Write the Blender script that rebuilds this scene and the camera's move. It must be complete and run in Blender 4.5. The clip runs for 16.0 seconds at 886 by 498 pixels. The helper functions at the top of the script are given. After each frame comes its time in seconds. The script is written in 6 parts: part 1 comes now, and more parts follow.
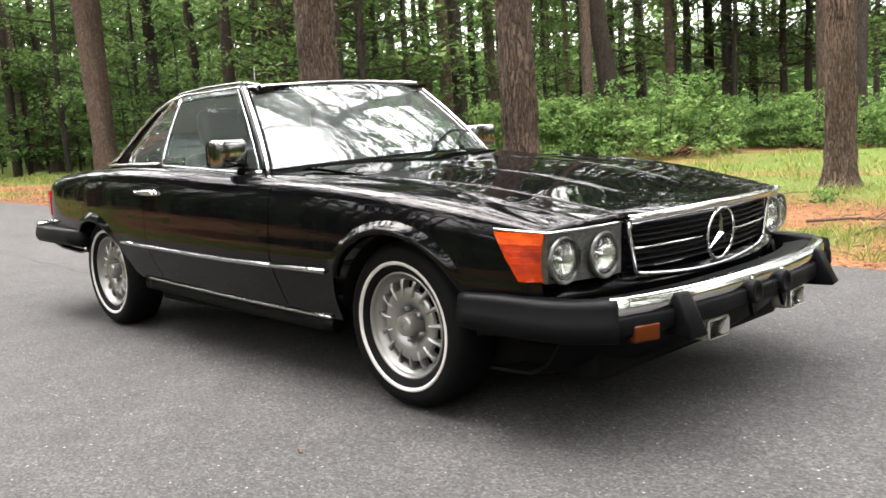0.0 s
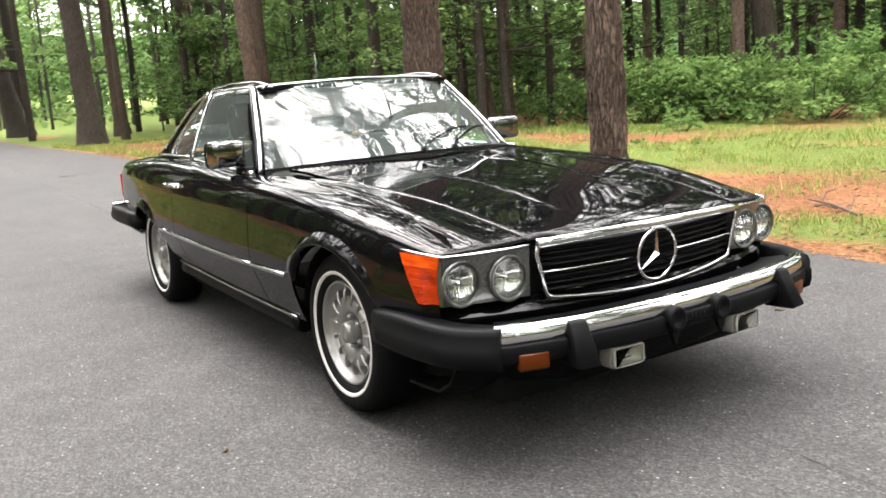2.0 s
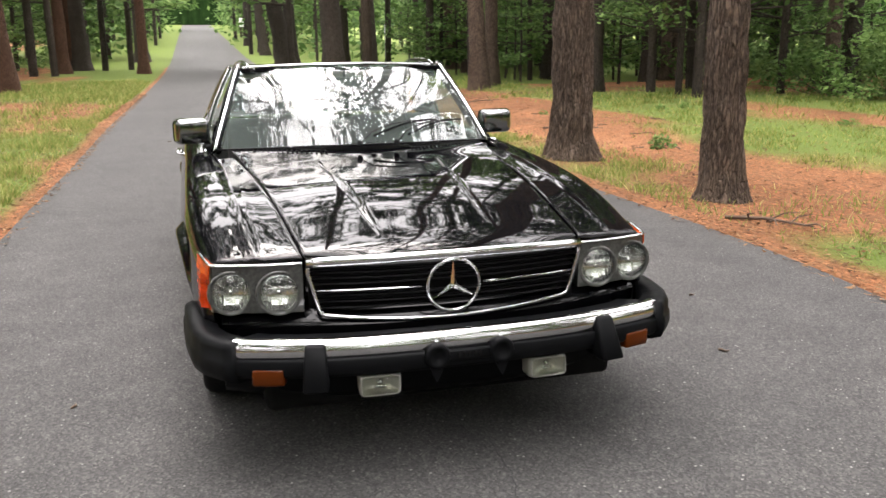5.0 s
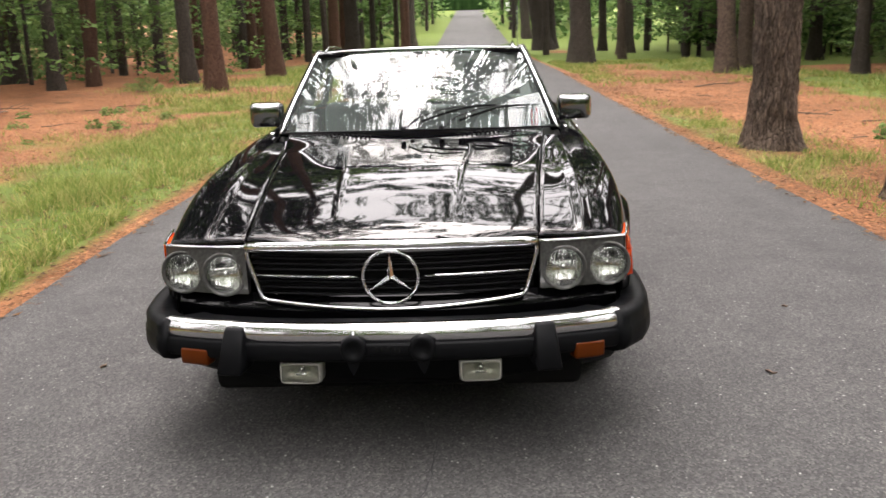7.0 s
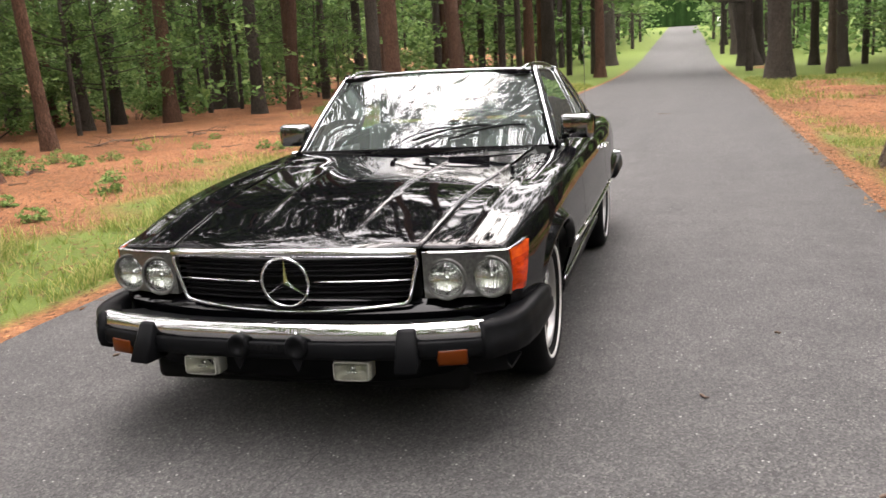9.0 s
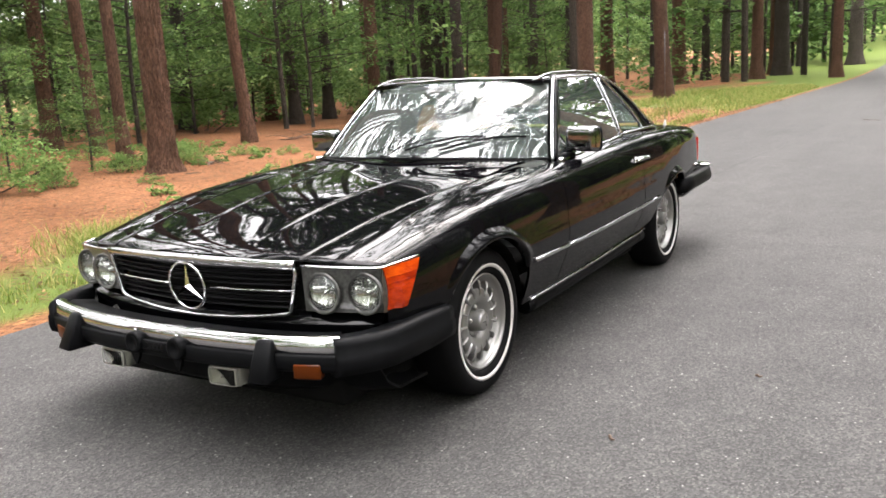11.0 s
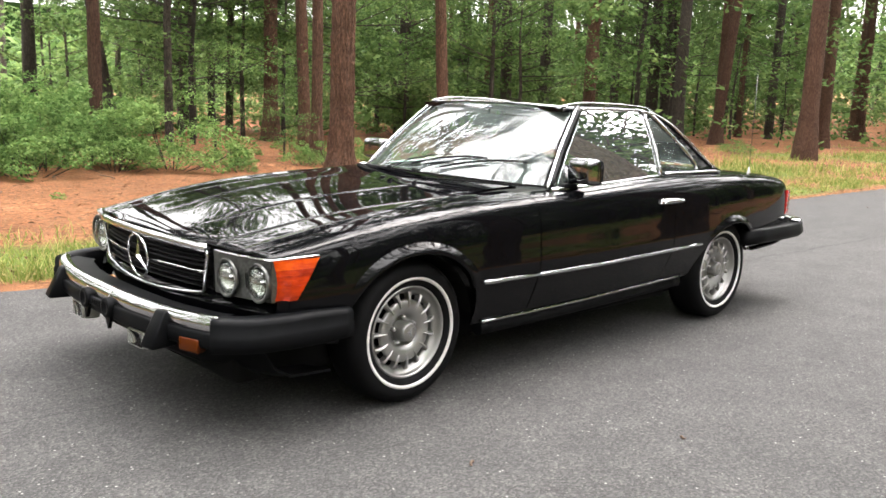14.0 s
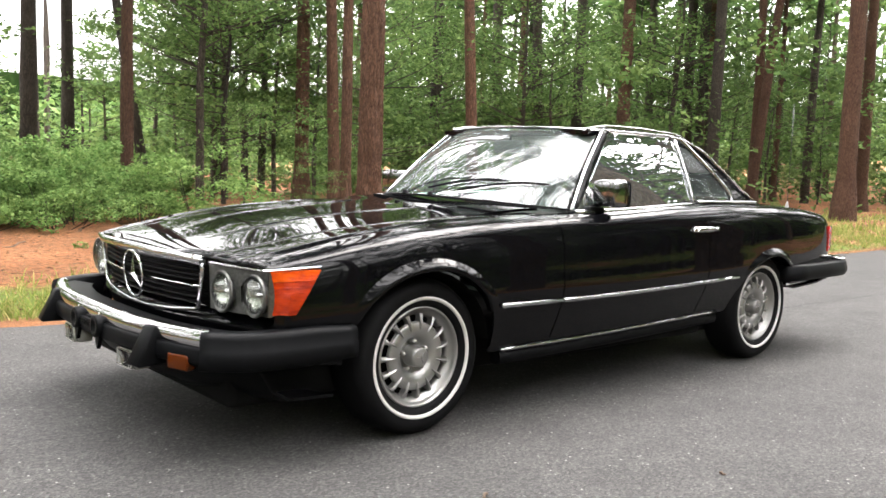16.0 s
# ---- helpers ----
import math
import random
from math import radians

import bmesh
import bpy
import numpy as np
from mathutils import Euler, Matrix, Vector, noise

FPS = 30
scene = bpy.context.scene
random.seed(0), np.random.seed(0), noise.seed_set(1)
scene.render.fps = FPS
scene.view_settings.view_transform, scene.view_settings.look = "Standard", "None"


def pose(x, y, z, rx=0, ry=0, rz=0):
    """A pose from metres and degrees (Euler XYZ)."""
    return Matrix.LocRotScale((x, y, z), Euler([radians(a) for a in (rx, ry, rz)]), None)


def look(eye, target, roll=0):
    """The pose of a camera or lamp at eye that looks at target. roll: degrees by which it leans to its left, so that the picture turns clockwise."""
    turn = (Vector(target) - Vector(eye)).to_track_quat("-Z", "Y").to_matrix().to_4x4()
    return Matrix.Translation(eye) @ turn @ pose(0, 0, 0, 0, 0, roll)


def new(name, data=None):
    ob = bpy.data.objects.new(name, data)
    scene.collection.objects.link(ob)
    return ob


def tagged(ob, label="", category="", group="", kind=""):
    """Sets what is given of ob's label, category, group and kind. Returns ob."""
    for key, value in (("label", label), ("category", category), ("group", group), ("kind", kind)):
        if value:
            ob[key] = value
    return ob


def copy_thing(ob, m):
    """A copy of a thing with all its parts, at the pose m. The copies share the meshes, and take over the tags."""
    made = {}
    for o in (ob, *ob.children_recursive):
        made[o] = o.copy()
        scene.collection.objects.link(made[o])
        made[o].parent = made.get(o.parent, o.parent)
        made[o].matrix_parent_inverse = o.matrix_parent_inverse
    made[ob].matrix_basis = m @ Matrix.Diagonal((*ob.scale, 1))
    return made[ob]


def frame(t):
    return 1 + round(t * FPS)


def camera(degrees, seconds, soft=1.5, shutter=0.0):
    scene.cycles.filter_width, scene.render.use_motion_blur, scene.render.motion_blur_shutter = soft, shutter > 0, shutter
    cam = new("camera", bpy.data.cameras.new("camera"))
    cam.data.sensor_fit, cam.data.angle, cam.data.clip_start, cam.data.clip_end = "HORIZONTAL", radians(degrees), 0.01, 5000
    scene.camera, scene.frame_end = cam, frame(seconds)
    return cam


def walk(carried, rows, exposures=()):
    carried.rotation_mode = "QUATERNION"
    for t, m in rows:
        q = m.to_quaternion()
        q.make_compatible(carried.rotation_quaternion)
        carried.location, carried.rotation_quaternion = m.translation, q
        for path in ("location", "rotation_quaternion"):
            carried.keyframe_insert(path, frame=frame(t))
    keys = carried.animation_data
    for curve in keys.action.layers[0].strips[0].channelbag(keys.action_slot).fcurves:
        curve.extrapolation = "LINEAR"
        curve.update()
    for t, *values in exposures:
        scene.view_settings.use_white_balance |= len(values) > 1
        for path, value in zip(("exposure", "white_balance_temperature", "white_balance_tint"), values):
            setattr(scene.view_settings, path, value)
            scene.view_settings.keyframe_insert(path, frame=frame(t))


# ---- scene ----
cam = camera(53.8, 16.0, soft=1.6, shutter=0.3)
PATH = [
    (0, (3.486, -2.775, 1.013), (2.043, -1.417, 0.736), -3.48),
    (0.5, (3.649, -2.635, 1.056), (2.161, -1.330, 0.766), -4.16),
    (1, (3.749, -2.495, 1.087), (2.200, -1.266, 0.788), -4.15),
    (1.5, (3.825, -2.301, 1.137), (2.216, -1.156, 0.817), -4.42),
    (2, (4.009, -2.137, 1.172), (2.342, -1.090, 0.817), -3.89),
    (2.5, (4.200, -1.928, 1.245), (2.478, -0.992, 0.847), -3.01),
    (3, (4.270, -1.697, 1.273), (2.516, -0.834, 0.849), -1.54),
    (3.5, (4.328, -1.508, 1.316), (2.550, -0.712, 0.864), -1.77),
    (4, (4.490, -1.289, 1.340), (2.677, -0.576, 0.887), -1.61),
    (6.5, (4.633, 0.026, 1.354), (2.694, 0.141, 0.879), -0.86),
    (7, (4.613, 0.265, 1.332), (2.672, 0.195, 0.855), -1.77),
    (7.5, (4.688, 0.522, 1.310), (2.760, 0.268, 0.845), -2.50),
    (8, (4.725, 0.764, 1.302), (2.812, 0.402, 0.847), -2.20),
    (8.5, (4.685, 1.052, 1.291), (2.781, 0.620, 0.854), -2.58),
    (9, (4.644, 1.344, 1.303), (2.762, 0.808, 0.889), -3.24),
    (11.5, (3.990, 2.599, 1.306), (2.372, 1.489, 0.916), -1.56),
    (12, (3.857, 2.763, 1.320), (2.299, 1.567, 0.945), 0.10),
    (12.5, (3.751, 2.965, 1.309), (2.238, 1.701, 0.968), 0.91),
    (13, (3.612, 3.102, 1.282), (2.171, 1.756, 0.950), 2.35),
    (13.5, (3.530, 3.229, 1.279), (2.143, 1.833, 0.921), 2.56),
    (14, (3.496, 3.403, 1.286), (2.129, 1.984, 0.941), 2.44),
    (14.5, (3.475, 3.508, 1.266), (2.153, 2.038, 0.962), 2.18),
    (15, (3.413, 3.459, 1.208), (2.131, 1.947, 0.947), 1.93),
    (15.5, (3.340, 3.341, 1.131), (2.051, 1.829, 0.906), 2.40),
    (16, (3.283, 3.297, 1.049), (1.962, 1.808, 0.859), 2.24),
]
EXPOSURES = [(0, 1.10, 6700, 14), (2, 1.12, 6700, 14), (4, 0.74, 6700, 15), (6.5, 0.50, 6800, 17), (9, 0.63, 6800, 18), (11.5, 0.97, 6650, 14), (13, 1.02, 6680, 13), (16, 1.06, 6650, 13)]
walk(cam, [(t, look(eye, target, roll)) for t, eye, target, roll in PATH], EXPOSURES)


# ---------------------------------------------------------------- world and light
world = bpy.data.worlds.new("sky")
scene.world = world
world.use_nodes = True
wn = world.node_tree.nodes
sky = wn.new("ShaderNodeTexSky")
sky.sky_type = "NISHITA"
sky.sun_disc = False
sky.sun_elevation = radians(70)
sky.sun_rotation = radians(-80)
sky.dust_density = 4.0
sky.air_density = 1.0
sky.ozone_density = 1.0
milk = wn.new("ShaderNodeMix")
milk.data_type = "RGBA"
milk.inputs[0].default_value = 0.85
# an overcast sky: brightest overhead, a fifth of that at the horizon
place = wn.new("ShaderNodeTexCoord")
split = wn.new("ShaderNodeSeparateXYZ")
height = wn.new("ShaderNodeMapRange")
height.inputs["From Min"].default_value = 0.0
height.inputs["From Max"].default_value = 0.95
height.inputs["To Min"].default_value = 0.05
height.inputs["To Max"].default_value = 1.0
cloud = wn.new("ShaderNodeMix")
cloud.data_type = "RGBA"
cloud.inputs[6].default_value = (0, 0, 0, 1)
cloud.inputs[7].default_value = (74.0, 74.5, 74.6, 1)
world.node_tree.links.new(place.outputs["Generated"], split.inputs[0])
world.node_tree.links.new(split.outputs[2], height.inputs[0])
world.node_tree.links.new(height.outputs[0], cloud.inputs[0])
world.node_tree.links.new(cloud.outputs[2], milk.inputs[7])
world.node_tree.links.new(sky.outputs[0], milk.inputs[6])
world.node_tree.links.new(milk.outputs[2], wn["Background"].inputs[0])
wn["Background"].inputs[1].default_value = 0.15
sun_data = bpy.data.lights.new("sun", "SUN")
sun_data.energy = 3.0
sun_data.angle = radians(40)
sun_data.color = (1.0, 0.96, 0.9)
sun = new("sun", sun_data)
sun.matrix_basis = look((-18, -1, 26), (0, 0, 0))


# ---------------------------------------------------------------- materials
def mat(name, color, rough=0.6, metal=0.0, spec=0.5, coat=0.0):
    m = bpy.data.materials.new(name)
    m.use_nodes = True
    b = m.node_tree.nodes["Principled BSDF"]
    b.inputs["Base Color"].default_value = (*color, 1)
    b.inputs["Roughness"].default_value = rough
    b.inputs["Metallic"].default_value = metal
    b.inputs["Specular IOR Level"].default_value = spec
    b.inputs["Coat Weight"].default_value = coat
    b.inputs["Coat Roughness"].default_value = 0.03
    return m


def node(m, kind, **props):
    n = m.node_tree.nodes.new(kind)
    for key, value in props.items():
        if key == "operation":
            n.operation = value
        elif key == "data_type":
            n.data_type = value
        elif key == "blend_type":
            n.blend_type = value
        else:
            n.inputs[key].default_value = value
    return n


def link(m, a, b):
    m.node_tree.links.new(a, b)


def bsdf(m):
    return m.node_tree.nodes["Principled BSDF"]


def where(m, scale=(1, 1, 1), kind="Object"):
    c = node(m, "ShaderNodeTexCoord")
    s = node(m, "ShaderNodeMapping")
    s.inputs["Scale"].default_value = scale
    link(m, c.outputs[kind], s.inputs["Vector"])
    return s.outputs[0]


def ramp(m, fac, stops):
    r = node(m, "ShaderNodeValToRGB")
    while len(r.color_ramp.elements) < len(stops):
        r.color_ramp.elements.new(0.5)
    for e, (p, c) in zip(r.color_ramp.elements, stops):
        e.position, e.color = p, (*c, 1)
    link(m, fac, r.inputs[0])
    return r.outputs[0]


def noisy(m, vec, scale, detail=4, rough=0.6):
    n = node(m, "ShaderNodeTexNoise", Scale=scale, Detail=detail, Roughness=rough)
    link(m, vec, n.inputs["Vector"])
    return n.outputs["Fac"]


def mixed(m, fac, a, b, blend="MIX"):
    x = node(m, "ShaderNodeMix", data_type="RGBA", blend_type=blend)
    for value, slot in ((fac, 0), (a, 6), (b, 7)):
        if isinstance(value, (int, float)):
            x.inputs[slot].default_value = value
        elif isinstance(value, tuple):
            x.inputs[slot].default_value = (*value, 1)
        else:
            link(m, value, x.inputs[slot])
    return x.outputs[2]


def bumped(m, height, strength=0.4, distance=0.01, normal=None):
    b = node(m, "ShaderNodeBump", Strength=strength, Distance=distance)
    link(m, height, b.inputs["Height"])
    if normal is not None:
        link(m, normal, b.inputs["Normal"])
    link(m, b.outputs[0], bsdf(m).inputs["Normal"])
    return b.outputs[0]


def asphalt_material():
    m = mat("asphalt", (0.07, 0.07, 0.072), 0.85, spec=0.3)
    v = where(m)
    grit = node(m, "ShaderNodeTexVoronoi", Scale=135)
    link(m, v, grit.inputs["Vector"])
    tone = node(m, "ShaderNodeSeparateColor")
    link(m, grit.outputs["Color"], tone.inputs[0])
    stone = node(m, "ShaderNodeTexVoronoi", Scale=55)
    link(m, v, stone.inputs["Vector"])
    pick = node(m, "ShaderNodeSeparateColor")
    link(m, stone.outputs["Color"], pick.inputs[0])
    big = noisy(m, v, 0.45, 5, 0.6)
    blotch = noisy(m, v, 3.5, 5, 0.65)
    streak = noisy(m, where(m, (0.10, 1.5, 1)), 1.2, 4)
    base = ramp(m, big, [(0.3, (0.0260, 0.0254, 0.0249)), (0.7, (0.0395, 0.0385, 0.0376))])
    base = mixed(m, ramp(m, streak, [(0.35, (0, 0, 0)), (0.7, (0.55, 0.55, 0.55))]), base, (0.046, 0.0447, 0.0435))
    base = mixed(m, 1.0, base, ramp(m, blotch, [(0.3, (0.80, 0.80, 0.80)), (0.7, (1.15, 1.15, 1.14))]), "MULTIPLY")
    base = mixed(m, 1.0, base, ramp(m, tone.outputs[0], [(0.0, (0.42, 0.42, 0.43)), (0.55, (0.95, 0.95, 0.95)), (0.86, (1.30, 1.30, 1.28)), (1.0, (2.0, 1.97, 1.9))]), "MULTIPLY")
    rare = ramp(m, pick.outputs[1], [(0.952, (0, 0, 0)), (0.965, (1, 1, 1))])
    core = ramp(m, stone.outputs["Distance"], [(0.16, (1, 1, 1)), (0.30, (0, 0, 0))])
    base = mixed(m, mixed(m, 1.0, rare, core, "MULTIPLY"), base, (0.19, 0.187, 0.178))
    link(m, base, bsdf(m).inputs["Base Color"])
    bumped(m, grit.outputs["Distance"], 0.45, 0.003)
    return m


def ground_material():
    m = mat("forest_floor", (0.2, 0.1, 0.05), 0.95, spec=0.1)
    v = where(m)
    litter = noisy(m, v, 55, 6, 0.75)
    patch = noisy(m, v, 1.3, 5, 0.65)
    needles = node(m, "ShaderNodeTexVoronoi", Scale=38)
    link(m, where(m, (1, 3.5, 1)), needles.inputs["Vector"])
    orange = ramp(m, litter, [(0.28, (0.030, 0.013, 0.007)), (0.5, (0.150, 0.064, 0.029)), (0.72, (0.26, 0.128, 0.064))])
    orange = mixed(m, ramp(m, patch, [(0.35, (0, 0, 0)), (0.65, (0.6, 0.6, 0.6))]), orange, ramp(m, needles.outputs["Distance"], [(0.0, (0.055, 0.026, 0.014)), (0.6, (0.20, 0.100, 0.052))]))
    broad = noisy(m, v, 0.35, 4, 0.6)
    orange = mixed(m, 1.0, orange, ramp(m, broad, [(0.32, (0.76, 0.74, 0.72)), (0.62, (1.30, 1.30, 1.30))]), "MULTIPLY")
    leafy = node(m, "ShaderNodeTexVoronoi", Scale=26)
    link(m, where(m, (1, 1.6, 1)), leafy.inputs["Vector"])
    pick = node(m, "ShaderNodeSeparateColor")
    link(m, leafy.outputs["Color"], pick.inputs[0])
    orange = mixed(m, 1.0, orange, ramp(m, pick.outputs[0], [(0.0, (0.40, 0.38, 0.38)), (0.22, (0.95, 0.95, 0.95)), (0.80, (1.05, 1.05, 1.05)), (1.0, (1.75, 1.7, 1.65))]), "MULTIPLY")
    green = ramp(m, litter, [(0.25, (0.036, 0.050, 0.011)), (0.55, (0.092, 0.126, 0.028)), (0.8, (0.165, 0.185, 0.058))])
    mask = node(m, "ShaderNodeAttribute")
    mask.attribute_name = "grass"
    soft = node(m, "ShaderNodeMath", operation="ADD")
    link(m, mask.outputs["Fac"], soft.inputs[0])
    spread = node(m, "ShaderNodeMath", operation="MULTIPLY_ADD")
    link(m, litter, spread.inputs[0])
    spread.inputs[1].default_value, spread.inputs[2].default_value = 0.9, -0.45
    link(m, spread.outputs[0], soft.inputs[1])
    link(m, mixed(m, ramp(m, soft.outputs[0], [(0.4, (0, 0, 0)), (0.75, (1, 1, 1))]), orange, green), bsdf(m).inputs["Base Color"])
    bumped(m, litter, 0.8, 0.03)
    return m


def bark_material(name, dark, mid, light, plate=9.0):
    m = mat(name, mid, 0.95, spec=0.15)
    v = where(m, (1, 1, 0.15))
    cells = node(m, "ShaderNodeTexVoronoi", Scale=plate)
    cells.feature = "DISTANCE_TO_EDGE"
    warp = node(m, "ShaderNodeTexNoise", Scale=9.0, Detail=5)
    link(m, v, warp.inputs["Vector"])
    off = node(m, "ShaderNodeVectorMath", operation="MULTIPLY_ADD")
    link(m, warp.outputs["Color"], off.inputs[0])
    off.inputs[1].default_value = (0.16, 0.16, 0.16)
    link(m, v, off.inputs[2])
    link(m, off.outputs[0], cells.inputs["Vector"])
    grain = noisy(m, where(m, (1, 1, 0.4)), 45, 5, 0.7)
    big = noisy(m, where(m), 1.4, 3)
    plates = ramp(m, cells.outputs["Distance"], [(0.0, (0.22, 0.22, 0.22)), (0.06, (0.62, 0.62, 0.62)), (0.20, (1, 1, 1))])
    tone = ramp(m, grain, [(0.30, dark), (0.5, mid), (0.72, light)])
    tone = mixed(m, ramp(m, big, [(0.35, (0, 0, 0)), (0.7, (0.5, 0.5, 0.5))]), tone, light)
    info = node(m, "ShaderNodeObjectInfo")
    tone = mixed(m, 1.0, tone, ramp(m, info.outputs["Random"], [(0, (0.6, 0.58, 0.56)), (1, (1.1, 1.05, 1.0))]), "MULTIPLY")
    link(m, mixed(m, plates, dark, tone), bsdf(m).inputs["Base Color"])
    h = mixed(m, 0.3, plates, grain)
    bumped(m, h, 1.0, 0.04)
    return m


def leaf_material(name, a, b, c, through_=0.35):
    m = mat(name, a, 0.75, spec=0.10)
    g = node(m, "ShaderNodeNewGeometry")
    col = ramp(m, g.outputs["Random Per Island"], [(0.0, a), (0.55, b), (1.0, c)])
    info = node(m, "ShaderNodeObjectInfo")
    col = mixed(m, 1.0, col, ramp(m, info.outputs["Random"], [(0, (0.75, 0.8, 0.7)), (1, (1.15, 1.1, 1.0))]), "MULTIPLY")
    link(m, col, bsdf(m).inputs["Base Color"])
    t = node(m, "ShaderNodeBsdfTranslucent")
    link(m, col, t.inputs["Color"])
    mix = node(m, "ShaderNodeMixShader", Fac=through_)
    link(m, bsdf(m).outputs[0], mix.inputs[1])
    link(m, t.outputs[0], mix.inputs[2])
    link(m, mix.outputs[0], m.node_tree.nodes["Material Output"].inputs["Surface"])
    return m


def glass_material(name, tint, ior=1.62, veil=0.0):
    m = bpy.data.materials.new(name)
    m.use_nodes = True
    out = m.node_tree.nodes["Material Output"]
    m.node_tree.nodes.remove(m.node_tree.nodes["Principled BSDF"])
    clear = node(m, "ShaderNodeBsdfTransparent", Color=(*tint, 1))
    shine = node(m, "ShaderNodeBsdfGlossy", Roughness=0.0)
    f = node(m, "ShaderNodeFresnel", IOR=ior)
    mix = node(m, "ShaderNodeMixShader")
    link(m, f.outputs[0], mix.inputs[0])
    link(m, clear.outputs[0], mix.inputs[1])
    link(m, shine.outputs[0], mix.inputs[2])
    # veil: how much pale diffuse haze is mixed in to lift dark glass
    if veil:
        veil_shader = node(m, "ShaderNodeBsdfDiffuse", Color=(0.72, 0.84, 0.80, 1))
        haze = node(m, "ShaderNodeMixShader", Fac=veil)
        link(m, mix.outputs[0], haze.inputs[1])
        link(m, veil_shader.outputs[0], haze.inputs[2])
        mix = haze
    link(m, mix.outputs[0], out.inputs["Surface"])
    return m


ASPHALT, FLOOR = asphalt_material(), ground_material()
BARK = bark_material("pine_bark", (0.018, 0.013, 0.010), (0.098, 0.073, 0.056), (0.195, 0.150, 0.118), 30.0)
BARK_RED = bark_material("red_pine_bark", (0.026, 0.013, 0.009), (0.088, 0.048, 0.032), (0.150, 0.088, 0.060), 30.0)
BARK_GREY = bark_material("grey_bark", (0.016, 0.013, 0.011), (0.050, 0.042, 0.035), (0.095, 0.082, 0.07), 26.0)
LEAF = leaf_material("broad_leaves", (0.048, 0.090, 0.029), (0.087, 0.149, 0.049), (0.158, 0.230, 0.086), 0.46)
LEAF_BUSH = leaf_material("shrub_leaves", (0.070, 0.128, 0.038), (0.118, 0.200, 0.064), (0.200, 0.295, 0.108), 0.44)
NEEDLE = leaf_material("pine_needles", (0.012, 0.03, 0.010), (0.022, 0.05, 0.014), (0.045, 0.085, 0.024), 0.15)
GRASS = leaf_material("grass_blades", (0.090, 0.135, 0.026), (0.165, 0.210, 0.056), (0.36, 0.315, 0.15), 0.40)
TWIG = mat("twig_wood", (0.07, 0.045, 0.03), 0.9)
PAINT = mat("black_paint", (0.002, 0.002, 0.0025), 0.4, spec=0.0, coat=1.0)
bsdf(PAINT).inputs["Coat IOR"].default_value = 1.28
bsdf(PAINT).inputs["Coat Weight"].default_value = 0.95
SLAT = mat("black_slat", (0.003, 0.003, 0.0035), 0.45, spec=0.10)
CHROME = mat("chrome", (0.55, 0.55, 0.56), 0.10, 1.0)
# chrome darkened in its colour, standing for dark reflections on the mirrors
SHADED_CHROME = mat("shaded_chrome", (0.24, 0.24, 0.245), 0.08, 1.0)
RUBBER = mat("black_rubber", (0.0030, 0.0032, 0.0037), 0.45, spec=0.065)
TYRE = mat("tyre_rubber", (0.0040, 0.0040, 0.0044), 0.65, spec=0.08)
WHITEWALL = mat("whitewall", (0.50, 0.49, 0.47), 0.6)
ALLOY = mat("alloy", (0.27, 0.265, 0.258), 0.34, 0.7)
# near-black for recesses and the underside: their shade is in the colour
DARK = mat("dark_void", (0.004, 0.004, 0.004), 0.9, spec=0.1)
GLASS = glass_material("window_glass", (0.66, 0.82, 0.77), 1.68, 0.040)
SIDE_GLASS = glass_material("side_window_glass", (0.76, 0.88, 0.82), 1.25, 0.028)
LAMP_GLASS = glass_material("lamp_glass", (0.95, 0.96, 0.94), 1.35)
AMBER = mat("amber_lens", (0.37, 0.026, 0.0010), 0.22, spec=0.18, coat=0.10)
AMBER_TOP = mat("amber_lens_top", (0.47, 0.052, 0.002), 0.22, spec=0.18, coat=0.10)
# the lens's bright facets and dark interior are painted into its colour
for _m, _deep, _lit in ((AMBER, (0.15, 0.007, 0.0004), (0.42, 0.032, 0.0010)), (AMBER_TOP, (0.30, 0.022, 0.0008), (0.58, 0.075, 0.003))):
    _n = noisy(_m, where(_m, (9, 9, 26)), 1.6, 3, 0.55)
    _f = node(_m, "ShaderNodeTexWave", Scale=70.0, Distortion=0.6)
    _f.bands_direction = "Z"
    link(_m, where(_m), _f.inputs["Vector"])
    link(_m, mixed(_m, 0.30, ramp(_m, _n, [(0.36, _deep), (0.62, _lit)]), ramp(_m, _f.outputs["Fac"], [(0.2, _deep), (0.9, _lit)])), bsdf(_m).inputs["Base Color"])
    bumped(_m, _f.outputs["Fac"], 0.25, 0.002)
AMBER_DIM = mat("amber_marker", (0.055, 0.011, 0.0006), 0.3, spec=0.15)
RED = mat("red_lens", (0.38, 0.012, 0.012), 0.12, coat=0.6)
BEZEL = mat("grey_lamp_bezel", (0.034, 0.036, 0.033), 0.30, 0.2, coat=0.7)
_n = noisy(BEZEL, where(BEZEL, (1, 1, 1)), 90, 3)
link(BEZEL, ramp(BEZEL, _n, [(0.3, (0.020, 0.021, 0.020)), (0.7, (0.060, 0.062, 0.056))]), bsdf(BEZEL).inputs["Base Color"])
bumped(BEZEL, _n, 0.25, 0.002)
REFLECTOR = mat("lamp_reflector", (0.62, 0.63, 0.61), 0.16, 1.0)
_w = node(REFLECTOR, "ShaderNodeTexWave", Scale=26.0, Distortion=1.5)
_w.bands_direction = "Y"
link(REFLECTOR, where(REFLECTOR), _w.inputs["Vector"])
bumped(REFLECTOR, _w.outputs["Fac"], 0.35, 0.004)
FOG_REFLECTOR = mat("fog_reflector", (0.30, 0.295, 0.245), 0.45, 0.35)
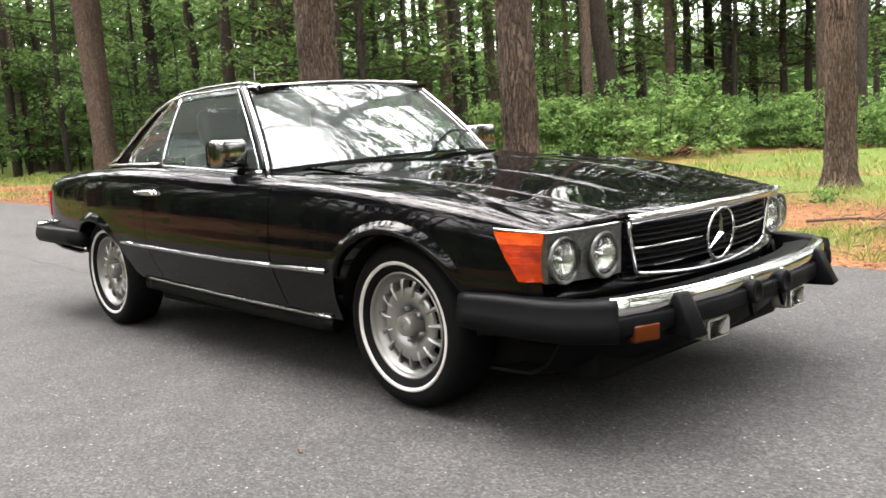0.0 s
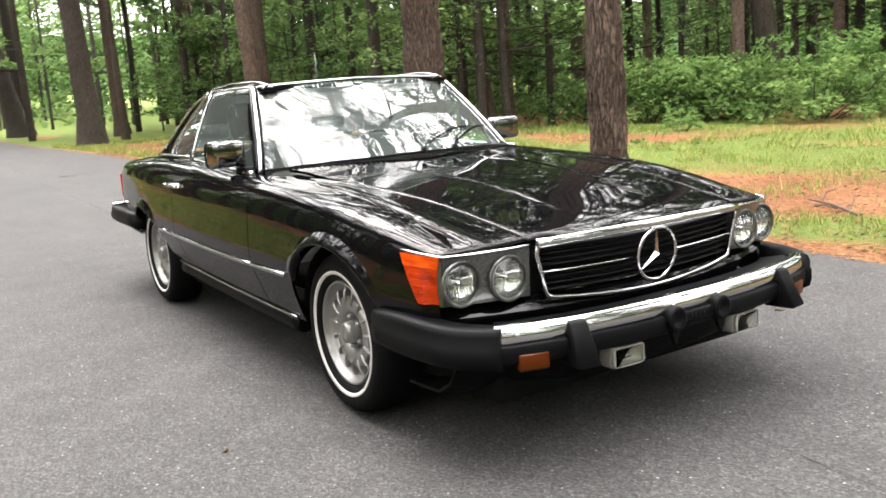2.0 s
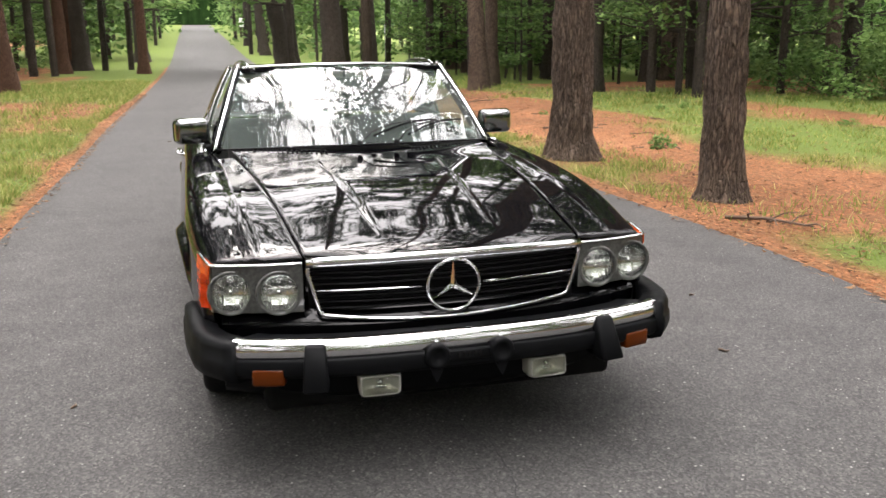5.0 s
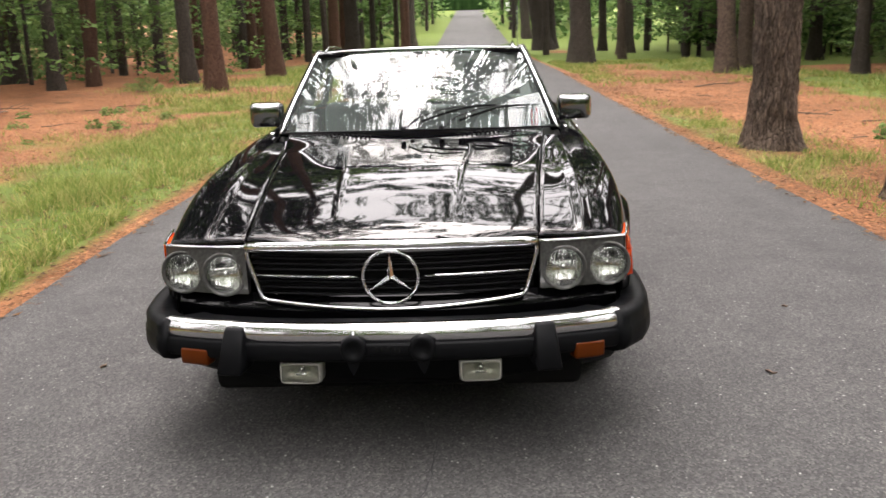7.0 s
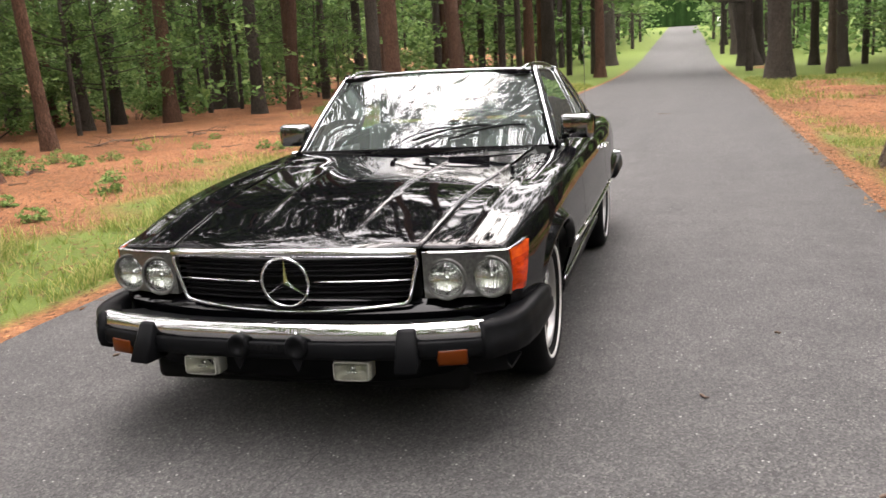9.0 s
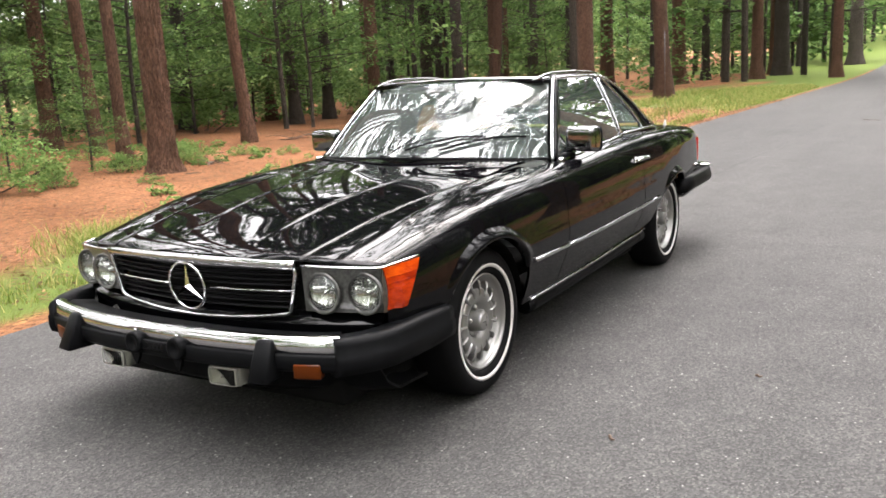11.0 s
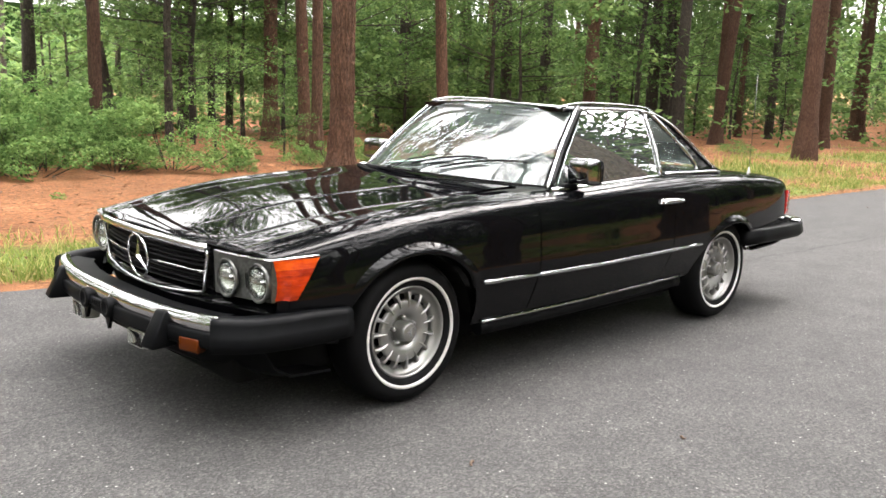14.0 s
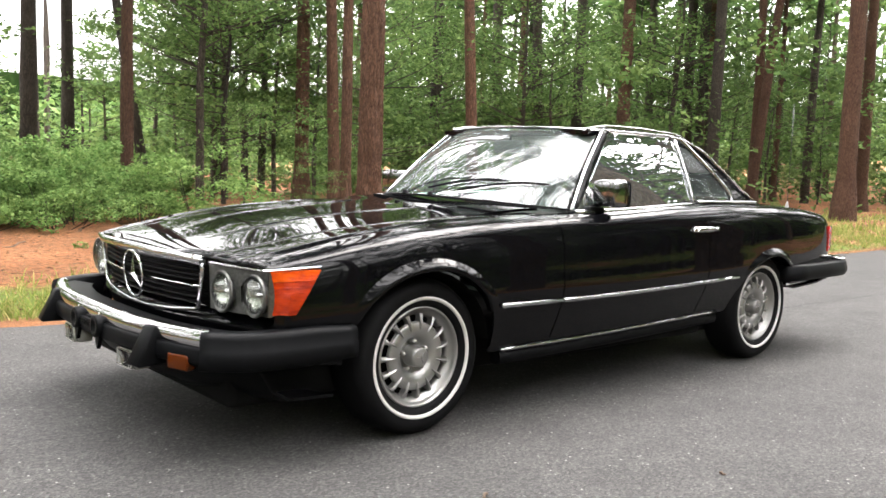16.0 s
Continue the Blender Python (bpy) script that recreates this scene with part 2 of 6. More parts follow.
bumped(FOG_REFLECTOR, noisy(FOG_REFLECTOR, where(FOG_REFLECTOR), 60, 2), 0.8, 0.006)
FOG_FRAME = mat("fog_lamp_frame", (0.26, 0.26, 0.23), 0.4, 0.3)
SEAT = mat("dark_leather", (0.028, 0.027, 0.026), 0.55)
DASH = mat("black_vinyl", (0.040, 0.042, 0.040), 0.5)
HEADLINER = mat("headliner", (0.40, 0.39, 0.34), 0.9)


# ---------------------------------------------------------------- mesh helpers
def mesh_from(name, verts, faces, material, smooth=True, flip=False):
    me = bpy.data.meshes.new(name)
    me.from_pydata([tuple(v) for v in verts], [], faces)
    if smooth:
        me.polygons.foreach_set("use_smooth", [True] * len(me.polygons))
    me.materials.append(material)
    me.update()
    return me


def part(name, data, material, parent, label=""):
    """Links a bmesh or a mesh as one object under a thing or a part."""
    if isinstance(data, bmesh.types.BMesh):
        me = bpy.data.meshes.new(name)
        data.to_mesh(me)
        data.free()
        if not me.materials:
            me.materials.append(material)
    else:
        me = data
    ob = new(name, me)
    ob.parent = parent
    if label:
        tagged(ob, label)
    return ob


def empty(name, at=(0, 0, 0)):
    ob = new(name)
    ob.location = at
    return ob


def grid_faces(rows, cols, wrap=False):
    f = []
    last = cols if wrap else cols - 1
    for i in range(rows - 1):
        for j in range(last):
            k = (j + 1) % cols
            f.append((i * cols + j, i * cols + k, (i + 1) * cols + k, (i + 1) * cols + j))
    return f


def smooth_bm(bm, on=True):
    for f in bm.faces:
        f.smooth = on
    return bm


def box_bm(size, at=(0, 0, 0), bevel=0.0, segments=2, taper=None):
    bm = bmesh.new()
    bmesh.ops.create_cube(bm, size=1)
    for v in bm.verts:
        v.co = Vector((v.co.x * size[0], v.co.y * size[1], v.co.z * size[2]))
        if taper and v.co.z < 0:
            v.co.x *= taper[0]
            v.co.y *= taper[1]
    if bevel:
        bmesh.ops.bevel(bm, geom=bm.edges[:], offset=bevel, segments=segments, profile=0.5, affect="EDGES")
        smooth_bm(bm)
    for v in bm.verts:
        v.co += Vector(at)
    return bm


def lathe_bm(profile, n=48, axis="y", start=0.0):
    """Turns (radius, along) pairs round the axis."""
    bm = bmesh.new()
    rings = []
    for r, a in profile:
        ring = []
        for i in range(n):
            t = start + 2 * math.pi * i / n
            c, s = r * math.cos(t), r * math.sin(t)
            ring.append(bm.verts.new({"y": (c, a, s), "x": (a, c, s), "z": (c, s, a)}[axis]))
        rings.append(ring)
    for p, q in zip(rings, rings[1:]):
        for i in range(n):
            f = bm.faces.new((p[i], p[(i + 1) % n], q[(i + 1) % n], q[i]))
            f.smooth = True
    bmesh.ops.recalc_face_normals(bm, faces=bm.faces[:])
    return bm


def sweep(path, section, closed=False, cap=True, up=(0, 0, 1)):
    """A tube: section (side, up) pairs carried along a path of points."""
    pts = [Vector(p) for p in path]
    n, verts = len(section), []
    for i, p in enumerate(pts):
        a = pts[i - 1] if (i or closed) else p
        b = pts[(i + 1) % len(pts)] if (i + 1 < len(pts) or closed) else p
        d = (b - a).normalized()
        side = d.cross(Vector(up))
        side = side.normalized() if side.length > 1e-5 else Vector((0, 1, 0))
        top = side.cross(d).normalized()
        verts += [p + side * s + top * u for s, u in section]
    bm = bmesh.new()
    vs = [bm.verts.new(v) for v in verts]
    m = len(pts)
    for i in range(m if closed else m - 1):
        for j in range(n):
            a, b = i * n, ((i + 1) % m) * n
            f = bm.faces.new((vs[a + j], vs[a + (j + 1) % n], vs[b + (j + 1) % n], vs[b + j]))
            f.smooth = True
    if cap and not closed:
        bm.faces.new(vs[:n][::-1])
        bm.faces.new(vs[-n:])
    bmesh.ops.recalc_face_normals(bm, faces=bm.faces[:])
    return bm


def round_section(w, h, n=10, power=2.0):
    out = []
    for i in range(n):
        t = 2 * math.pi * i / n
        c, s = math.cos(t), math.sin(t)
        out.append((w / 2 * math.copysign(abs(c) ** (2 / power), c), h / 2 * math.copysign(abs(s) ** (2 / power), s)))
    return out


def joined(*bms):
    base = bms[0]
    for other in bms[1:]:
        me = bpy.data.meshes.new("tmp")
        other.to_mesh(me)
        other.free()
        base.from_mesh(me)
        bpy.data.meshes.remove(me)
    return base


# ---------------------------------------------------------------- ground and road
ROAD_R, ROAD_L = -2.0, 2.62          # the road's two edges (y)


ROAD_Z = 0.0126          # the road under the wheels


def rise(x):
    """The road lies level by the car and climbs far behind it."""
    return ROAD_Z + float(np.interp(x, [-330, -196, -150, -126, -102, -86, -74, -62, -50, -40], [12.2, 6.3, 4.1, 3.05, 1.95, 1.18, 0.68, 0.30, 0.07, 0.0]))


EDGE_X = [-85, -45, -25, -12, -6, -3, -1, 0, 0.6, 1.2, 1.8, 2.6, 6, 12, 40]
EDGE_R = [-2.4, -2.3, -2.25, -2.3, -2.22, -2.22, -2.2, -2.14, -2.12, -2.10, -1.98, -2.5, -4.2, -3.2, -2.6]
EDGE_L = [3.6, 3.45, 3.3, 3.0, 2.9, 2.83, 2.84, 2.81, 2.73, 2.66, 2.58, 2.75, 3.4, 3.6, 3.0]


def edge_y(x, left):
    """The edge of the asphalt, a little ragged."""
    row = EDGE_L if left else EDGE_R
    mean = sum(float(np.interp(x + d, EDGE_X, row)) for d in (-0.5, -0.25, 0.0, 0.25, 0.5)) / 5
    return mean + 0.016 * noise.noise((x * 1.3, 5.0 if left else 9.0, 0.0)) + 0.008 * noise.noise((x * 5.0, 5.0 if left else 9.0, 0.0))


def land(x, y):
    d = max(0.0, y - edge_y(x, True), edge_y(x, False) - y)
    return rise(x) + min(d, 1.0) * (0.02 if y < 0 else -0.035) + (0.10 * min(1.0, d / 4)) * noise.noise((x * 0.12, y * 0.12, 4.0)) + min(1.0, d) * 0.015 * noise.noise((x * 0.9, y * 0.9, 2.0))


def grassy(x, y):
    """How much grass grows at a place, 0 to 1."""
    if y > 0:
        d = y - edge_y(x, True)
        if d < 0.25:
            return 0.0
        n = noise.noise((x * 0.22, y * 0.30, 1.5)) + 0.5 * noise.noise((x * 0.9, y * 0.9, 7.5))
        bare = math.exp(-((d - 2.4) / 1.2) ** 2) * (0.85 if -12 < x < -2 else 0.45)
        g = 0.75 + 0.6 * n - 1.15 * bare - 0.04 * max(0, d - 9)
        g += (0.40 if 4.6 < d < 7.5 or 9 < d < 16 else 0.0) + 0.45 * min(1.0, max(0.0, -27 - x) / 8) + 0.9 * math.exp(-((x - 0.3) ** 2 + (y - 3.75) ** 2) / 0.35)
        g -= 0.38 * min(1.0, max(0.0, (x + 27) / 4)) * min(1.0, max(0.0, (-6.5 - x) / 2))
        if x < -22:
            g -= 1.2 * min(1.0, max(0.0, (d - 6.0) / 3))
    else:
        d = edge_y(x, False) - y
        if d < 0.22:
            return 0.0
        n = noise.noise((x * 0.25, y * 0.35, 3.5)) + 0.5 * noise.noise((x * 0.9, y * 0.9, 5.5))
        g = 0.86 + 0.85 * n - (0.34 if x > -6 else 0.18) * max(0.0, d - 1.0) + 0.5 * min(1.0, max(0.0, -16 - x) / 8)
        if x > -2:
            g += 0.25 - min(1.0, (x + 2) / 4) * (0.25 + 0.5 * max(0.0, d - 1.3))
    return max(0.0, min(1.0, g))


def build_ground():
    xs = np.concatenate([-np.geomspace(320, 32, 26), np.arange(-30, 12.01, 0.4), np.geomspace(13.0, 200, 22)])
    side = np.concatenate([np.arange(0, 12.01, 0.35), np.geomspace(13, 320, 20)])
    for name, left in (("ground", True), ("ground_far_side", False)):
        verts, mask = [], []
        for x in xs:
            e = edge_y(x, left)
            for s in side:
                y = e - 0.03 + s if left else e + 0.03 - s
                verts.append((x, y, land(x, y) - (0.012 if s == 0 else 0)))
                mask.append(1.0 if left and -130 < x < -26 and 5 < s < 60 else (grassy(x, y) if abs(x) < 60 and s < 40 else (0.85 if left or s < 14 else 0.25)))
        me = mesh_from(name, verts, grid_faces(len(xs), len(side)), FLOOR)
        if left:
            me.flip_normals()
        at = me.attributes.new("grass", "FLOAT", "POINT")
        at.data.foreach_set("value", mask)
        tagged(new(name, me), "forest floor of orange pine needles with patches of grass", "ground", kind="structure")
    rx = np.concatenate([-np.geomspace(320, 32, 40), np.arange(-31, 12.01, 0.25), np.geomspace(12.5, 200, 30)])
    verts = []
    for x in rx:
        a, b = edge_y(x, False), edge_y(x, True)
        verts.append((x, a, rise(x) - 0.05))
        for k in range(9):
            u = k / 8
            verts.append((x, a + (b - a) * u, rise(x) ))
        verts.append((x, b, rise(x) - 0.05))
    me = mesh_from("road", verts, grid_faces(len(rx), 11), ASPHALT, smooth=False)
    me.flip_normals()
    tagged(new("road", me), "narrow grey asphalt lane worn smooth through the wood", "road", kind="structure")


build_ground()


def crack(points, width=0.012):
    """A tarred seam in the asphalt, part of the road."""
    verts, n = [], 0
    for (x0, y0), (x1, y1) in zip(points, points[1:]):
        for k in range(24):
            t = k / 24
            x, y = x0 + (x1 - x0) * t, y0 + (y1 - y0) * t + 0.030 * noise.noise((x0 + (x1 - x0) * t * 3.0, 7.0, 0)) + 0.012 * noise.noise(((x0 + (x1 - x0) * t) * 14, 2.0, 0))
            w = width * (0.35 + 0.65 * abs(noise.noise((x * 5, 1.0, 4.0)) * 1.8))
            verts += [(x, y - w, rise(x) + 0.0025), (x, y + w, rise(x) + 0.0025)]
            n += 1
    road = bpy.data.objects["road"]
    me = mesh_from("seam", verts, [(2 * i, 2 * i + 1, 2 * i + 3, 2 * i + 2) for i in range(n - 1)], SEAM)
    part("seam", me, SEAM, road, "dark cracked seam in the asphalt")


SEAM = mat("asphalt_seam", (0.020, 0.020, 0.021), 0.9, spec=0.2)
crack([(-2.4, -0.12), (-3.5, -0.085), (-5.2, -0.02), (-8.6, 0.11), (-14, 0.25)])
crack([(2.9, 0.03), (2.5, 0.06), (2.15, 0.12), (1.9, 0.13)], 0.0035)


# ---------------------------------------------------------------- plants
rng = random.Random(7)


def leaf_cloud(name, centres, leaves, size, material, flat=0.5, droop=0.0, narrow=0.55, limbs=()):
    """Many small leaves scattered about the centres (x, y, z, radius)."""
    r = np.random.RandomState(abs(hash_name(name)) % 100000)
    weight = np.array([c[3] ** 2 for c in centres])
    pick = r.choice(len(centres), leaves, p=weight / weight.sum())
    cs = np.array(centres)[pick]
    d = r.normal(size=(leaves, 3))
    d /= np.linalg.norm(d, axis=1)[:, None]
    rad = cs[:, 3] * r.uniform(0.25, 1.0, leaves) ** 0.5
    pos = cs[:, :3] + d * rad[:, None] * np.array((1, 1, flat))
    nrm = r.normal(size=(leaves, 3)) * 0.45 + np.array((0, 0, 0.9))
    nrm /= np.linalg.norm(nrm, axis=1)[:, None]
    u = np.cross(nrm, r.normal(size=(leaves, 3)))
    u /= np.linalg.norm(u, axis=1)[:, None] + 1e-9
    u[:, 2] -= droop
    w = np.cross(nrm, u)
    s = size * r.uniform(0.6, 1.3, leaves)[:, None]
    a, b = pos - u * s * 0.5, pos + u * s * 0.5
    verts = np.stack([a, pos + w * s * narrow * 0.5, b, pos - w * s * narrow * 0.5], 1).reshape(-1, 3)
    faces = np.arange(leaves * 4).reshape(-1, 4)
    v, f = verts.tolist(), faces.tolist()
    own = len(f)
    for a, b, r0 in limbs:
        a, b = Vector(a), Vector(b)
        mid = a.lerp(b, 0.5) + Vector((0, 0, -0.04 * (b - a).length))
        tv, tf = tube([a, mid, b], [r0, r0 * 0.6, r0 * 0.2], 4)
        o = len(v)
        v += [tuple(t) for t in tv]
        f += [tuple(i + o for i in t) for t in tf]
    me = bpy.data.meshes.new(name)
    me.from_pydata(v, [], f)
    me.materials.append(material)
    me.materials.append(BARK_GREY)
    me.polygons.foreach_set("material_index", [0] * own + [1] * (len(f) - own))
    return me


def hash_name(s):
    h = 0
    for ch in s:
        h = (h * 31 + ord(ch)) % 1000003
    return h


def tube(path, radii, n=8, wobble=0.0, seed=0.0):
    verts = []
    for i, (p, r) in enumerate(zip(path, radii)):
        p = Vector(p)
        d = (Vector(path[min(i + 1, len(path) - 1)]) - Vector(path[max(i - 1, 0)])).normalized()
        a = d.cross(Vector((0.3, 1, 0.1))).normalized()
        b = d.cross(a)
        for k in range(n):
            t = 2 * math.pi * k / n
            q = r * (1 + wobble * noise.noise((math.cos(t) * 1.7 + seed, math.sin(t) * 1.7, p.z * 0.9)))
            verts.append(p + a * q * math.cos(t) + b * q * math.sin(t))
    return verts, grid_faces(len(path), n, True)


def trunk_mesh(name, r, h, lean, bend, material, near=False, seed=0.0):
    """A tapered trunk with a flared foot; near ones carry real bark plates."""
    rings, n = (150, 72) if near else (22, 14)
    path, radii = [], []
    for i in range(rings):
        u = i / (rings - 1)
        z = -0.15 + (h + 0.15) * (u ** 1.6 if near else u)
        k = max(0.0, z) / h
        path.append((lean[0] * max(z, 0) + bend * math.sin(k * 5 + seed) * k, lean[1] * max(z, 0) + bend * math.cos(k * 4 + seed) * k - bend * k, z))
        radii.append(r * (1 - 0.72 * k) + r * 0.55 * math.exp(-max(0, z) / (0.6 * r + 0.05)))
    verts, faces = tube(path, radii, n, 0.10, seed)
    if near:
        out = []
        for i, p in enumerate(path):
            if p[2] > 7:
                out += verts[i * n:(i + 1) * n]
                continue
            for k in range(n):
                v = verts[i * n + k]
                c = Vector((p[0], p[1], v.z))
                t = 2 * math.pi * k / n
                g = abs(noise.noise((math.cos(t) * r * 16 + seed, math.sin(t) * r * 16, v.z * 3.2)))
                roots = 0.20 * r * math.exp(-max(0, v.z) / 0.18) * max(0, math.sin(t * 5 + seed + noise.noise((t, seed, 0))))
                out.append(v + (v - c).normalized() * (0.05 * min(1, g * 2.4) - 0.025 + roots) * (r / 0.3))
        verts = out
    return mesh_from(name, verts, faces, material)


def pine_crown_mesh(name, h, seed, sprays=1050, size=0.78, low=0.50, reach=0.0):
    """Limbs and sprays of needles in the upper part of a tall pine."""
    r = random.Random(seed)
    centres, limbs = [], []
    for k in range(30):
        z = h * r.uniform(low, 1.0)
        t = r.uniform(0, 6.28)
        ln = (1.1 - z / h) * h * 0.30 * r.uniform(0.6, 1.2) + 0.5 + reach * r.uniform(0.3, 1.0)
        tip = Vector((math.cos(t) * ln, math.sin(t) * ln, z + 0.25 * ln * r.uniform(-0.2, 0.8)))
        limbs.append(((0, 0, z), tip, 0.06))
        for j in range(3):
            q = Vector((0, 0, z)).lerp(tip, 0.5 + 0.25 * j)
            centres.append((q.x, q.y, q.z + 0.1, 0.45 + 0.5 * r.random()))
    return leaf_cloud(name, centres, sprays, size, NEEDLE, 0.45, 0.1, 0.32, limbs)


CROWNS = [pine_crown_mesh("crown", 20.0, 11 + k) for k in range(4)]
THIN_CROWNS = [pine_crown_mesh("crown_thin", 20.0, 31 + k, 520, 0.50, 0.62) for k in range(3)]
# crowns above the view, widened to break up the sky in the bonnet
WIDE_CROWNS = [pine_crown_mesh("crown_wide", 21.0, 51 + k, 1900, 0.46, 0.36, 2.6) for k in range(3)]
LANE_CROWNS = [pine_crown_mesh("crown_over_lane", 29.0, 61 + k, 4600, 0.44, 0.34, 4.5) for k in range(3)]


def pine(x, y, r, lean=(0, 0), bark=None, near=False, label="", h=20.0, bend=0.12):
    bark = bark or BARK
    seed = (x * 1.37 + y * 2.11) % 10
    over_lane = r > 0.2 and -34 < x < -15 and -9 < y < 10
    h = 29.0 if over_lane else h
    t = tagged(empty("pine_tree", (x, y, land(x, y) - 0.02)), label or "tall straight pine with brown scaly bark in the wood", "tree", "pines in the wood")
    part("trunk", trunk_mesh("trunk", r, h, lean, bend, bark, near, seed), bark, t)
    crown = THIN_CROWNS[int(seed * 7) % 3] if (x > -12 and abs(y) < 12) or (x > -27 and abs(y) < 24 and int(seed * 31) % 10 < 4) else CROWNS[int(seed * 7) % 4]
    if r > 0.15 and (-36 < x < -2 and 0 < y < 17 or -30 < x < -9 and 6 < y < 28 or -6 < x < -4 and -9 < y < -7):
        crown = WIDE_CROWNS[int(seed * 7) % 3]
    if over_lane:
        crown = LANE_CROWNS[int(seed * 7) % 3]
    top = Matrix.Translation((lean[0] * h * 0.8, lean[1] * h * 0.8, 0)) @ Matrix.Rotation(seed, 4, "Z")
    part("crown", crown, NEEDLE, t).matrix_basis = top
    return t


def broadleaf_meshes(name, h, spread, leaves, seed, size=0.10, low=0.22):
    r = random.Random(seed)
    limbs, centres = [], []
    trunk = [(0, 0, -0.1), (0.06 * r.uniform(-1, 1), 0.05, h * 0.3), (0.15 * r.uniform(-1, 1), 0.1 * r.uniform(-1, 1), h * 0.6), (0.2 * r.uniform(-1, 1), 0.2 * r.uniform(-1, 1), h * 0.95)]
    for k in range(26):
        u = r.uniform(low, 1.0)
        z = h * u
        t = r.uniform(0, 6.28)
        ln = spread * (0.45 + 0.75 * math.sin(math.pi * min(1, 0.15 + u * 0.85))) * r.uniform(0.5, 1.05)
        tip = Vector((math.cos(t) * ln, math.sin(t) * ln, z + ln * r.uniform(0.0, 0.35)))
        limbs.append(((0, 0, z * 0.92), tip))
        for j in range(4):
            q = Vector((0, 0, z)).lerp(tip, 0.4 + 0.2 * j)
            centres.append((q.x + r.uniform(-.2, .2), q.y + r.uniform(-.2, .2), q.z, spread * r.uniform(0.14, 0.30)))
    v, f = tube(trunk, [0.055 * h / 5, 0.045 * h / 5, 0.03 * h / 5, 0.008], 7)
    return mesh_from("trunk", v, f, BARK_GREY), leaf_cloud(name, centres, leaves, size, LEAF, 0.35, limbs=[(a, b, 0.016 * h / 5) for a, b in limbs])


BROAD = [broadleaf_meshes("crown_small", 4.2, 1.6, 3300, 3, 0.080, 0.15), broadleaf_meshes("crown_medium", 6.5, 2.4, 3600, 5, 0.104, 0.25), broadleaf_meshes("crown_tall", 9.5, 3.0, 3900, 8, 0.126, 0.25), broadleaf_meshes("crown_wide", 5.2, 2.6, 3600, 9, 0.096, 0.2)]
FAR_BROAD = [broadleaf_meshes("crown_far", 8.0, 3.0, 820, 13, 0.43, 0.1), broadleaf_meshes("crown_far_tall", 12.0, 3.6, 960, 15, 0.50, 0.1), broadleaf_meshes("crown_far_high", 15.0, 4.0, 1050, 16, 0.54, 0.2)]


MID_BROAD = [broadleaf_meshes("crown_mid", 11.0, 3.4, 2900, 41, 0.195, 0.12), broadleaf_meshes("crown_mid_tall", 14.0, 3.8, 3200, 43, 0.215, 0.18)]
CANOPY = [broadleaf_meshes("crown_canopy", 19.0, 5.2, 1700, 17 + k, 0.46, 0.56) for k in range(2)]


def broadleaf(x, y, meshes, turn, size=1.0, label=""):
    t = tagged(empty("broadleaf_tree", (x, y, land(x, y))), label or "young green broadleaf tree among the pines", "tree", "broadleaf trees in the wood")
    t.rotation_euler.z = turn
    t.scale = (size, size, size)
    for name, me in zip(("trunk", "crown"), meshes):
        part(name, me, None, t)
    return t


def shrub_mesh(name, w, h, leaves, seed, size=0.07):
    r = random.Random(seed)
    centres, sv, sf = [], [], []
    for k in range(36):
        t, q = r.uniform(0, 6.28), r.random() ** 0.5
        x, y = math.cos(t) * q * w, math.sin(t) * q * w
        z = h * (1 - 0.55 * q * q) * r.uniform(0.22, 1.0)
        centres.append((x, y, max(0.14, z), r.uniform(0.13, 0.26) * w))
        if k % 3 == 0:
            v, f = tube([(x * 0.2, y * 0.2, -0.05), (x * 0.7, y * 0.7, z * 0.5), (x, y, z)], [0.010, 0.008, 0.003], 4)
            sf += [tuple(i + len(sv) for i in g) for g in f]
            sv += v
    return mesh_from("stem", sv, sf, BARK_GREY), leaf_cloud(name, centres, leaves, size, LEAF_BUSH, 0.6)


SHRUBS = [shrub_mesh("foliage", 0.9, 1.1, 3600, 2, 0.064), shrub_mesh("foliage", 1.2, 1.35, 4400, 4, 0.070), shrub_mesh("foliage", 0.8, 0.8, 1800, 6, 0.072), shrub_mesh("foliage", 0.9, 1.1, 1500, 22, 0.098), shrub_mesh("foliage", 1.2, 1.35, 1900, 24, 0.104), shrub_mesh("foliage", 0.8, 0.9, 240, 7, 0.24)]


def shrub(x, y, kind, turn, size=1.0, label="dense leafy green shrub on the forest floor"):
    t = tagged(empty("shrub", (x, y, land(x, y) - 0.02)), label, "shrub", "shrubs under the pines")
    t.rotation_euler.z = turn
    t.scale = (size, size, size * rng.uniform(0.85, 1.1))
    for name, me in zip(("stem", "foliage"), SHRUBS[kind]):
        part(name, me, None, t)


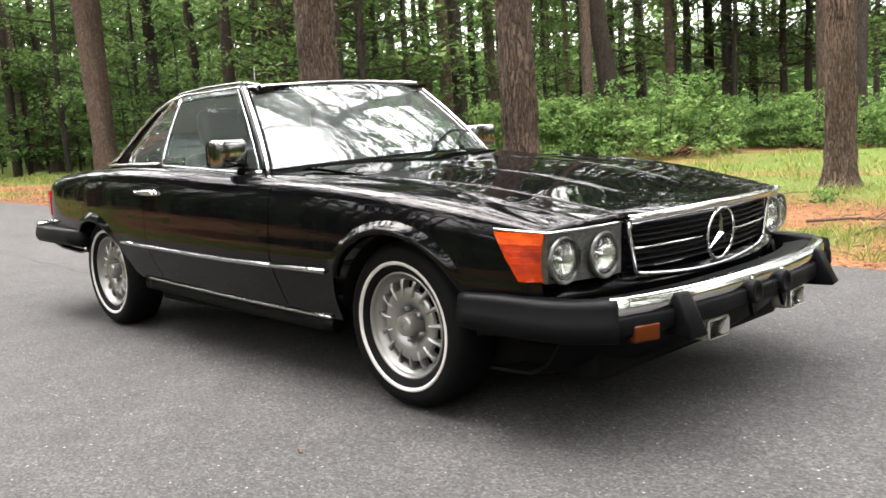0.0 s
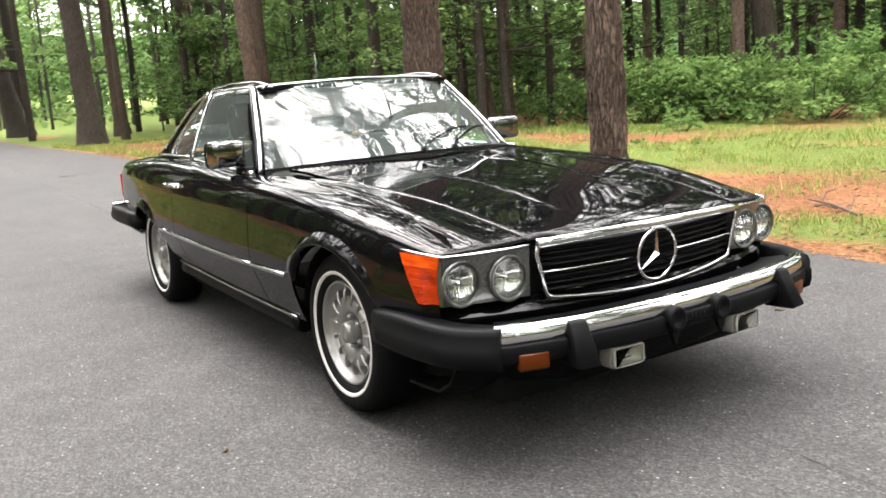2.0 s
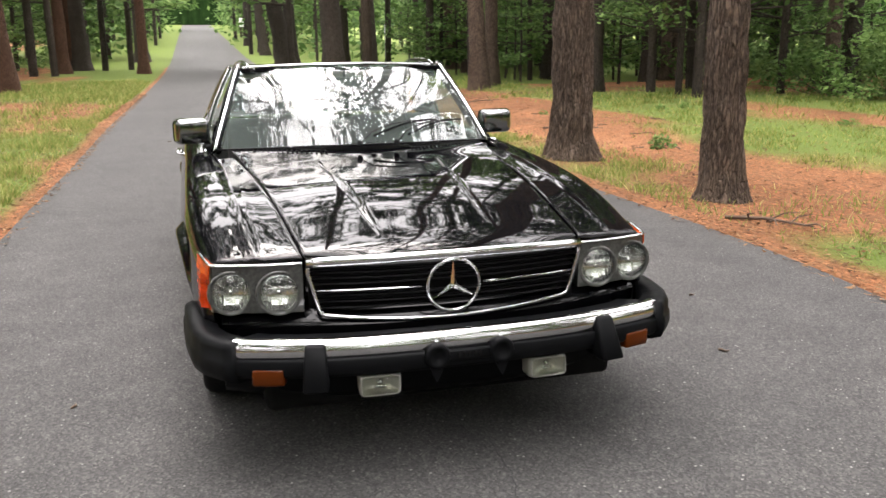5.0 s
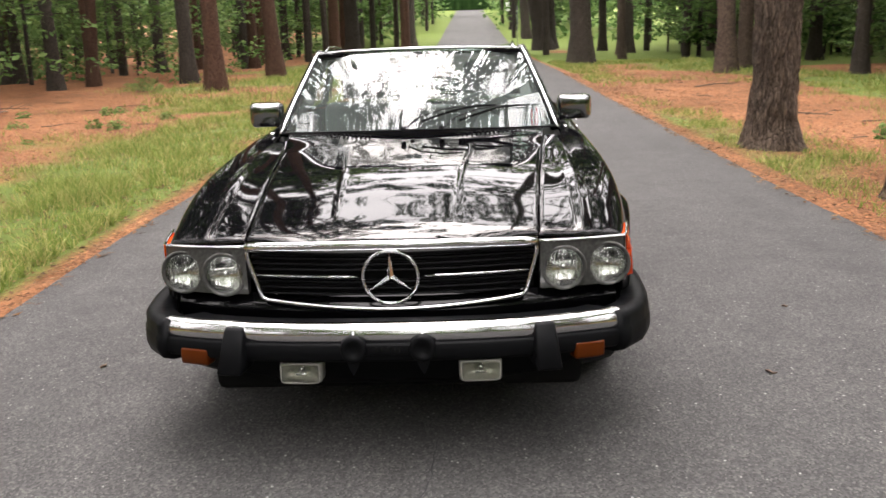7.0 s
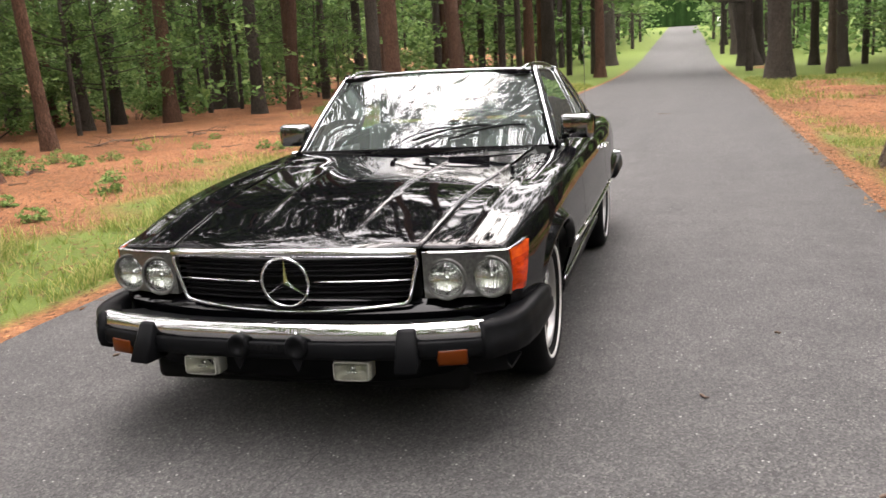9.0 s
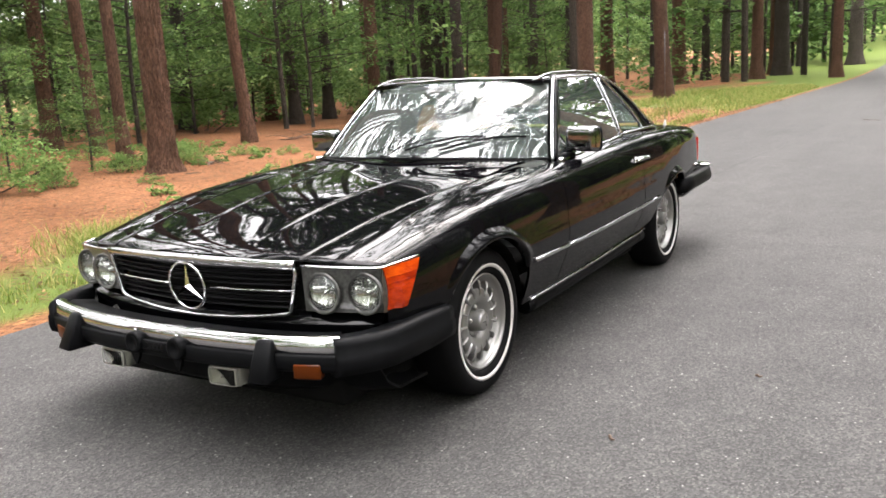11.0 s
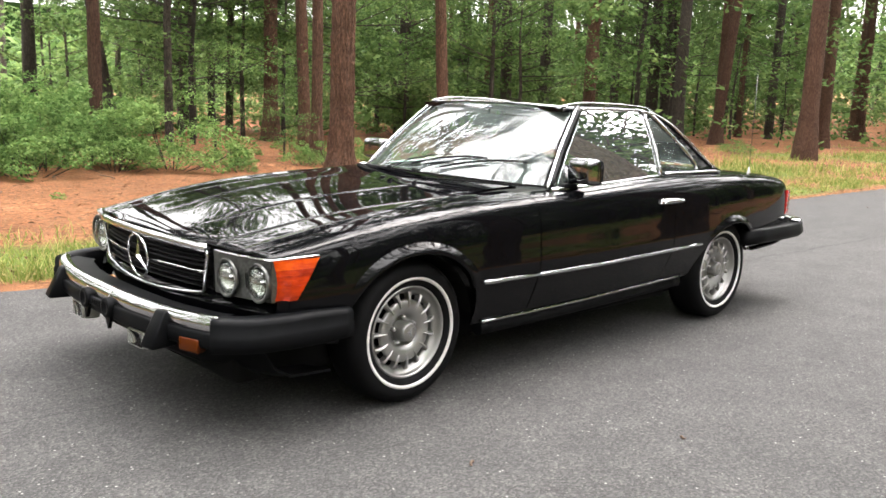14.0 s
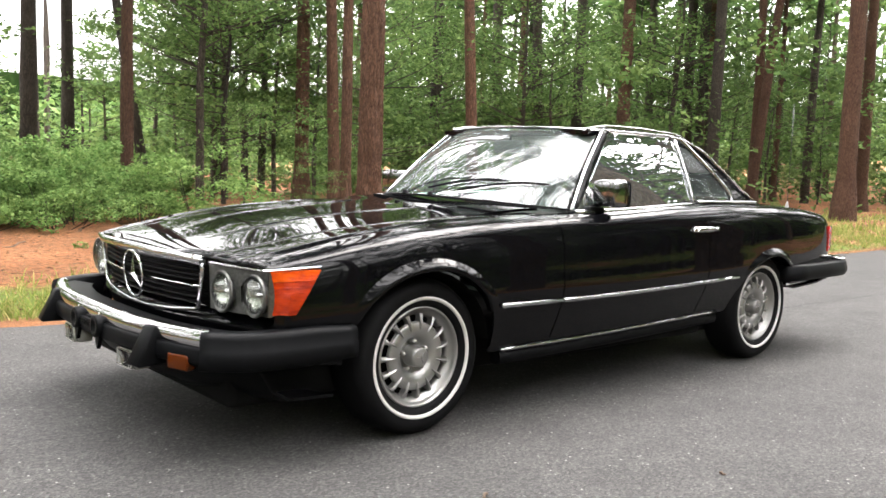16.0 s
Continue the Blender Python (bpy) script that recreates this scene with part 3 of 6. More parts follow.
# pines that can be told apart: x, y, radius, lean x, lean y, bark
PINES = [
    (-5.33, 3.65, 0.245, -0.005, -0.008, BARK, True), (-2.18, 3.7, 0.178, -0.007, -0.005, BARK, True), (-1.0, 8.31, 0.182, 0, 0, BARK, True),
    (-11.0, 16.58, 0.165, 0, 0, BARK, False), (-13.49, 21.42, 0.35, -0.09, -0.095, BARK_GREY, False), (-17.06, 13.09, 0.19, -0.05, -0.095, BARK, False),
    (-17.44, 14.11, 0.115, 0, 0, BARK, False), (-26.2, 16.8, 0.22, 0, 0, BARK, False), (-18.1, 18.4, 0.26, 0, 0, BARK_GREY, False),
    (-21.6, 20.6, 0.21, 0, 0, BARK, False), (-35.8, 31.0, 0.32, 0, 0, BARK_GREY, False), (-22.1, 7.9, 0.27, -0.035, -0.035, BARK, False),
    (-25.2, 9.35, 0.24, 0, 0, BARK, False), (-19.3, 10.6, 0.19, 0, 0, BARK_GREY, False), (-46.3, 14.1, 0.33, -0.055, -0.058, BARK, False),
    (-40.3, 13.1, 0.24, -0.03, -0.03, BARK, False), (-29.7, 13.35, 0.25, 0, 0, BARK_GREY, False), (-31.94, 4.83, 0.44, -0.02, -0.03, BARK_GREY, False),
    (-54.9, 5.18, 0.6, -0.08, -0.148, BARK_GREY, False), (-57.5, 5.9, 0.42, -0.02, -0.03, BARK_GREY, False), (-45.7, 9.2, 0.28, -0.02, -0.03, BARK_GREY, False),
    (-76, 5.5, 0.4, -0.03, -0.08, BARK_GREY, False), (-82, 5.7, 0.36, -0.02, -0.06, BARK_GREY, False), (-96, 5.2, 0.35, 0, 0.01, BARK_GREY, False),
    (-4.93, -7.76, 0.195, -0.002, 0.001, BARK_RED, True), (-5.91, -9.8, 0.105, 0, 0, BARK_RED, False), (-7.58, -12.56, 0.135, 0.025, -0.036, BARK_RED, False),
    (-8.23, -14.97, 0.18, 0, 0, BARK_RED, False), (-10.28, -11.0, 0.14, 0.033, -0.048, BARK_RED, False), (-18.7, -6.45, 0.23, 0, 0, BARK_RED, False),
    (-25.5, -6.3, 0.26, -0.01, -0.05, BARK_RED, False), (-19.5, -14.0, 0.22, 0, 0, BARK_RED, False), (-24.0, -12.0, 0.18, -0.07, 0.06, BARK_RED, False),
    (-45.9, -3.3, 0.28, 0, 0, BARK_RED, False), (-66, -4.4, 0.5, 0, 0, BARK_GREY, False), (-2.51, -11.35, 0.112, 0, 0, BARK_RED, False),
    (-4.8, -15.88, 0.115, 0.13, -0.12, BARK_GREY, False), (-16.7, -15.0, 0.18, 0.02, -0.03, BARK_GREY, False), (-3.37, -19.76, 0.217, 0, 0, BARK_GREY, False),
    (-5.16, -22.35, 0.192, 0, 0, BARK_GREY, False), (-19.66, -16.03, 0.194, 0, 0, BARK_GREY, False), (-19.13, -18.12, 0.181, 0, 0, BARK_RED, False),
    (-22.27, -12.42, 0.214, 0, 0, BARK_GREY, False), (-24.67, -12.28, 0.186, 0, 0, BARK_RED, False), (-24.13, -8.88, 0.233, 0, 0, BARK_GREY, False),
    (-28.0, -10.03, 0.22, 0, 0, BARK_RED, False), (-26.82, -16.45, 0.256, 0, 0, BARK_GREY, False), (-14.34, -17.16, 0.192, 0, 0, BARK_GREY, False),
    (-27.09, -19.54, 0.221, 0, 0, BARK_RED, False), (-25.98, -17.67, 0.186, 0, 0, BARK_GREY, False), (-19.89, -20.2, 0.235, 0, 0, BARK_GREY, False),
    (-38.18, -10.11, 0.256, 0, 0, BARK_RED, False), (-46.83, -7.44, 0.337, 0, 0, BARK_RED, False), (-52.92, -7.19, 0.488, 0, 0, BARK_GREY, False),
    (-39.43, -13.17, 0.208, 0, 0, BARK_RED, False), (-40.88, -13.89, 0.373, 0, 0, BARK_RED, False), (-43.83, -10.9, 0.388, 0, 0, BARK_RED, False),
    (-36.55, -14.12, 0.256, 0, 0, BARK_GREY, False), (-26.95, -15.92, 0.186, 0, 0, BARK_GREY, False), (-54.65, -7.84, 0.388, 0, 0, BARK_RED, False),
    (-31.74, -15.27, 0.129, 0, 0, BARK_RED, False), (-49.01, -10.76, 0.249, 0, 0, BARK_GREY, False), (-26.41, 17.29, 0.256, 0, 0, BARK, False),
    (-25.23, 15.43, 0.22, 0, 0, BARK_GREY, False), (-5.9, 19.31, 0.14, 0, 0, BARK, False), (-5.47, 20.56, 0.194, 0, 0, BARK_GREY, False),
    (-13.21, 26.85, 0.198, 0, 0, BARK_GREY, False), (-12.83, 23.59, 0.181, 0, 0, BARK, False), (-18.6, 30.58, 0.259, 0, 0, BARK_GREY, False),
    (-25.72, 27.41, 0.217, 0, 0, BARK_GREY, False), (-22.37, 25.07, 0.221, 0, 0, BARK, False), (-29.04, 26.85, 0.171, 0, 0, BARK, False),
    (-31.74, 16.17, 0.181, 0, 0, BARK, False), (-15.35, 15.49, 0.202, 0, 0, BARK, False), (-15.79, 16.5, 0.227, 0, 0, BARK_GREY, False),
    (-50.73, 8.46, 0.254, 0, 0, BARK_GREY, False), (-42.66, 8.23, 0.217, 0, 0, BARK, False), (-38.82, 7.64, 0.171, 0, 0, BARK, False),
]
for x, y, r, lx, ly, bark, near in PINES:
    red = bark is BARK_RED
    pine(x, y, r, (lx, ly), bark, near, "tall straight pine with reddish-brown bark" if red else "tall pine with thick grey-brown plated bark")


def clear_of(x, y, d):
    return all((x - p[0]) ** 2 + (y - p[1]) ** 2 > d * d for p in PINES)


def opening(x, y):
    """A gap in the wood towards which the sky shows."""
    return -114 < math.degrees(math.atan2(y - 3.3, x - 3.4)) < -97 and y < -14


# the wood goes on all round, denser away from the road
count = 0
while count < 42:
    x, y = rng.uniform(-70, 12), rng.uniform(-48, 48)
    off = y - 3 if y > 0 else -2 - y
    if off < 5.5 or opening(x, y) or not clear_of(x, y, 2.0) or (x > -14 and -16 < y < 18 and x < 12):
        continue
    if y > 0 and x < -8 and off < 11 or (y < 0 and x < -6 and off < 9):
        continue
    pine(x, y, rng.uniform(0.10, 0.24), (rng.uniform(-.02, .02), rng.uniform(-.02, .02)), BARK_RED if y < 0 and rng.random() < .6 else rng.choice([BARK, BARK_GREY]), label="tall pine deeper in the wood")
    count += 1
# unseen pines added behind the camera's way, close by the road, for the reflections
for x, y in ((9, 5.6), (13, -5.2), (17, 6.5), (22, -6), (12.5, 9), (8, -7.5), (27, 6), (6.5, 8.5), (4.5, -9.5), (33, -6.5), (19, 11), (15, -10), (6, 12), (10, -13), (24, 10), (30, -11), (38, 7), (44, -6), (3, 11), (2, -11), (28, 14), (18, -14), (12, 15), (36, -14)):
    pine(x, y, rng.uniform(0.2, 0.28), (0, 0), label="tall pine added beside the lane, out of view")


# tall trees added so that their unseen crowns close off sky beside the lane
for x, y in ((3.5, -10.8), (9, -8.5), (15, -8.2), (-38, 10.5), (5.5, 10.5), (10, 9.2), (16, 8.2), (21, 6.8), (21.5, -6.6), (27, 5.2), (-44, -8.5), (-50, 11.0), (-38, -10.5), (-52, -5.8), (-33, -14.5)):
    broadleaf(x, y, rng.choice(CANOPY), rng.uniform(0, 6.28), rng.uniform(0.9, 1.08), "added tall broadleaf tree with a high spreading crown")


DISTANT = []          # (mesh pair, x, y, turn, size) of trees too far off to tell apart


def join_distant():
    """Sets all the distant broadleaf trees into one mesh."""
    vs, quads, kinds, base = [], [], [], 0
    for meshes, x, y, turn, size in DISTANT:
        c, s = math.cos(turn) * size, math.sin(turn) * size
        for n, me in enumerate(meshes):
            v = np.empty(len(me.vertices) * 3)
            me.vertices.foreach_get("co", v)
            v = v.reshape(-1, 3)
            vs.append(np.stack([v[:, 0] * c - v[:, 1] * s + x, v[:, 0] * s + v[:, 1] * c + y, v[:, 2] * size + land(x, y)], 1))
            f = np.empty(len(me.loops), dtype=np.int64)
            me.loops.foreach_get("vertex_index", f)
            quads.append(f + base)
            k = np.zeros(len(me.polygons), dtype=np.int64)
            if n:
                me.polygons.foreach_get("material_index", k)
            else:
                k[:] = 1
            kinds.append(k)
            base += len(v)
    vs, quads, kinds = np.concatenate(vs), np.concatenate(quads), np.concatenate(kinds)
    me = bpy.data.meshes.new("distant_trees")
    me.vertices.add(len(vs))
    me.vertices.foreach_set("co", vs.ravel())
    me.loops.add(len(quads))
    me.loops.foreach_set("vertex_index", quads)
    me.polygons.add(len(kinds))
    me.polygons.foreach_set("loop_start", np.arange(0, len(quads), 4))
    me.materials.append(LEAF)
    me.materials.append(BARK_GREY)
    me.polygons.foreach_set("material_index", kinds)
    me.update(calc_edges=True)
    tagged(new("distant_trees", me), "leafy broadleaf trees deep in the wood", "trees", kind="stuff")


def scatter(n, xs, ys, meshes, small, large, keep=1.2, distant=False):
    made = 0
    while made < n:
        x, y = rng.uniform(*xs), rng.uniform(*ys)
        if clear_of(x, y, keep) and not opening(x, y):
            if distant:
                DISTANT.append((rng.choice(meshes), x, y, rng.uniform(0, 6.28), rng.uniform(small, large)))
            else:
                broadleaf(x, y, rng.choice(meshes), rng.uniform(0, 6.28), rng.uniform(small, large))
            made += 1


scatter(44, (-38, 7), (-23, -13.0), BROAD, 0.8, 1.2)
scatter(5, (-40, 0), (-34, -22), MID_BROAD, 0.9, 1.2)
scatter(12, (-36, 6), (24, 31), BROAD, 0.85, 1.25)
scatter(18, (-40, -14), (11, 21), MID_BROAD, 0.8, 1.1)
scatter(14, (-16, 6), (25, 34), MID_BROAD, 0.9, 1.2)
scatter(10, (-62, -38), (14, 24), FAR_BROAD[1:], 0.9, 1.2)
scatter(22, (-62, -7), (-48, -26), FAR_BROAD, 0.8, 1.15, distant=True)
scatter(8, (-1, 14), (-34, -22), BROAD, 0.8, 1.0)
scatter(28, (-62, 10), (32, 52), FAR_BROAD, 0.8, 1.15, distant=True)
scatter(14, (-75, -36), (18, 34), FAR_BROAD, 0.7, 1.0, distant=True)
scatter(17, (-75, -36), (-30, -9), FAR_BROAD, 0.7, 1.0, distant=True)
scatter(14, (-150, -75), (7, 22), FAR_BROAD, 0.8, 1.1, distant=True)
scatter(14, (-150, -75), (-22, -7), FAR_BROAD, 0.8, 1.1, distant=True)
# unseen trees behind the camera's way, added to shut out low sky
scatter(10, (14, 55), (10, 35), FAR_BROAD, 0.8, 1.2, distant=True)
scatter(10, (14, 55), (-35, -10), FAR_BROAD, 0.8, 1.2, distant=True)
scatter(9, (55, 75), (-14, 14), FAR_BROAD, 0.9, 1.2, distant=True)
scatter(10, (4, 16), (10, 19), BROAD, 0.9, 1.3)
scatter(10, (5, 18), (-19, -8.5), BROAD, 0.9, 1.3)
scatter(12, (-130, -60), (10, 60), FAR_BROAD, 0.9, 1.3, distant=True)
scatter(10, (-32, -4), (21, 32), MID_BROAD[1:], 1.0, 1.2)
scatter(16, (-66, -28), (15, 30), FAR_BROAD[:2], 0.75, 1.1, distant=True)
scatter(26, (-52, -24), (11.0, 17), FAR_BROAD[:1], 0.42, 0.7, distant=True)
# crowns added to close the sky above the lane, the last seven unseen
for x, y in ((-46, 4.6), (-53, -4.4), (-70, -4.6), (-78, 4.4), (-98, -4.5), (-108, 4.5), (-118, -4.6), (26, 5.4), (24, -5.8), (34, 4.8), (33, -4.6), (42, 3.6), (41, -3.8), (49, 0.5)):
    broadleaf(x, y, FAR_BROAD[2], rng.uniform(0, 6.28), rng.uniform(1.1, 1.35), "tall broadleaf tree added for its crown over the lane")
# tall crowns added over the lane farther back, closing the sky above it
for x, y in ((-44, -7.5), (-50, 9.8), (-72, -7.2), (-84, 8.5), (-104, 7), (-112, -7), (-125, 6.5), (-132, -6.5)):
    broadleaf(x, y, FAR_BROAD[2], rng.uniform(0, 6.28), rng.uniform(1.05, 1.3), "tall broadleaf tree added for its crown over the lane")
# unseen crowns added behind the camera's way to cut the light from there
for x, y in ((13, 7.5), (15.5, -7.5), (19, 9), (11, -9.5), (21.5, -8.5), (17, 13), (24, 12)):
    DISTANT.append((FAR_BROAD[2], x, y, rng.uniform(0, 6.28), rng.uniform(1.0, 1.25)))
for k in range(11):
    a, d = radians(rng.uniform(-116, -98)), rng.uniform(30, 48)
    DISTANT.append((rng.choice(FAR_BROAD[:2]), 3.4 + d * math.cos(a), 3.3 + d * math.sin(a), rng.uniform(0, 6.28), rng.uniform(0.42, 0.62)))
for k in range(22):
    x = -88 - 5.6 * k
    DISTANT.append((CANOPY[k % 2], x, 6.8 + rng.uniform(0, 2) if k % 2 else -5.8 - rng.uniform(0, 2), rng.uniform(0, 6.28), rng.uniform(0.75, 1.0)))
    DISTANT.append((FAR_BROAD[k % 2], x - 1.5, (-1) ** k * rng.uniform(8, 12), rng.uniform(0, 6.28), rng.uniform(0.7, 1.0)))
# unseen trees added along the lane's other end, for darker reflections
for k in range(12):
    DISTANT.append((FAR_BROAD[1], rng.uniform(26, 60), rng.choice((-1, 1)) * rng.uniform(4.5, 11), rng.uniform(0, 6.28), rng.uniform(0.9, 1.2)))
for k in range(12):
    DISTANT.append((FAR_BROAD[1], rng.uniform(-80, -48), rng.uniform(-22, -7.5), rng.uniform(0, 6.28), rng.uniform(0.9, 1.15)))
join_distant()
broadleaf(-5.0, -9.5, BROAD[0], 1.0, 0.40, "small leafy sapling between the pines")
broadleaf(-4.3, -10.6, BROAD[3], 2.0, 0.36, "small leafy sapling between the pines")
# shrub bank across the lane and the one below the pines
for k in range(50):
    u = rng.random()
    x = -19 + 21 * u
    y = 18.3 + rng.uniform(0, 4.5) + 0.12 * max(0, -x - 10) + 3.5 * max(0, u - 0.75)
    shrub(x, y, rng.choice([3, 4, 4]), rng.uniform(0, 6.28), rng.uniform(0.85, 1.2), "low spreading bright green shrub in a bank of undergrowth")
for k in range(30):
    u = k / 29
    x, y = -2.4 + 7.0 * u + rng.uniform(-.3, .3), -8.6 - (k % 4) * 0.95 + rng.uniform(-.2, .2)
    shrub(x, y, rng.choice([0, 1, 1]), rng.uniform(0, 6.28), rng.uniform(0.72, 0.9) + 0.08 * (k % 4), "large lush green shrub at the edge of the wood")
for k in range(9):
    x, y = rng.uniform(-30, -5), rng.uniform(-19, -14.5)
    shrub(x, y, rng.choice([3, 4, 4]), rng.uniform(0, 6.28), rng.uniform(0.8, 1.4))
for k in range(9):
    x = -14.2 + 0.75 * k
    shrub(x, 14.9 + 0.12 * k + (k % 2) * 0.9, 4, rng.uniform(0, 6.28), rng.uniform(1.25, 1.6), "tall bright green shrub behind a strip of grass")
for x, y, q in ((-7.6, -8.7, 0.36), (-7.8, -7.8, 0.26), (-9.6, -7.2, 0.22), (-3.9, -6.9, 0.22), (-3.2, -7.9, 0.3)):
    shrub(x, y, 2, 2.0 * x, q, "small pale green bush on orange pine needles")
for x, y, k in ((-6.2, -9.0, 2), (-5.2, -8.6, 2), (-9.5, 12.8, 2), (-19, -8.5, 2)):
    shrub(x, y, k, 1.0, 0.6)


# green kept very dark: the shade of the far wood is in the colour
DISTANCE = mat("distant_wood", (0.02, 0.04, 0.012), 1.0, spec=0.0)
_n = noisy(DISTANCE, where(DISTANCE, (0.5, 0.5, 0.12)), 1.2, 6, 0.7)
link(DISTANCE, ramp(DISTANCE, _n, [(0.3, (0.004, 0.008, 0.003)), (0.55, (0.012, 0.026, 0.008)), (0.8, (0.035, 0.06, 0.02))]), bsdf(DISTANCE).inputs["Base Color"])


def far_wood():
    """Leafy mass and stems that close the wood in the distance."""
    r = random.Random(21)
    centres = []
    for k in range(2600):
        t = radians(r.uniform(92, 268))
        d = r.uniform(44, 74)
        x, y = -12 + d * 1.25 * math.cos(t), d * math.sin(t)
        if abs(y) < 5 + 0.02 * abs(x):
            continue
        centres.append((x, y, rise(x) + r.uniform(0, 1) ** 1.2 * (4 if opening(x, y) else 17), r.uniform(1.2, 2.6)))
    for k in range(500):
        x, y = r.uniform(-175, -95), r.uniform(-16, 16)
        z = r.uniform(0.5, 12) if abs(y) > 4.5 else r.uniform(7, 13)
        if x > -140 and abs(y) < 4.5:
            continue
        centres.append((x, y, rise(x) + z, r.uniform(1.5, 3.0)))
    me = leaf_cloud("far_foliage", centres, 60000, 0.76, LEAF, 0.7)
    tagged(new("far_foliage", me), "green leafy mass of the distant wood", "trees", kind="stuff")
    verts, faces = [], []
    for k in range(240):
        t = r.uniform(0, 6.28)
        d = r.uniform(40, 85)
        x, y = -12 + d * 1.3 * math.cos(t), d * math.sin(t)
        if abs(y) < 5.5:
            continue
        q = r.uniform(0.1, 0.24)
        z = rise(x)
        v, f = tube([(x, y, z - 0.2), (x + r.uniform(-.3, .3), y, z + 9), (x + r.uniform(-.5, .5), y, z + 20)], [q, q * 0.75, q * 0.3], 6)
        o = len(verts)
        verts += v
        faces += [tuple(i + o for i in g) for g in f]
    tagged(new("far_trunks", mesh_from("far_trunks", verts, faces, BARK_GREY)), "dark trunks of the distant wood", "trees", kind="stuff")
    verts, faces = [], []
    ring = 96
    for k in range(ring + 1):
        t = 2 * math.pi * k / ring
        x, y = -30 + 170 * math.cos(t), 120 * math.sin(t)
        for z in (-3.0, 6.0, 11.0 + 3.0 * noise.noise((x * 0.08, y * 0.08, 0))):
            verts.append((x, y, z + (rise(x) if x < 0 else 0)))
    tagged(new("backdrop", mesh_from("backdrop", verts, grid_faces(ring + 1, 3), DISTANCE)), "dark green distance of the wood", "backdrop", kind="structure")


far_wood()

SIGN_WHITE = mat("sign_white", (0.62, 0.62, 0.60), 0.6)
sign = tagged(empty("road_sign", (-100, 5.0, rise(-100))), "small white road sign on a thin post beside the lane", "sign")
part("post", box_bm((0.06, 0.06, 2.6), (0, 0, 1.2), 0.01), BARK_GREY, sign, "thin grey post")
part("board", box_bm((0.04, 0.75, 0.95), (0.05, 0, 2.35), 0.01), SIGN_WHITE, sign)


def undergrowth():
    """Leafy undergrowth deep in the wood, on both sides of the lane."""
    r = random.Random(33)
    centres = []
    while len(centres) < 1250:
        x, y = r.uniform(-85, -9), r.choice((-1, 1)) * r.uniform(9, 34)
        if y > 0 and (y < 16 or -85 < x < -30 and y < 22):
            continue
        if y < 0 and x > -16 and y > -14:
            continue
        if noise.noise((x * 0.11, y * 0.11, 6.0)) < -0.12:
            continue
        centres.append((x, y, land(x, y) + (r.uniform(0.1, 1.3) if y > 0 or r.random() < 0.15 else r.uniform(0.2 if x < -28 else 1.8, 6.0)), r.uniform(0.5, 1.3)))
    tagged(new("undergrowth", leaf_cloud("undergrowth", centres, 52000, 0.26, LEAF, 0.35)), "low leafy green undergrowth deep in the wood", "undergrowth", kind="stuff")


undergrowth()


def branches_low():
    """Layered leafy sprays of young trees behind the first row of pines."""
    r = random.Random(35)
    centres = []
    while len(centres) < 420:
        x, y = r.uniform(-20, 3), r.uniform(-22, -13.6)
        if opening(x, y) or noise.noise((x * 0.2, y * 0.2, 1.0)) < -0.2:
            continue
        centres.append((x, y, land(x, y) + r.uniform(0.9, 5.5), r.uniform(0.5, 1.1)))
    tagged(new("understory", leaf_cloud("understory", centres, 60000, 0.126, LEAF, 0.28)), "layered light green sprays of young broadleaf growth", "undergrowth", kind="stuff")


branches_low()


def thicket():
    """Low growth that closes the view between the stems deep in the wood."""
    r = random.Random(57)
    centres = []
    while len(centres) < 900:
        if r.random() < 0.6:
            x, y = r.uniform(-42, 8), r.uniform(-34, -17)
        else:
            x, y = r.uniform(-60, -18), r.uniform(16, 34)
        centres.append((x, y, land(x, y) + r.uniform(0.1, 2.6) * r.random(), r.uniform(0.5, 1.2)))
    tagged(new("thicket", leaf_cloud("thicket", centres, 44000, 0.255, LEAF, 0.5)), "dense low thicket between the far stems", "undergrowth", kind="stuff")


thicket()


for k in range(16):
    x, y = rng.uniform(-8.5, -2.2), rng.uniform(-11.8, -8.3)
    if clear_of(x, y, 0.35):
        shrub(x, y, 2, rng.uniform(0, 6.28), rng.uniform(0.22, 0.5), "low scrubby green brush at the foot of the pines")
for k in range(36):
    x = rng.uniform(-13, 2.5)
    y = rng.uniform(4.5, 13) if k % 4 == 0 else rng.uniform(-11.5, -4.6)
    if clear_of(x, y, 0.5):
        shrub(x, y, 5, rng.uniform(0, 6.28), rng.uniform(0.10, 0.24), "small green seedling among pine needles")


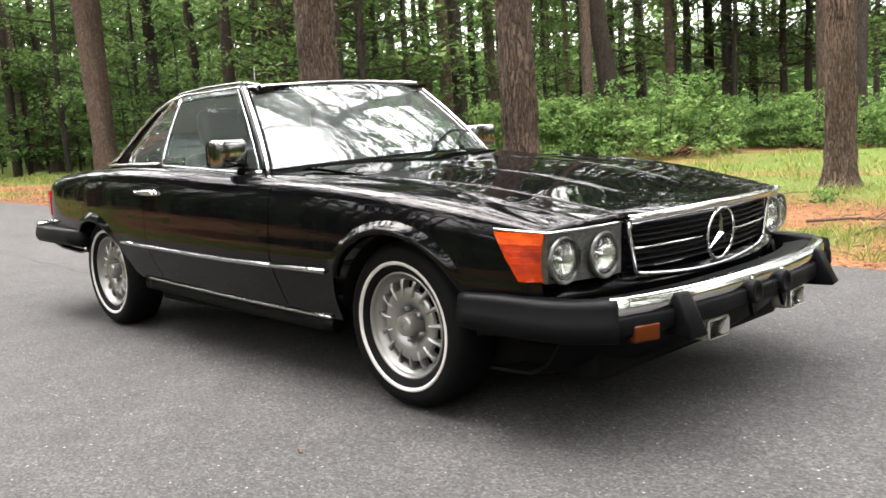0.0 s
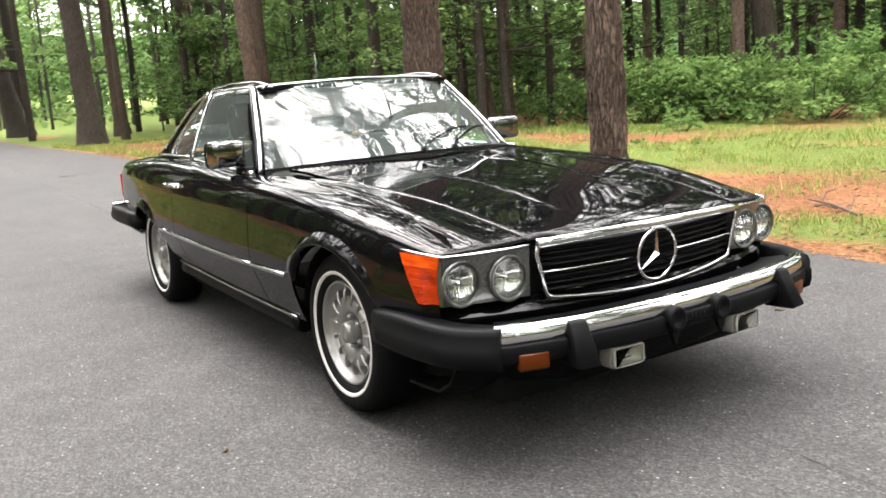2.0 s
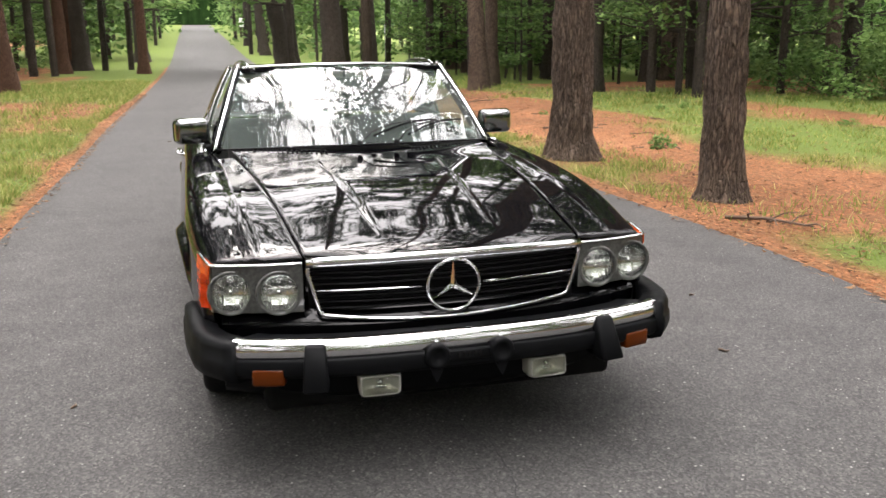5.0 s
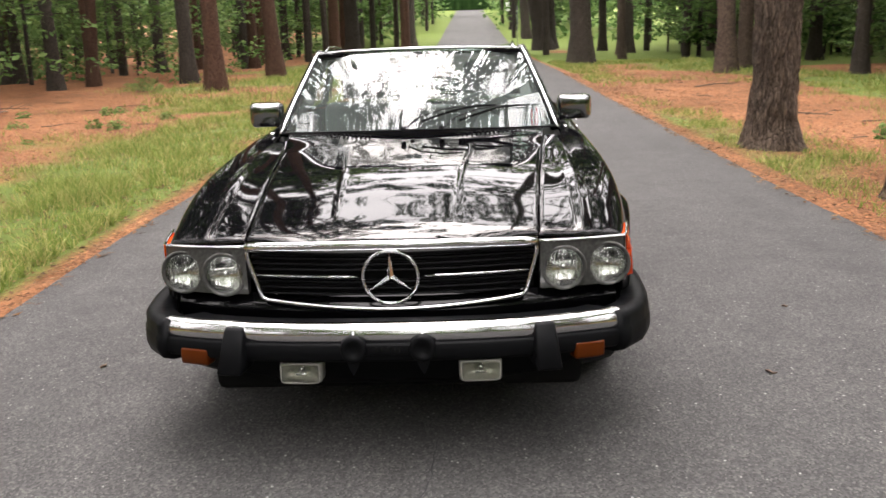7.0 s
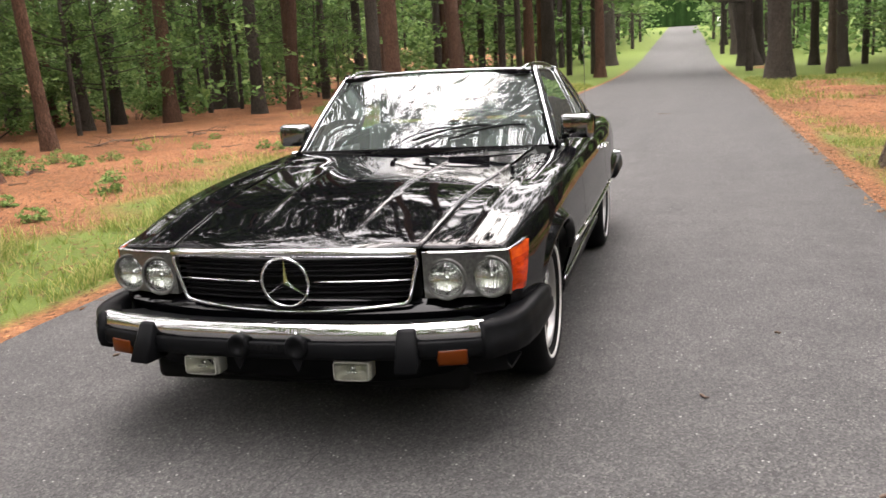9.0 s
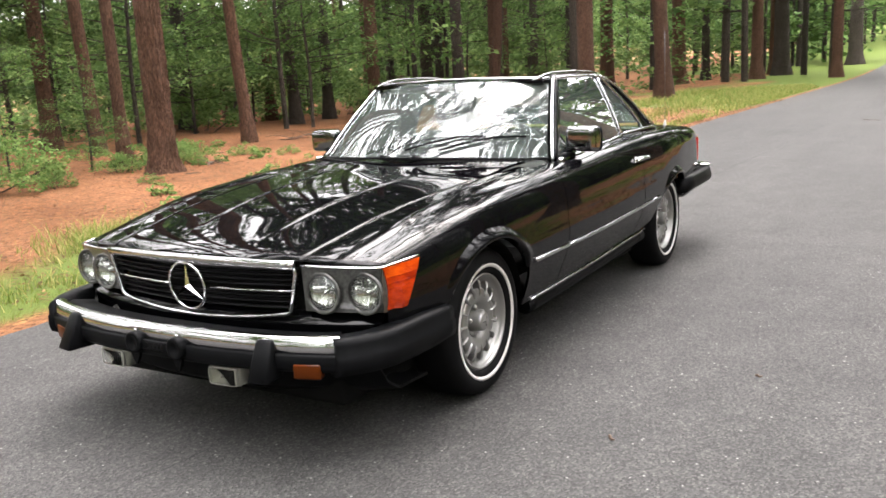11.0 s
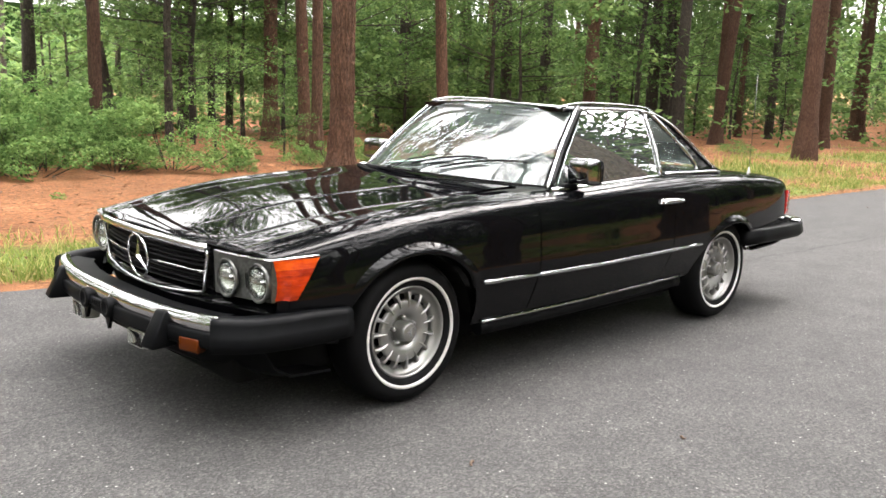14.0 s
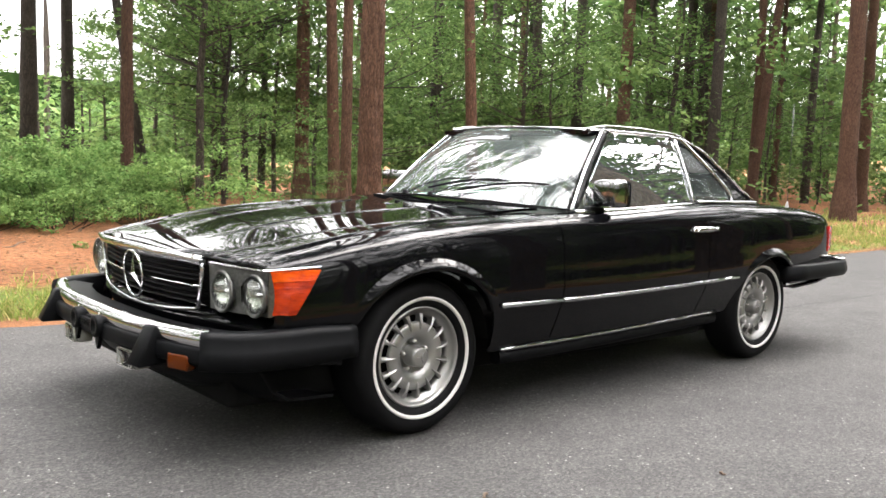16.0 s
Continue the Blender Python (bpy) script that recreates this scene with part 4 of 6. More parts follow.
def grass_field():
    r = np.random.RandomState(5)
    verts, faces = [], []
    made = tries = 0
    while made < 84000 and tries < 1200000:
        tries += 1
        x = r.uniform(-34, 7)
        left = r.rand() < 0.5
        d = r.exponential(3.6 if left else 2.2) + 0.10
        y = edge_y(x, True) + d if left else edge_y(x, False) - d
        g = grassy(x, y)
        clump = 0.30 + 1.35 * noise.noise((x * 1.1, y * 1.1, 3.0)) + 0.75 * noise.noise((x * 5, y * 5, 9.0))
        if d > 15 or r.rand() > g ** 1.5 * max(0.04, clump) * (1.0 if x > -16 else 0.5):
            continue
        far = d > 7 or x < -14
        h = r.uniform(0.035, 0.13) * (1.4 if far else 1.0) * (1.0 if left else 1.2) * (0.5 + 0.7 * max(0.2, clump))
        w = 0.0038 * (2.6 if far else 1.3)
        t = r.uniform(0, 6.28)
        c, s = math.cos(t) * w, math.sin(t) * w
        bx, by = r.normal(0, 0.55) * h, r.normal(0, 0.55) * h
        z = land(x, y) - 0.01
        o = len(verts)
        verts += [(x - c, y - s, z), (x + c, y + s, z), (x + bx * .4 + c * .7, y + by * .4 + s * .7, z + h * .6), (x + bx * .4 - c * .7, y + by * .4 - s * .7, z + h * .6), (x + bx, y + by, z + h)]
        faces += [(o, o + 1, o + 2, o + 3), (o + 3, o + 2, o + 4)]
        made += 1
    me = mesh_from("grass", verts, faces, GRASS, smooth=False)
    tagged(new("grass", me), "thin tufts of green and straw-coloured grass by the lane", "grass", kind="stuff")


grass_field()


def litter():
    """Fallen needles, dead leaves and sticks on the ground beside the lane."""
    r = np.random.RandomState(9)
    verts, faces = [], []
    for k in range(42000):
        x = r.uniform(-24, 9)
        d = r.exponential(3.0) - 0.10
        left = r.rand() < 0.5
        y = edge_y(x, True) + d if left else edge_y(x, False) - d
        if d > 13 or (x > 0.5 and not left and d < 0.35):
            continue
        ln, w = (r.uniform(0.03, 0.08), 0.003) if r.rand() < 0.6 else (r.uniform(0.015, 0.040), r.uniform(0.008, 0.018))
        t = r.uniform(0, 6.28)
        c, s = math.cos(t), math.sin(t)
        z = (land(x, y) if d > 0 else rise(x)) + r.uniform(0.004, 0.016)
        o = len(verts)
        k1, k2 = r.uniform(-.01, .02), r.uniform(-.01, .02)
        verts += [(x - c * ln, y - s * ln, z + k1), (x - s * w, y + c * w, z), (x + c * ln, y + s * ln, z + k2), (x + s * w, y - c * w, z + 0.003)]
        faces.append((o, o + 1, o + 2, o + 3))
    tagged(new("leaf_litter", mesh_from("leaf_litter", verts, faces, LITTER, smooth=False)), "dry pine needles and dead leaves on the forest floor", "leaf litter", kind="stuff")
    for k in range(60):
        x, d = r.uniform(-20, 4), r.uniform(0.6, 9)
        y = edge_y(x, True) + d if r.rand() < 0.5 else edge_y(x, False) - d
        t, ln = r.uniform(0, 6.28), r.uniform(0.15, 0.7)
        z = land(x, y) + 0.008
        path = [(x + math.cos(t + 0.3 * math.sin(j)) * ln * (j / 4 - 0.5), y + math.sin(t + 0.3 * math.sin(j)) * ln * (j / 4 - 0.5), z + 0.01 * r.rand()) for j in range(5)]
        v, f = tube(path, [0.009, 0.008, 0.007, 0.006, 0.003], 5)
        tagged(new("stick", mesh_from("stick", v, f, TWIG)), "dead brown stick lying on pine needles", "stick", "fallen sticks")


def fallen_branch(x, y, ln, turn, r0=0.016):
    """A dead bough with a few side twigs."""
    r = random.Random(int(x * 100))
    verts, faces = [], []

    def limb(a, b, q):
        mid = a.lerp(b, 0.5) + Vector((r.uniform(-.05, .05), r.uniform(-.05, .05), 0.03)) * ln
        v, f = tube([a, mid, b], [q, q * 0.75, q * 0.35], 6)
        faces.extend(tuple(i + len(verts) for i in g) for g in f)
        verts.extend(v)

    d = Vector((math.cos(turn), math.sin(turn), 0))
    z = land(x, y) + r0
    a, b = Vector((x, y, z)) - d * ln / 2, Vector((x, y, z + 0.02)) + d * ln / 2
    limb(a, b, r0)
    for k in range(5):
        t = r.uniform(0.2, 0.9)
        e = Matrix.Rotation(r.choice((-1, 1)) * r.uniform(0.5, 1.1), 3, "Z") @ d
        limb(a.lerp(b, t), a.lerp(b, t) + e * ln * r.uniform(0.15, 0.4) + Vector((0, 0, r.uniform(0.0, 0.12) * ln)), r0 * 0.5)
    tagged(new("fallen_branch", mesh_from("fallen_branch", verts, faces, TWIG)), "dead forked branch lying on pine needles", "branch", "fallen branches")


for x, y, ln, turn in ((-1.0, 3.35, 0.7, 0.5), (-13.4, -9.5, 1.5, 0.3), (-14.3, -9.8, 1.2, 1.4), (-11.5, -10.4, 1.8, 0.1), (0.5, 4.8, 0.7, 0.2), (-0.3, 4.4, 0.9, 2.6), (-12.6, -10.1, 1.4, 2.2), (-6.0, -7.9, 0.8, 0.7), (-8.8, 5.2, 1.0, 0.9), (-16.2, 6.0, 1.2, 2.0), (0.9, 4.3, 0.5, 1.2)):
    fallen_branch(x, y, ln, turn)


def lane_twig(x, y, ln, turn):
    path = [(x + math.cos(turn + 0.2 * j) * ln * (j / 3 - 0.5), y + math.sin(turn + 0.2 * j) * ln * (j / 3 - 0.5), rise(x) + 0.006 + 0.004 * (j % 2)) for j in range(4)]
    v, f = tube(path, [0.005, 0.006, 0.005, 0.002], 5)
    tagged(new("twig", mesh_from("twig", v, f, TWIG)), "small dark twig lying on the asphalt", "twig", "twigs on the lane")


for x, y, ln, turn in ((1.395, 1.409, 0.05, 0.4), (-14.5, 0.9, 0.35, 0.9), (2.1, 1.9, 0.04, 2.0), (0.57, 1.75, 0.03, 1.0), (-9.0, -1.2, 0.12, 0.2), (1.2, -1.3, 0.04, 2.5)):
    lane_twig(x, y, ln, turn)
LITTER = leaf_material("dry_litter", (0.045, 0.024, 0.014), (0.14, 0.072, 0.038), (0.24, 0.145, 0.085), 0.1)
litter()


# ---------------------------------------------------------------- the car
car = tagged(empty("convertible_car"), "black two-seat convertible with chrome trim and hardtop, parked on asphalt", "car")
AXLE_F, AXLE_R, HUB_Z = 1.16, -1.35, 0.318
ARCH = ((AXLE_F, 0.364, 0.340), (AXLE_R, 0.348, 0.296))          # centre, half length and height of each wheel arch

# the draft below is a little short in nose and tail and low in the bonnet: it is drawn out to the true lines as its parts are joined
DRAFT_X = [-2.62, -2.42, -2.05, -1.80, -1.32, -0.9, -0.57, 0.0, 0.505, 0.852, 1.20, 1.545, 1.655, 1.82, 1.96, 2.14, 2.34]
TRUE_X = [-2.73, -2.53, -2.275, -1.955, -1.372, -0.965, -0.633, -0.09, 0.432, 0.80, 1.165, 1.517, 1.615, 1.815, 1.962, 2.12, 2.32]


def eased(xs, ys, reach):
    """A dense table of the line through the knots, with its corners rounded."""
    at = np.linspace(xs[0] - 0.6, xs[-1] + 0.6, 900)
    run = np.interp(at, xs, ys)
    low, high = (ys[1] - ys[0]) / (xs[1] - xs[0]), (ys[-1] - ys[-2]) / (xs[-1] - xs[-2])
    run += np.minimum(0, at - xs[0]) * low + np.maximum(0, at - xs[-1]) * high
    k = np.exp(-0.5 * ((np.arange(-150, 151) * (at[1] - at[0])) / reach) ** 2)
    wide = np.concatenate([2 * run[0] - run[150:0:-1], run, 2 * run[-1] - run[-2:-152:-1]])
    return at, np.convolve(wide, k / k.sum(), "valid")


LIFT_X, LIFT_Z = eased([-2.6, -2.4, -0.6, 0.1, 0.5, 0.8, 1.25, 1.6, 1.9, 2.1, 2.2], [1.0, 1.0, 1.003, 1.012, 1.035, 1.060, 1.082, 1.072, 1.060, 1.060, 1.060], 0.10)
TABLE_D, TABLE_T = eased(DRAFT_X, TRUE_X, 0.05)


def lift(x):
    """How much higher than the draft the car stands at x."""
    return float(np.interp(x, LIFT_X, LIFT_Z))


def to_true(x):
    return float(np.interp(x, TABLE_D, TABLE_T))


def to_draft(x):
    return float(np.interp(x, TABLE_T, TABLE_D))


def drawn_out(p):
    return Vector((to_true(p.x), p.y, p.z * lift(p.x) + 0.022 * min(1.0, max(0.0, (p.z - 0.88) / 0.33))))


# half sections: x, then (y, z) of centre, ridge, bonnet edge, wing crest, shoulder, upper side, widest, rub line, foot
SECTIONS = [
    (1.93, (0, .655), (.20, .655), (.470, .643), (.60, .626), (.70, .613), (.735, .590), (.750, .55), (.752, .46), (.735, .34)),
    (1.86, (0, .676), (.20, .677), (.478, .664), (.62, .649), (.725, .634), (.758, .604), (.772, .55), (.773, .46), (.765, .34)),
    (1.70, (0, .708), (.205, .710), (.492, .694), (.64, .684), (.752, .664), (.787, .622), (.801, .55), (.804, .46), (.795, .33)),
    (1.50, (0, .741), (.215, .744), (.508, .722), (.65, .716), (.772, .694), (.815, .645), (.830, .56), (.832, .47), (.815, .30)),
    (1.20, (0, .773), (.235, .777), (.535, .752), (.66, .752), (.795, .734), (.842, .675), (.858, .57), (.858, .47), (.835, .27)),
    (0.90, (0, .803), (.265, .807), (.565, .782), (.67, .783), (.805, .767), (.850, .700), (.866, .58), (.864, .47), (.840, .26)),
    (0.60, (0, .838), (.290, .840), (.598, .816), (.68, .812), (.808, .798), (.855, .725), (.870, .60), (.868, .48), (.842, .26)),
    (0.40, (0, .856), (.300, .856), (.625, .838), (.70, .832), (.810, .818), (.857, .740), (.872, .61), (.869, .48), (.842, .27)),
    (0.10, (0, .84), (.300, .844), (.64, .835), (.725, .852), (.812, .838), (.858, .760), (.873, .62), (.870, .49), (.842, .28)),
    (-.50, (0, .86), (.300, .866), (.65, .86), (.738, .885), (.818, .866), (.862, .785), (.876, .64), (.872, .50), (.842, .30)),
    (-1.0, (0, .88), (.300, .886), (.65, .888), (.735, .895), (.818, .878), (.862, .800), (.876, .65), (.870, .51), (.842, .31)),
    (-1.35, (0, .898), (.300, .901), (.62, .898), (.725, .893), (.810, .876), (.853, .805), (.866, .66), (.860, .52), (.835, .33)),
    (-1.653, (0, .886), (.300, .888), (.60, .884), (.71, .879), (.790, .862), (.828, .798), (.840, .66), (.835, .53), (.812, .40)),
    (-1.895, (0, .862), (.300, .864), (.59, .860), (.69, .855), (.762, .840), (.798, .785), (.808, .66), (.803, .54), (.785, .42)),
    (-2.015, (0, .828), (.300, .830), (.58, .828), (.68, .822), (.735, .810), (.765, .765), (.775, .66), (.772, .54), (.755, .43)),
    (-2.064, (0, .775), (.300, .777), (.57, .776), (.66, .772), (.710, .766), (.740, .735), (.750, .66), (.748, .54), (.735, .44)),
]
# the bonnet is one shallow curve from edge to edge
SECTIONS = [s if s[0] < 0.39 else (s[0], s[1], (s[2][0], s[1][1] - 0.18 * (s[1][1] - s[3][1])), *s[3:]) for s in SECTIONS]
SECTIONS = [(*s[:9], (s[9][0] - (0.055 if -1.1 < s[0] < 1.0 else 0.012), s[9][1])) for s in SECTIONS]
SX = np.array([s[0] for s in SECTIONS])[::-1]
SP = np.array([s[1:] for s in SECTIONS])[::-1]


def hermite(xs, vals, x):
    """Smooth curve through the rows of vals, without overshoot."""
    d = np.diff(vals, axis=0) / np.diff(xs).reshape(-1, *[1] * (vals.ndim - 1))
    m = np.concatenate([d[:1], np.where(d[:-1] * d[1:] > 0, 2 * d[:-1] * d[1:] / np.where(d[:-1] + d[1:] == 0, 1, d[:-1] + d[1:]), 0), d[-1:]])
    i = int(np.clip(np.searchsorted(xs, x) - 1, 0, len(xs) - 2))
    h = xs[i + 1] - xs[i]
    t = min(1.0, max(0.0, (x - xs[i]) / h))
    return ((1 + 2 * t) * (1 - t) ** 2) * vals[i] + (t * (1 - t) ** 2 * h) * m[i] + (t * t * (3 - 2 * t)) * vals[i + 1] + (t * t * (t - 1) * h) * m[i + 1]


# the front half is faired along its length, so that reflections run smooth
FX = np.linspace(SX[0], SX[-1], 121)
FP = np.array([hermite(SX, SP, x) for x in FX])
_far = np.concatenate([2 * FP[0] - FP[20:0:-1], FP, 2 * FP[-1] - FP[-2:-22:-1]])
_k = np.exp(-0.5 * (np.arange(-20, 21) * (FX[1] - FX[0]) / 0.11) ** 2)
_k /= _k.sum()
_smooth = sum(w * _far[i:i + 121] for i, w in enumerate(_k))
_blend = (np.clip((FX + 0.1) / 0.5, 0, 1) * np.clip((1.90 - FX) / 0.25, 0, 1)).reshape(-1, 1, 1)
SX, SP = FX, FP * (1 - _blend) + _smooth * _blend


def skin(x, v):
    """The body's surface: v is 0 on the centre line, 4 at the shoulder, 8 at the foot."""
    p = hermite(SX, SP, x)
    i = int(min(7, max(0, math.floor(v))))
    t = v - i
    a, b = p[i], p[i + 1]
    q0 = p[i - 1] if i else np.array((-p[1][0], p[1][1]))
    q3 = p[i + 2] if i < 7 else 2 * p[8] - p[7]
    m1, m2 = (b - q0) * 0.5, (q3 - a) * 0.5
    y, z = (1 + 2 * t) * (1 - t) ** 2 * a + t * (1 - t) ** 2 * m1 + t * t * (3 - 2 * t) * b + t * t * (t - 1) * m2
    return Vector((x, y, z))


def at_height(x, z, lo=4.0, hi=8.0):
    for _ in range(22):
        mid = (lo + hi) / 2
        if skin(x, mid)[2] > z:
            lo = mid
        else:
            hi = mid
    return lo


def foot(x):
    """The lower edge of the body side."""
    at = to_true(x)
    z = 0.32 if at > 1.45 else (0.305 - 0.015 * at if at > -1.45 else 0.43)
    for ax, rx, rz in ARCH:
        d = abs(at - ax) / rx
        if d < 1:
            z = max(z, HUB_Z + rz * math.sqrt(1 - d * d))
    return z / lift(x)


def patch(name, xs, vs, side=1, rim=0.012, material=None, parent=None, label="", trim=False, fold=None):
    """A panel of the skin, with its edges turned in. trim: its lower edge follows the wheel arches."""
    verts = []
    for x in xs:
        stop = at_height(x, foot(x)) if trim else None
        for v in vs:
            if trim and v > 4.6:
                u = (v - 4.6) / (vs[-1] - 4.6)
                v = 4.6 + (stop - 4.6) * u
            p = skin(x, abs(v))
            if v < 0:
                p.y = -p.y
            if fold:
                p = fold(p)
            p.y *= side
            verts.append(p)
    bm = bmesh.new()
    made = [bm.verts.new(p) for p in verts]
    for f in grid_faces(len(xs), len(vs)):
        try:
            bm.faces.new([made[i] for i in f])
        except ValueError:
            pass
    bmesh.ops.recalc_face_normals(bm, faces=bm.faces[:])
    bm.normal_update()
    mid = bm.faces[len(bm.faces) // 2]
    c = mid.calc_center_median()
    if mid.normal.dot(Vector((0, c.y, max(0.0, c.z - 0.55) * 3))) < 0:
        bmesh.ops.reverse_faces(bm, faces=bm.faces[:])
    bm.normal_update()
    edges = [e for e in bm.edges if e.is_boundary]
    inward = {v: v.co - v.normal * rim for e in edges for v in e.verts}
    twin = {v: bm.verts.new(p) for v, p in inward.items()}
    for e in edges:
        a, b = e.verts
        f = bm.faces.new((a, b, twin[b], twin[a]))
    smooth_bm(bm)
    for e in edges:
        e.smooth = False
    return part(name, bm, material or PAINT, parent or car, label)


def lin(a, b, n):
    return [a + (b - a) * i / (n - 1) for i in range(n)]


def arch_xs(a, b, n=40):
    xs = set(lin(a, b, n))
    for ax, rx, rz in ARCH:
        for k in range(33):
            x = to_draft(ax + rx * math.cos(math.pi * k / 32))
            if a < x < b:
                xs.add(x)
    return sorted(xs)


GAP = 0.0035


def ridge(p):
    """Two fine creases along the bonnet."""
    y0 = float(np.interp(p.x, [0.4, 0.6, 0.9, 1.2, 1.5, 1.7, 1.86], [0.300, 0.290, 0.265, 0.235, 0.215, 0.205, 0.20]))
    d = abs(abs(p.y) - y0)
    lift = 0.0045 * max(0.0, 1 - d / 0.016) ** 1.3 * min(1.0, max(0.0, (1.78 - p.x) / 0.25))
    edge = float(np.interp(p.x, SX, SP[:, 2, 0]))
    roll = 0.005 * max(0.0, 1 - (edge - abs(p.y)) / 0.014) ** 2
    return Vector((min(p.x, 1.922 - 0.26 * p.y * p.y), p.y, p.z + lift - roll))


def nose_limit(p):
    """Ends the wing on the curve of the headlights."""
    crest, edge = float(np.interp(p.x, SX, SP[:, 3, 0])), float(np.interp(p.x, SX, SP[:, 2, 0]))
    p.z += 0.006 * max(0.0, 1 - abs(p.y - crest) / 0.035) ** 1.4 * min(1.0, max(0.0, (p.x - 0.52) / 0.3)) - 0.004 * max(0.0, 1 - (p.y - edge) / 0.012) ** 2
    p.x = min(p.x, float(np.interp(p.y, [0.478, 0.60, 0.742, 0.765, 0.785], [1.870, 1.854, 1.808, 1.790, 1.76])))
    return p


def scuttle_rise(x):
    t = min(1.0, max(0.0, (0.79 - x) / 0.30))
    return 0.015 * t * t * (3 - 2 * t)


# bonnet, with its rear edge cut back to the screen's corners; scuttle panel behind it
HOOD_V = sorted(set(lin(-1.985, 1.985, 47) + [s * 1.0 + d for s in (-1, 1) for d in (-.10, -.07, -.05, -.03, -.015, 0, .015, .03, .05, .07, .10)] + [s * v for s in (-1, 1) for v in (1.88, 1.92, 1.945, 1.965, 1.977)]))
patch("bonnet", lin(0.80, 1.905, 40), HOOD_V, rim=0.015, fold=ridge, label="glossy black bonnet with two fine creases")
patch("scuttle_panel", lin(0.42, 0.80 - 2 * GAP, 14), lin(-1.985, 1.985, 31), rim=0.012, fold=lambda p: Vector((p.x, p.y, p.z + scuttle_rise(p.x))))
SIDE_V = lin(3.6, 4.6, 12)[:-1] + lin(4.6, 7.9, 26)
for s, tag in ((1, "near"), (-1, "far")):
    patch("front_wing", arch_xs(0.505 + GAP, 1.90, 64), lin(2.02, 2.2, 6)[:-1] + lin(2.2, 3.6, 26)[:-1] + SIDE_V, s, trim=True, fold=nose_limit)
    patch("door", lin(-0.62, 0.505 - GAP, 36), lin(3.0, 3.6, 4)[:-1] + SIDE_V, s, trim=True)
    patch("rear_wing", arch_xs(-2.046, -0.62 - 2 * GAP, 60), lin(3.0, 3.6, 4)[:-1] + SIDE_V, s, trim=True)
patch("boot_lid", lin(-2.046, -1.36, 24), lin(-2.97, 2.97, 41), rim=0.015)
patch("rear_deck", lin(-1.355, -1.22, 6), lin(-2.97, 2.97, 31), rim=0.01)


def slab(name, pts, material, thick=0.006, parent=None, label="", smooth=True):
    """A curved sheet from a grid of points, thickened inwards (away from the car's outside)."""
    rows, cols = len(pts), len(pts[0])
    flat = [Vector(p) for r in pts for p in r]
    bm = bmesh.new()
    vs = [bm.verts.new(p) for p in flat]
    for f in grid_faces(rows, cols):
        bm.faces.new([vs[i] for i in f])
    bmesh.ops.recalc_face_normals(bm, faces=bm.faces[:])
    bm.normal_update()
    lean = sum((v.normal.dot(v.co - Vector((-0.2, 0, 0.45))) for v in vs))
    sign = 1 if lean > 0 else -1
    inner = [bm.verts.new(v.co - v.normal * sign * thick) for v in vs]
    for f in grid_faces(rows, cols):
        bm.faces.new([inner[i] for i in f][::-1])
    rim = [i for i in range(cols)] + [r * cols + cols - 1 for r in range(1, rows)] + [(rows - 1) * cols + c for c in range(cols - 2, -1, -1)] + [r * cols for r in range(rows - 2, 0, -1)]
    for i, j in zip(rim, rim[1:] + rim[:1]):
        f = bm.faces.new((vs[i], vs[j], inner[j], inner[i]))
    bmesh.ops.recalc_face_normals(bm, faces=bm.faces[:])
    smooth_bm(bm, smooth)
    for e in bm.edges:
        if len(e.link_faces) == 2 and e.link_faces[0].normal.angle(e.link_faces[1].normal, 0) > 0.7:
            e.smooth = False
    return part(name, bm, material, parent or car, label)


def single(name, pts, material, parent=None, label=""):
    rows, cols = len(pts), len(pts[0])
    me = mesh_from(name, [p for r in pts for p in r], grid_faces(rows, cols), material)
    return part(name, me, material, parent or car, label)


# tail panel and nose panel close the ends of the shell
def end_panel(name, x, z0, z1, half, depth=0.05, bow=0.0):
    pts = [[(x + bow * (1 - (y / half) ** 2), y, z) for y in lin(-half, half, 15)] for z in lin(z0, z1, 6)]
    return slab(name, pts, PAINT, depth)


end_panel("tail_panel", -2.046, 0.45, 0.80, 0.735, 0.02)
end_panel("nose_panel", 1.72, 0.36, 0.63, 0.755, 0.02, 0.08)


# windscreen -----------------------------------------------------------------
def screen_point(u, w):
    """u from -1 to 1 across, w from 0 at the base to 1 at the top."""
    base = Vector((0.60 - 0.32 * u * u, 0.684 * u, 0.865 - 0.014 * u * u))
    top = Vector((0.035 - 0.120 * u * u, 0.537 * u, 1.226 - 0.012 * u * u))
    p = base.lerp(top, w)
    return p + Vector((0.02, 0, 0.025)) * math.sin(math.pi * w) * 0.5


windscreen = single("windscreen", [[screen_point(u, w) for u in lin(-0.985, 0.985, 25)] for w in lin(0.01, 0.99, 13)], GLASS, label="steeply raked windscreen with bright reflections")
windscreen.visible_shadow = False
rim_path = [screen_point(u, 0.0) for u in lin(-1, 1, 25)]
part("screen_base_trim", sweep(rim_path, round_section(0.018, 0.010, 8, 3)), RUBBER, car, "black windscreen base seal")
rim_path = [screen_point(u, 1.0) for u in lin(-1, 1, 25)]
part("screen_header", sweep([p + Vector((-.022, 0, 0.004)) for p in rim_path], round_section(0.036, 0.016, 10, 3)), PAINT, car)
part("header_trim", sweep([p + Vector((.006, 0, 0.004)) for p in rim_path], round_section(0.013, 0.012, 10)), CHROME, car, "chrome header trim")
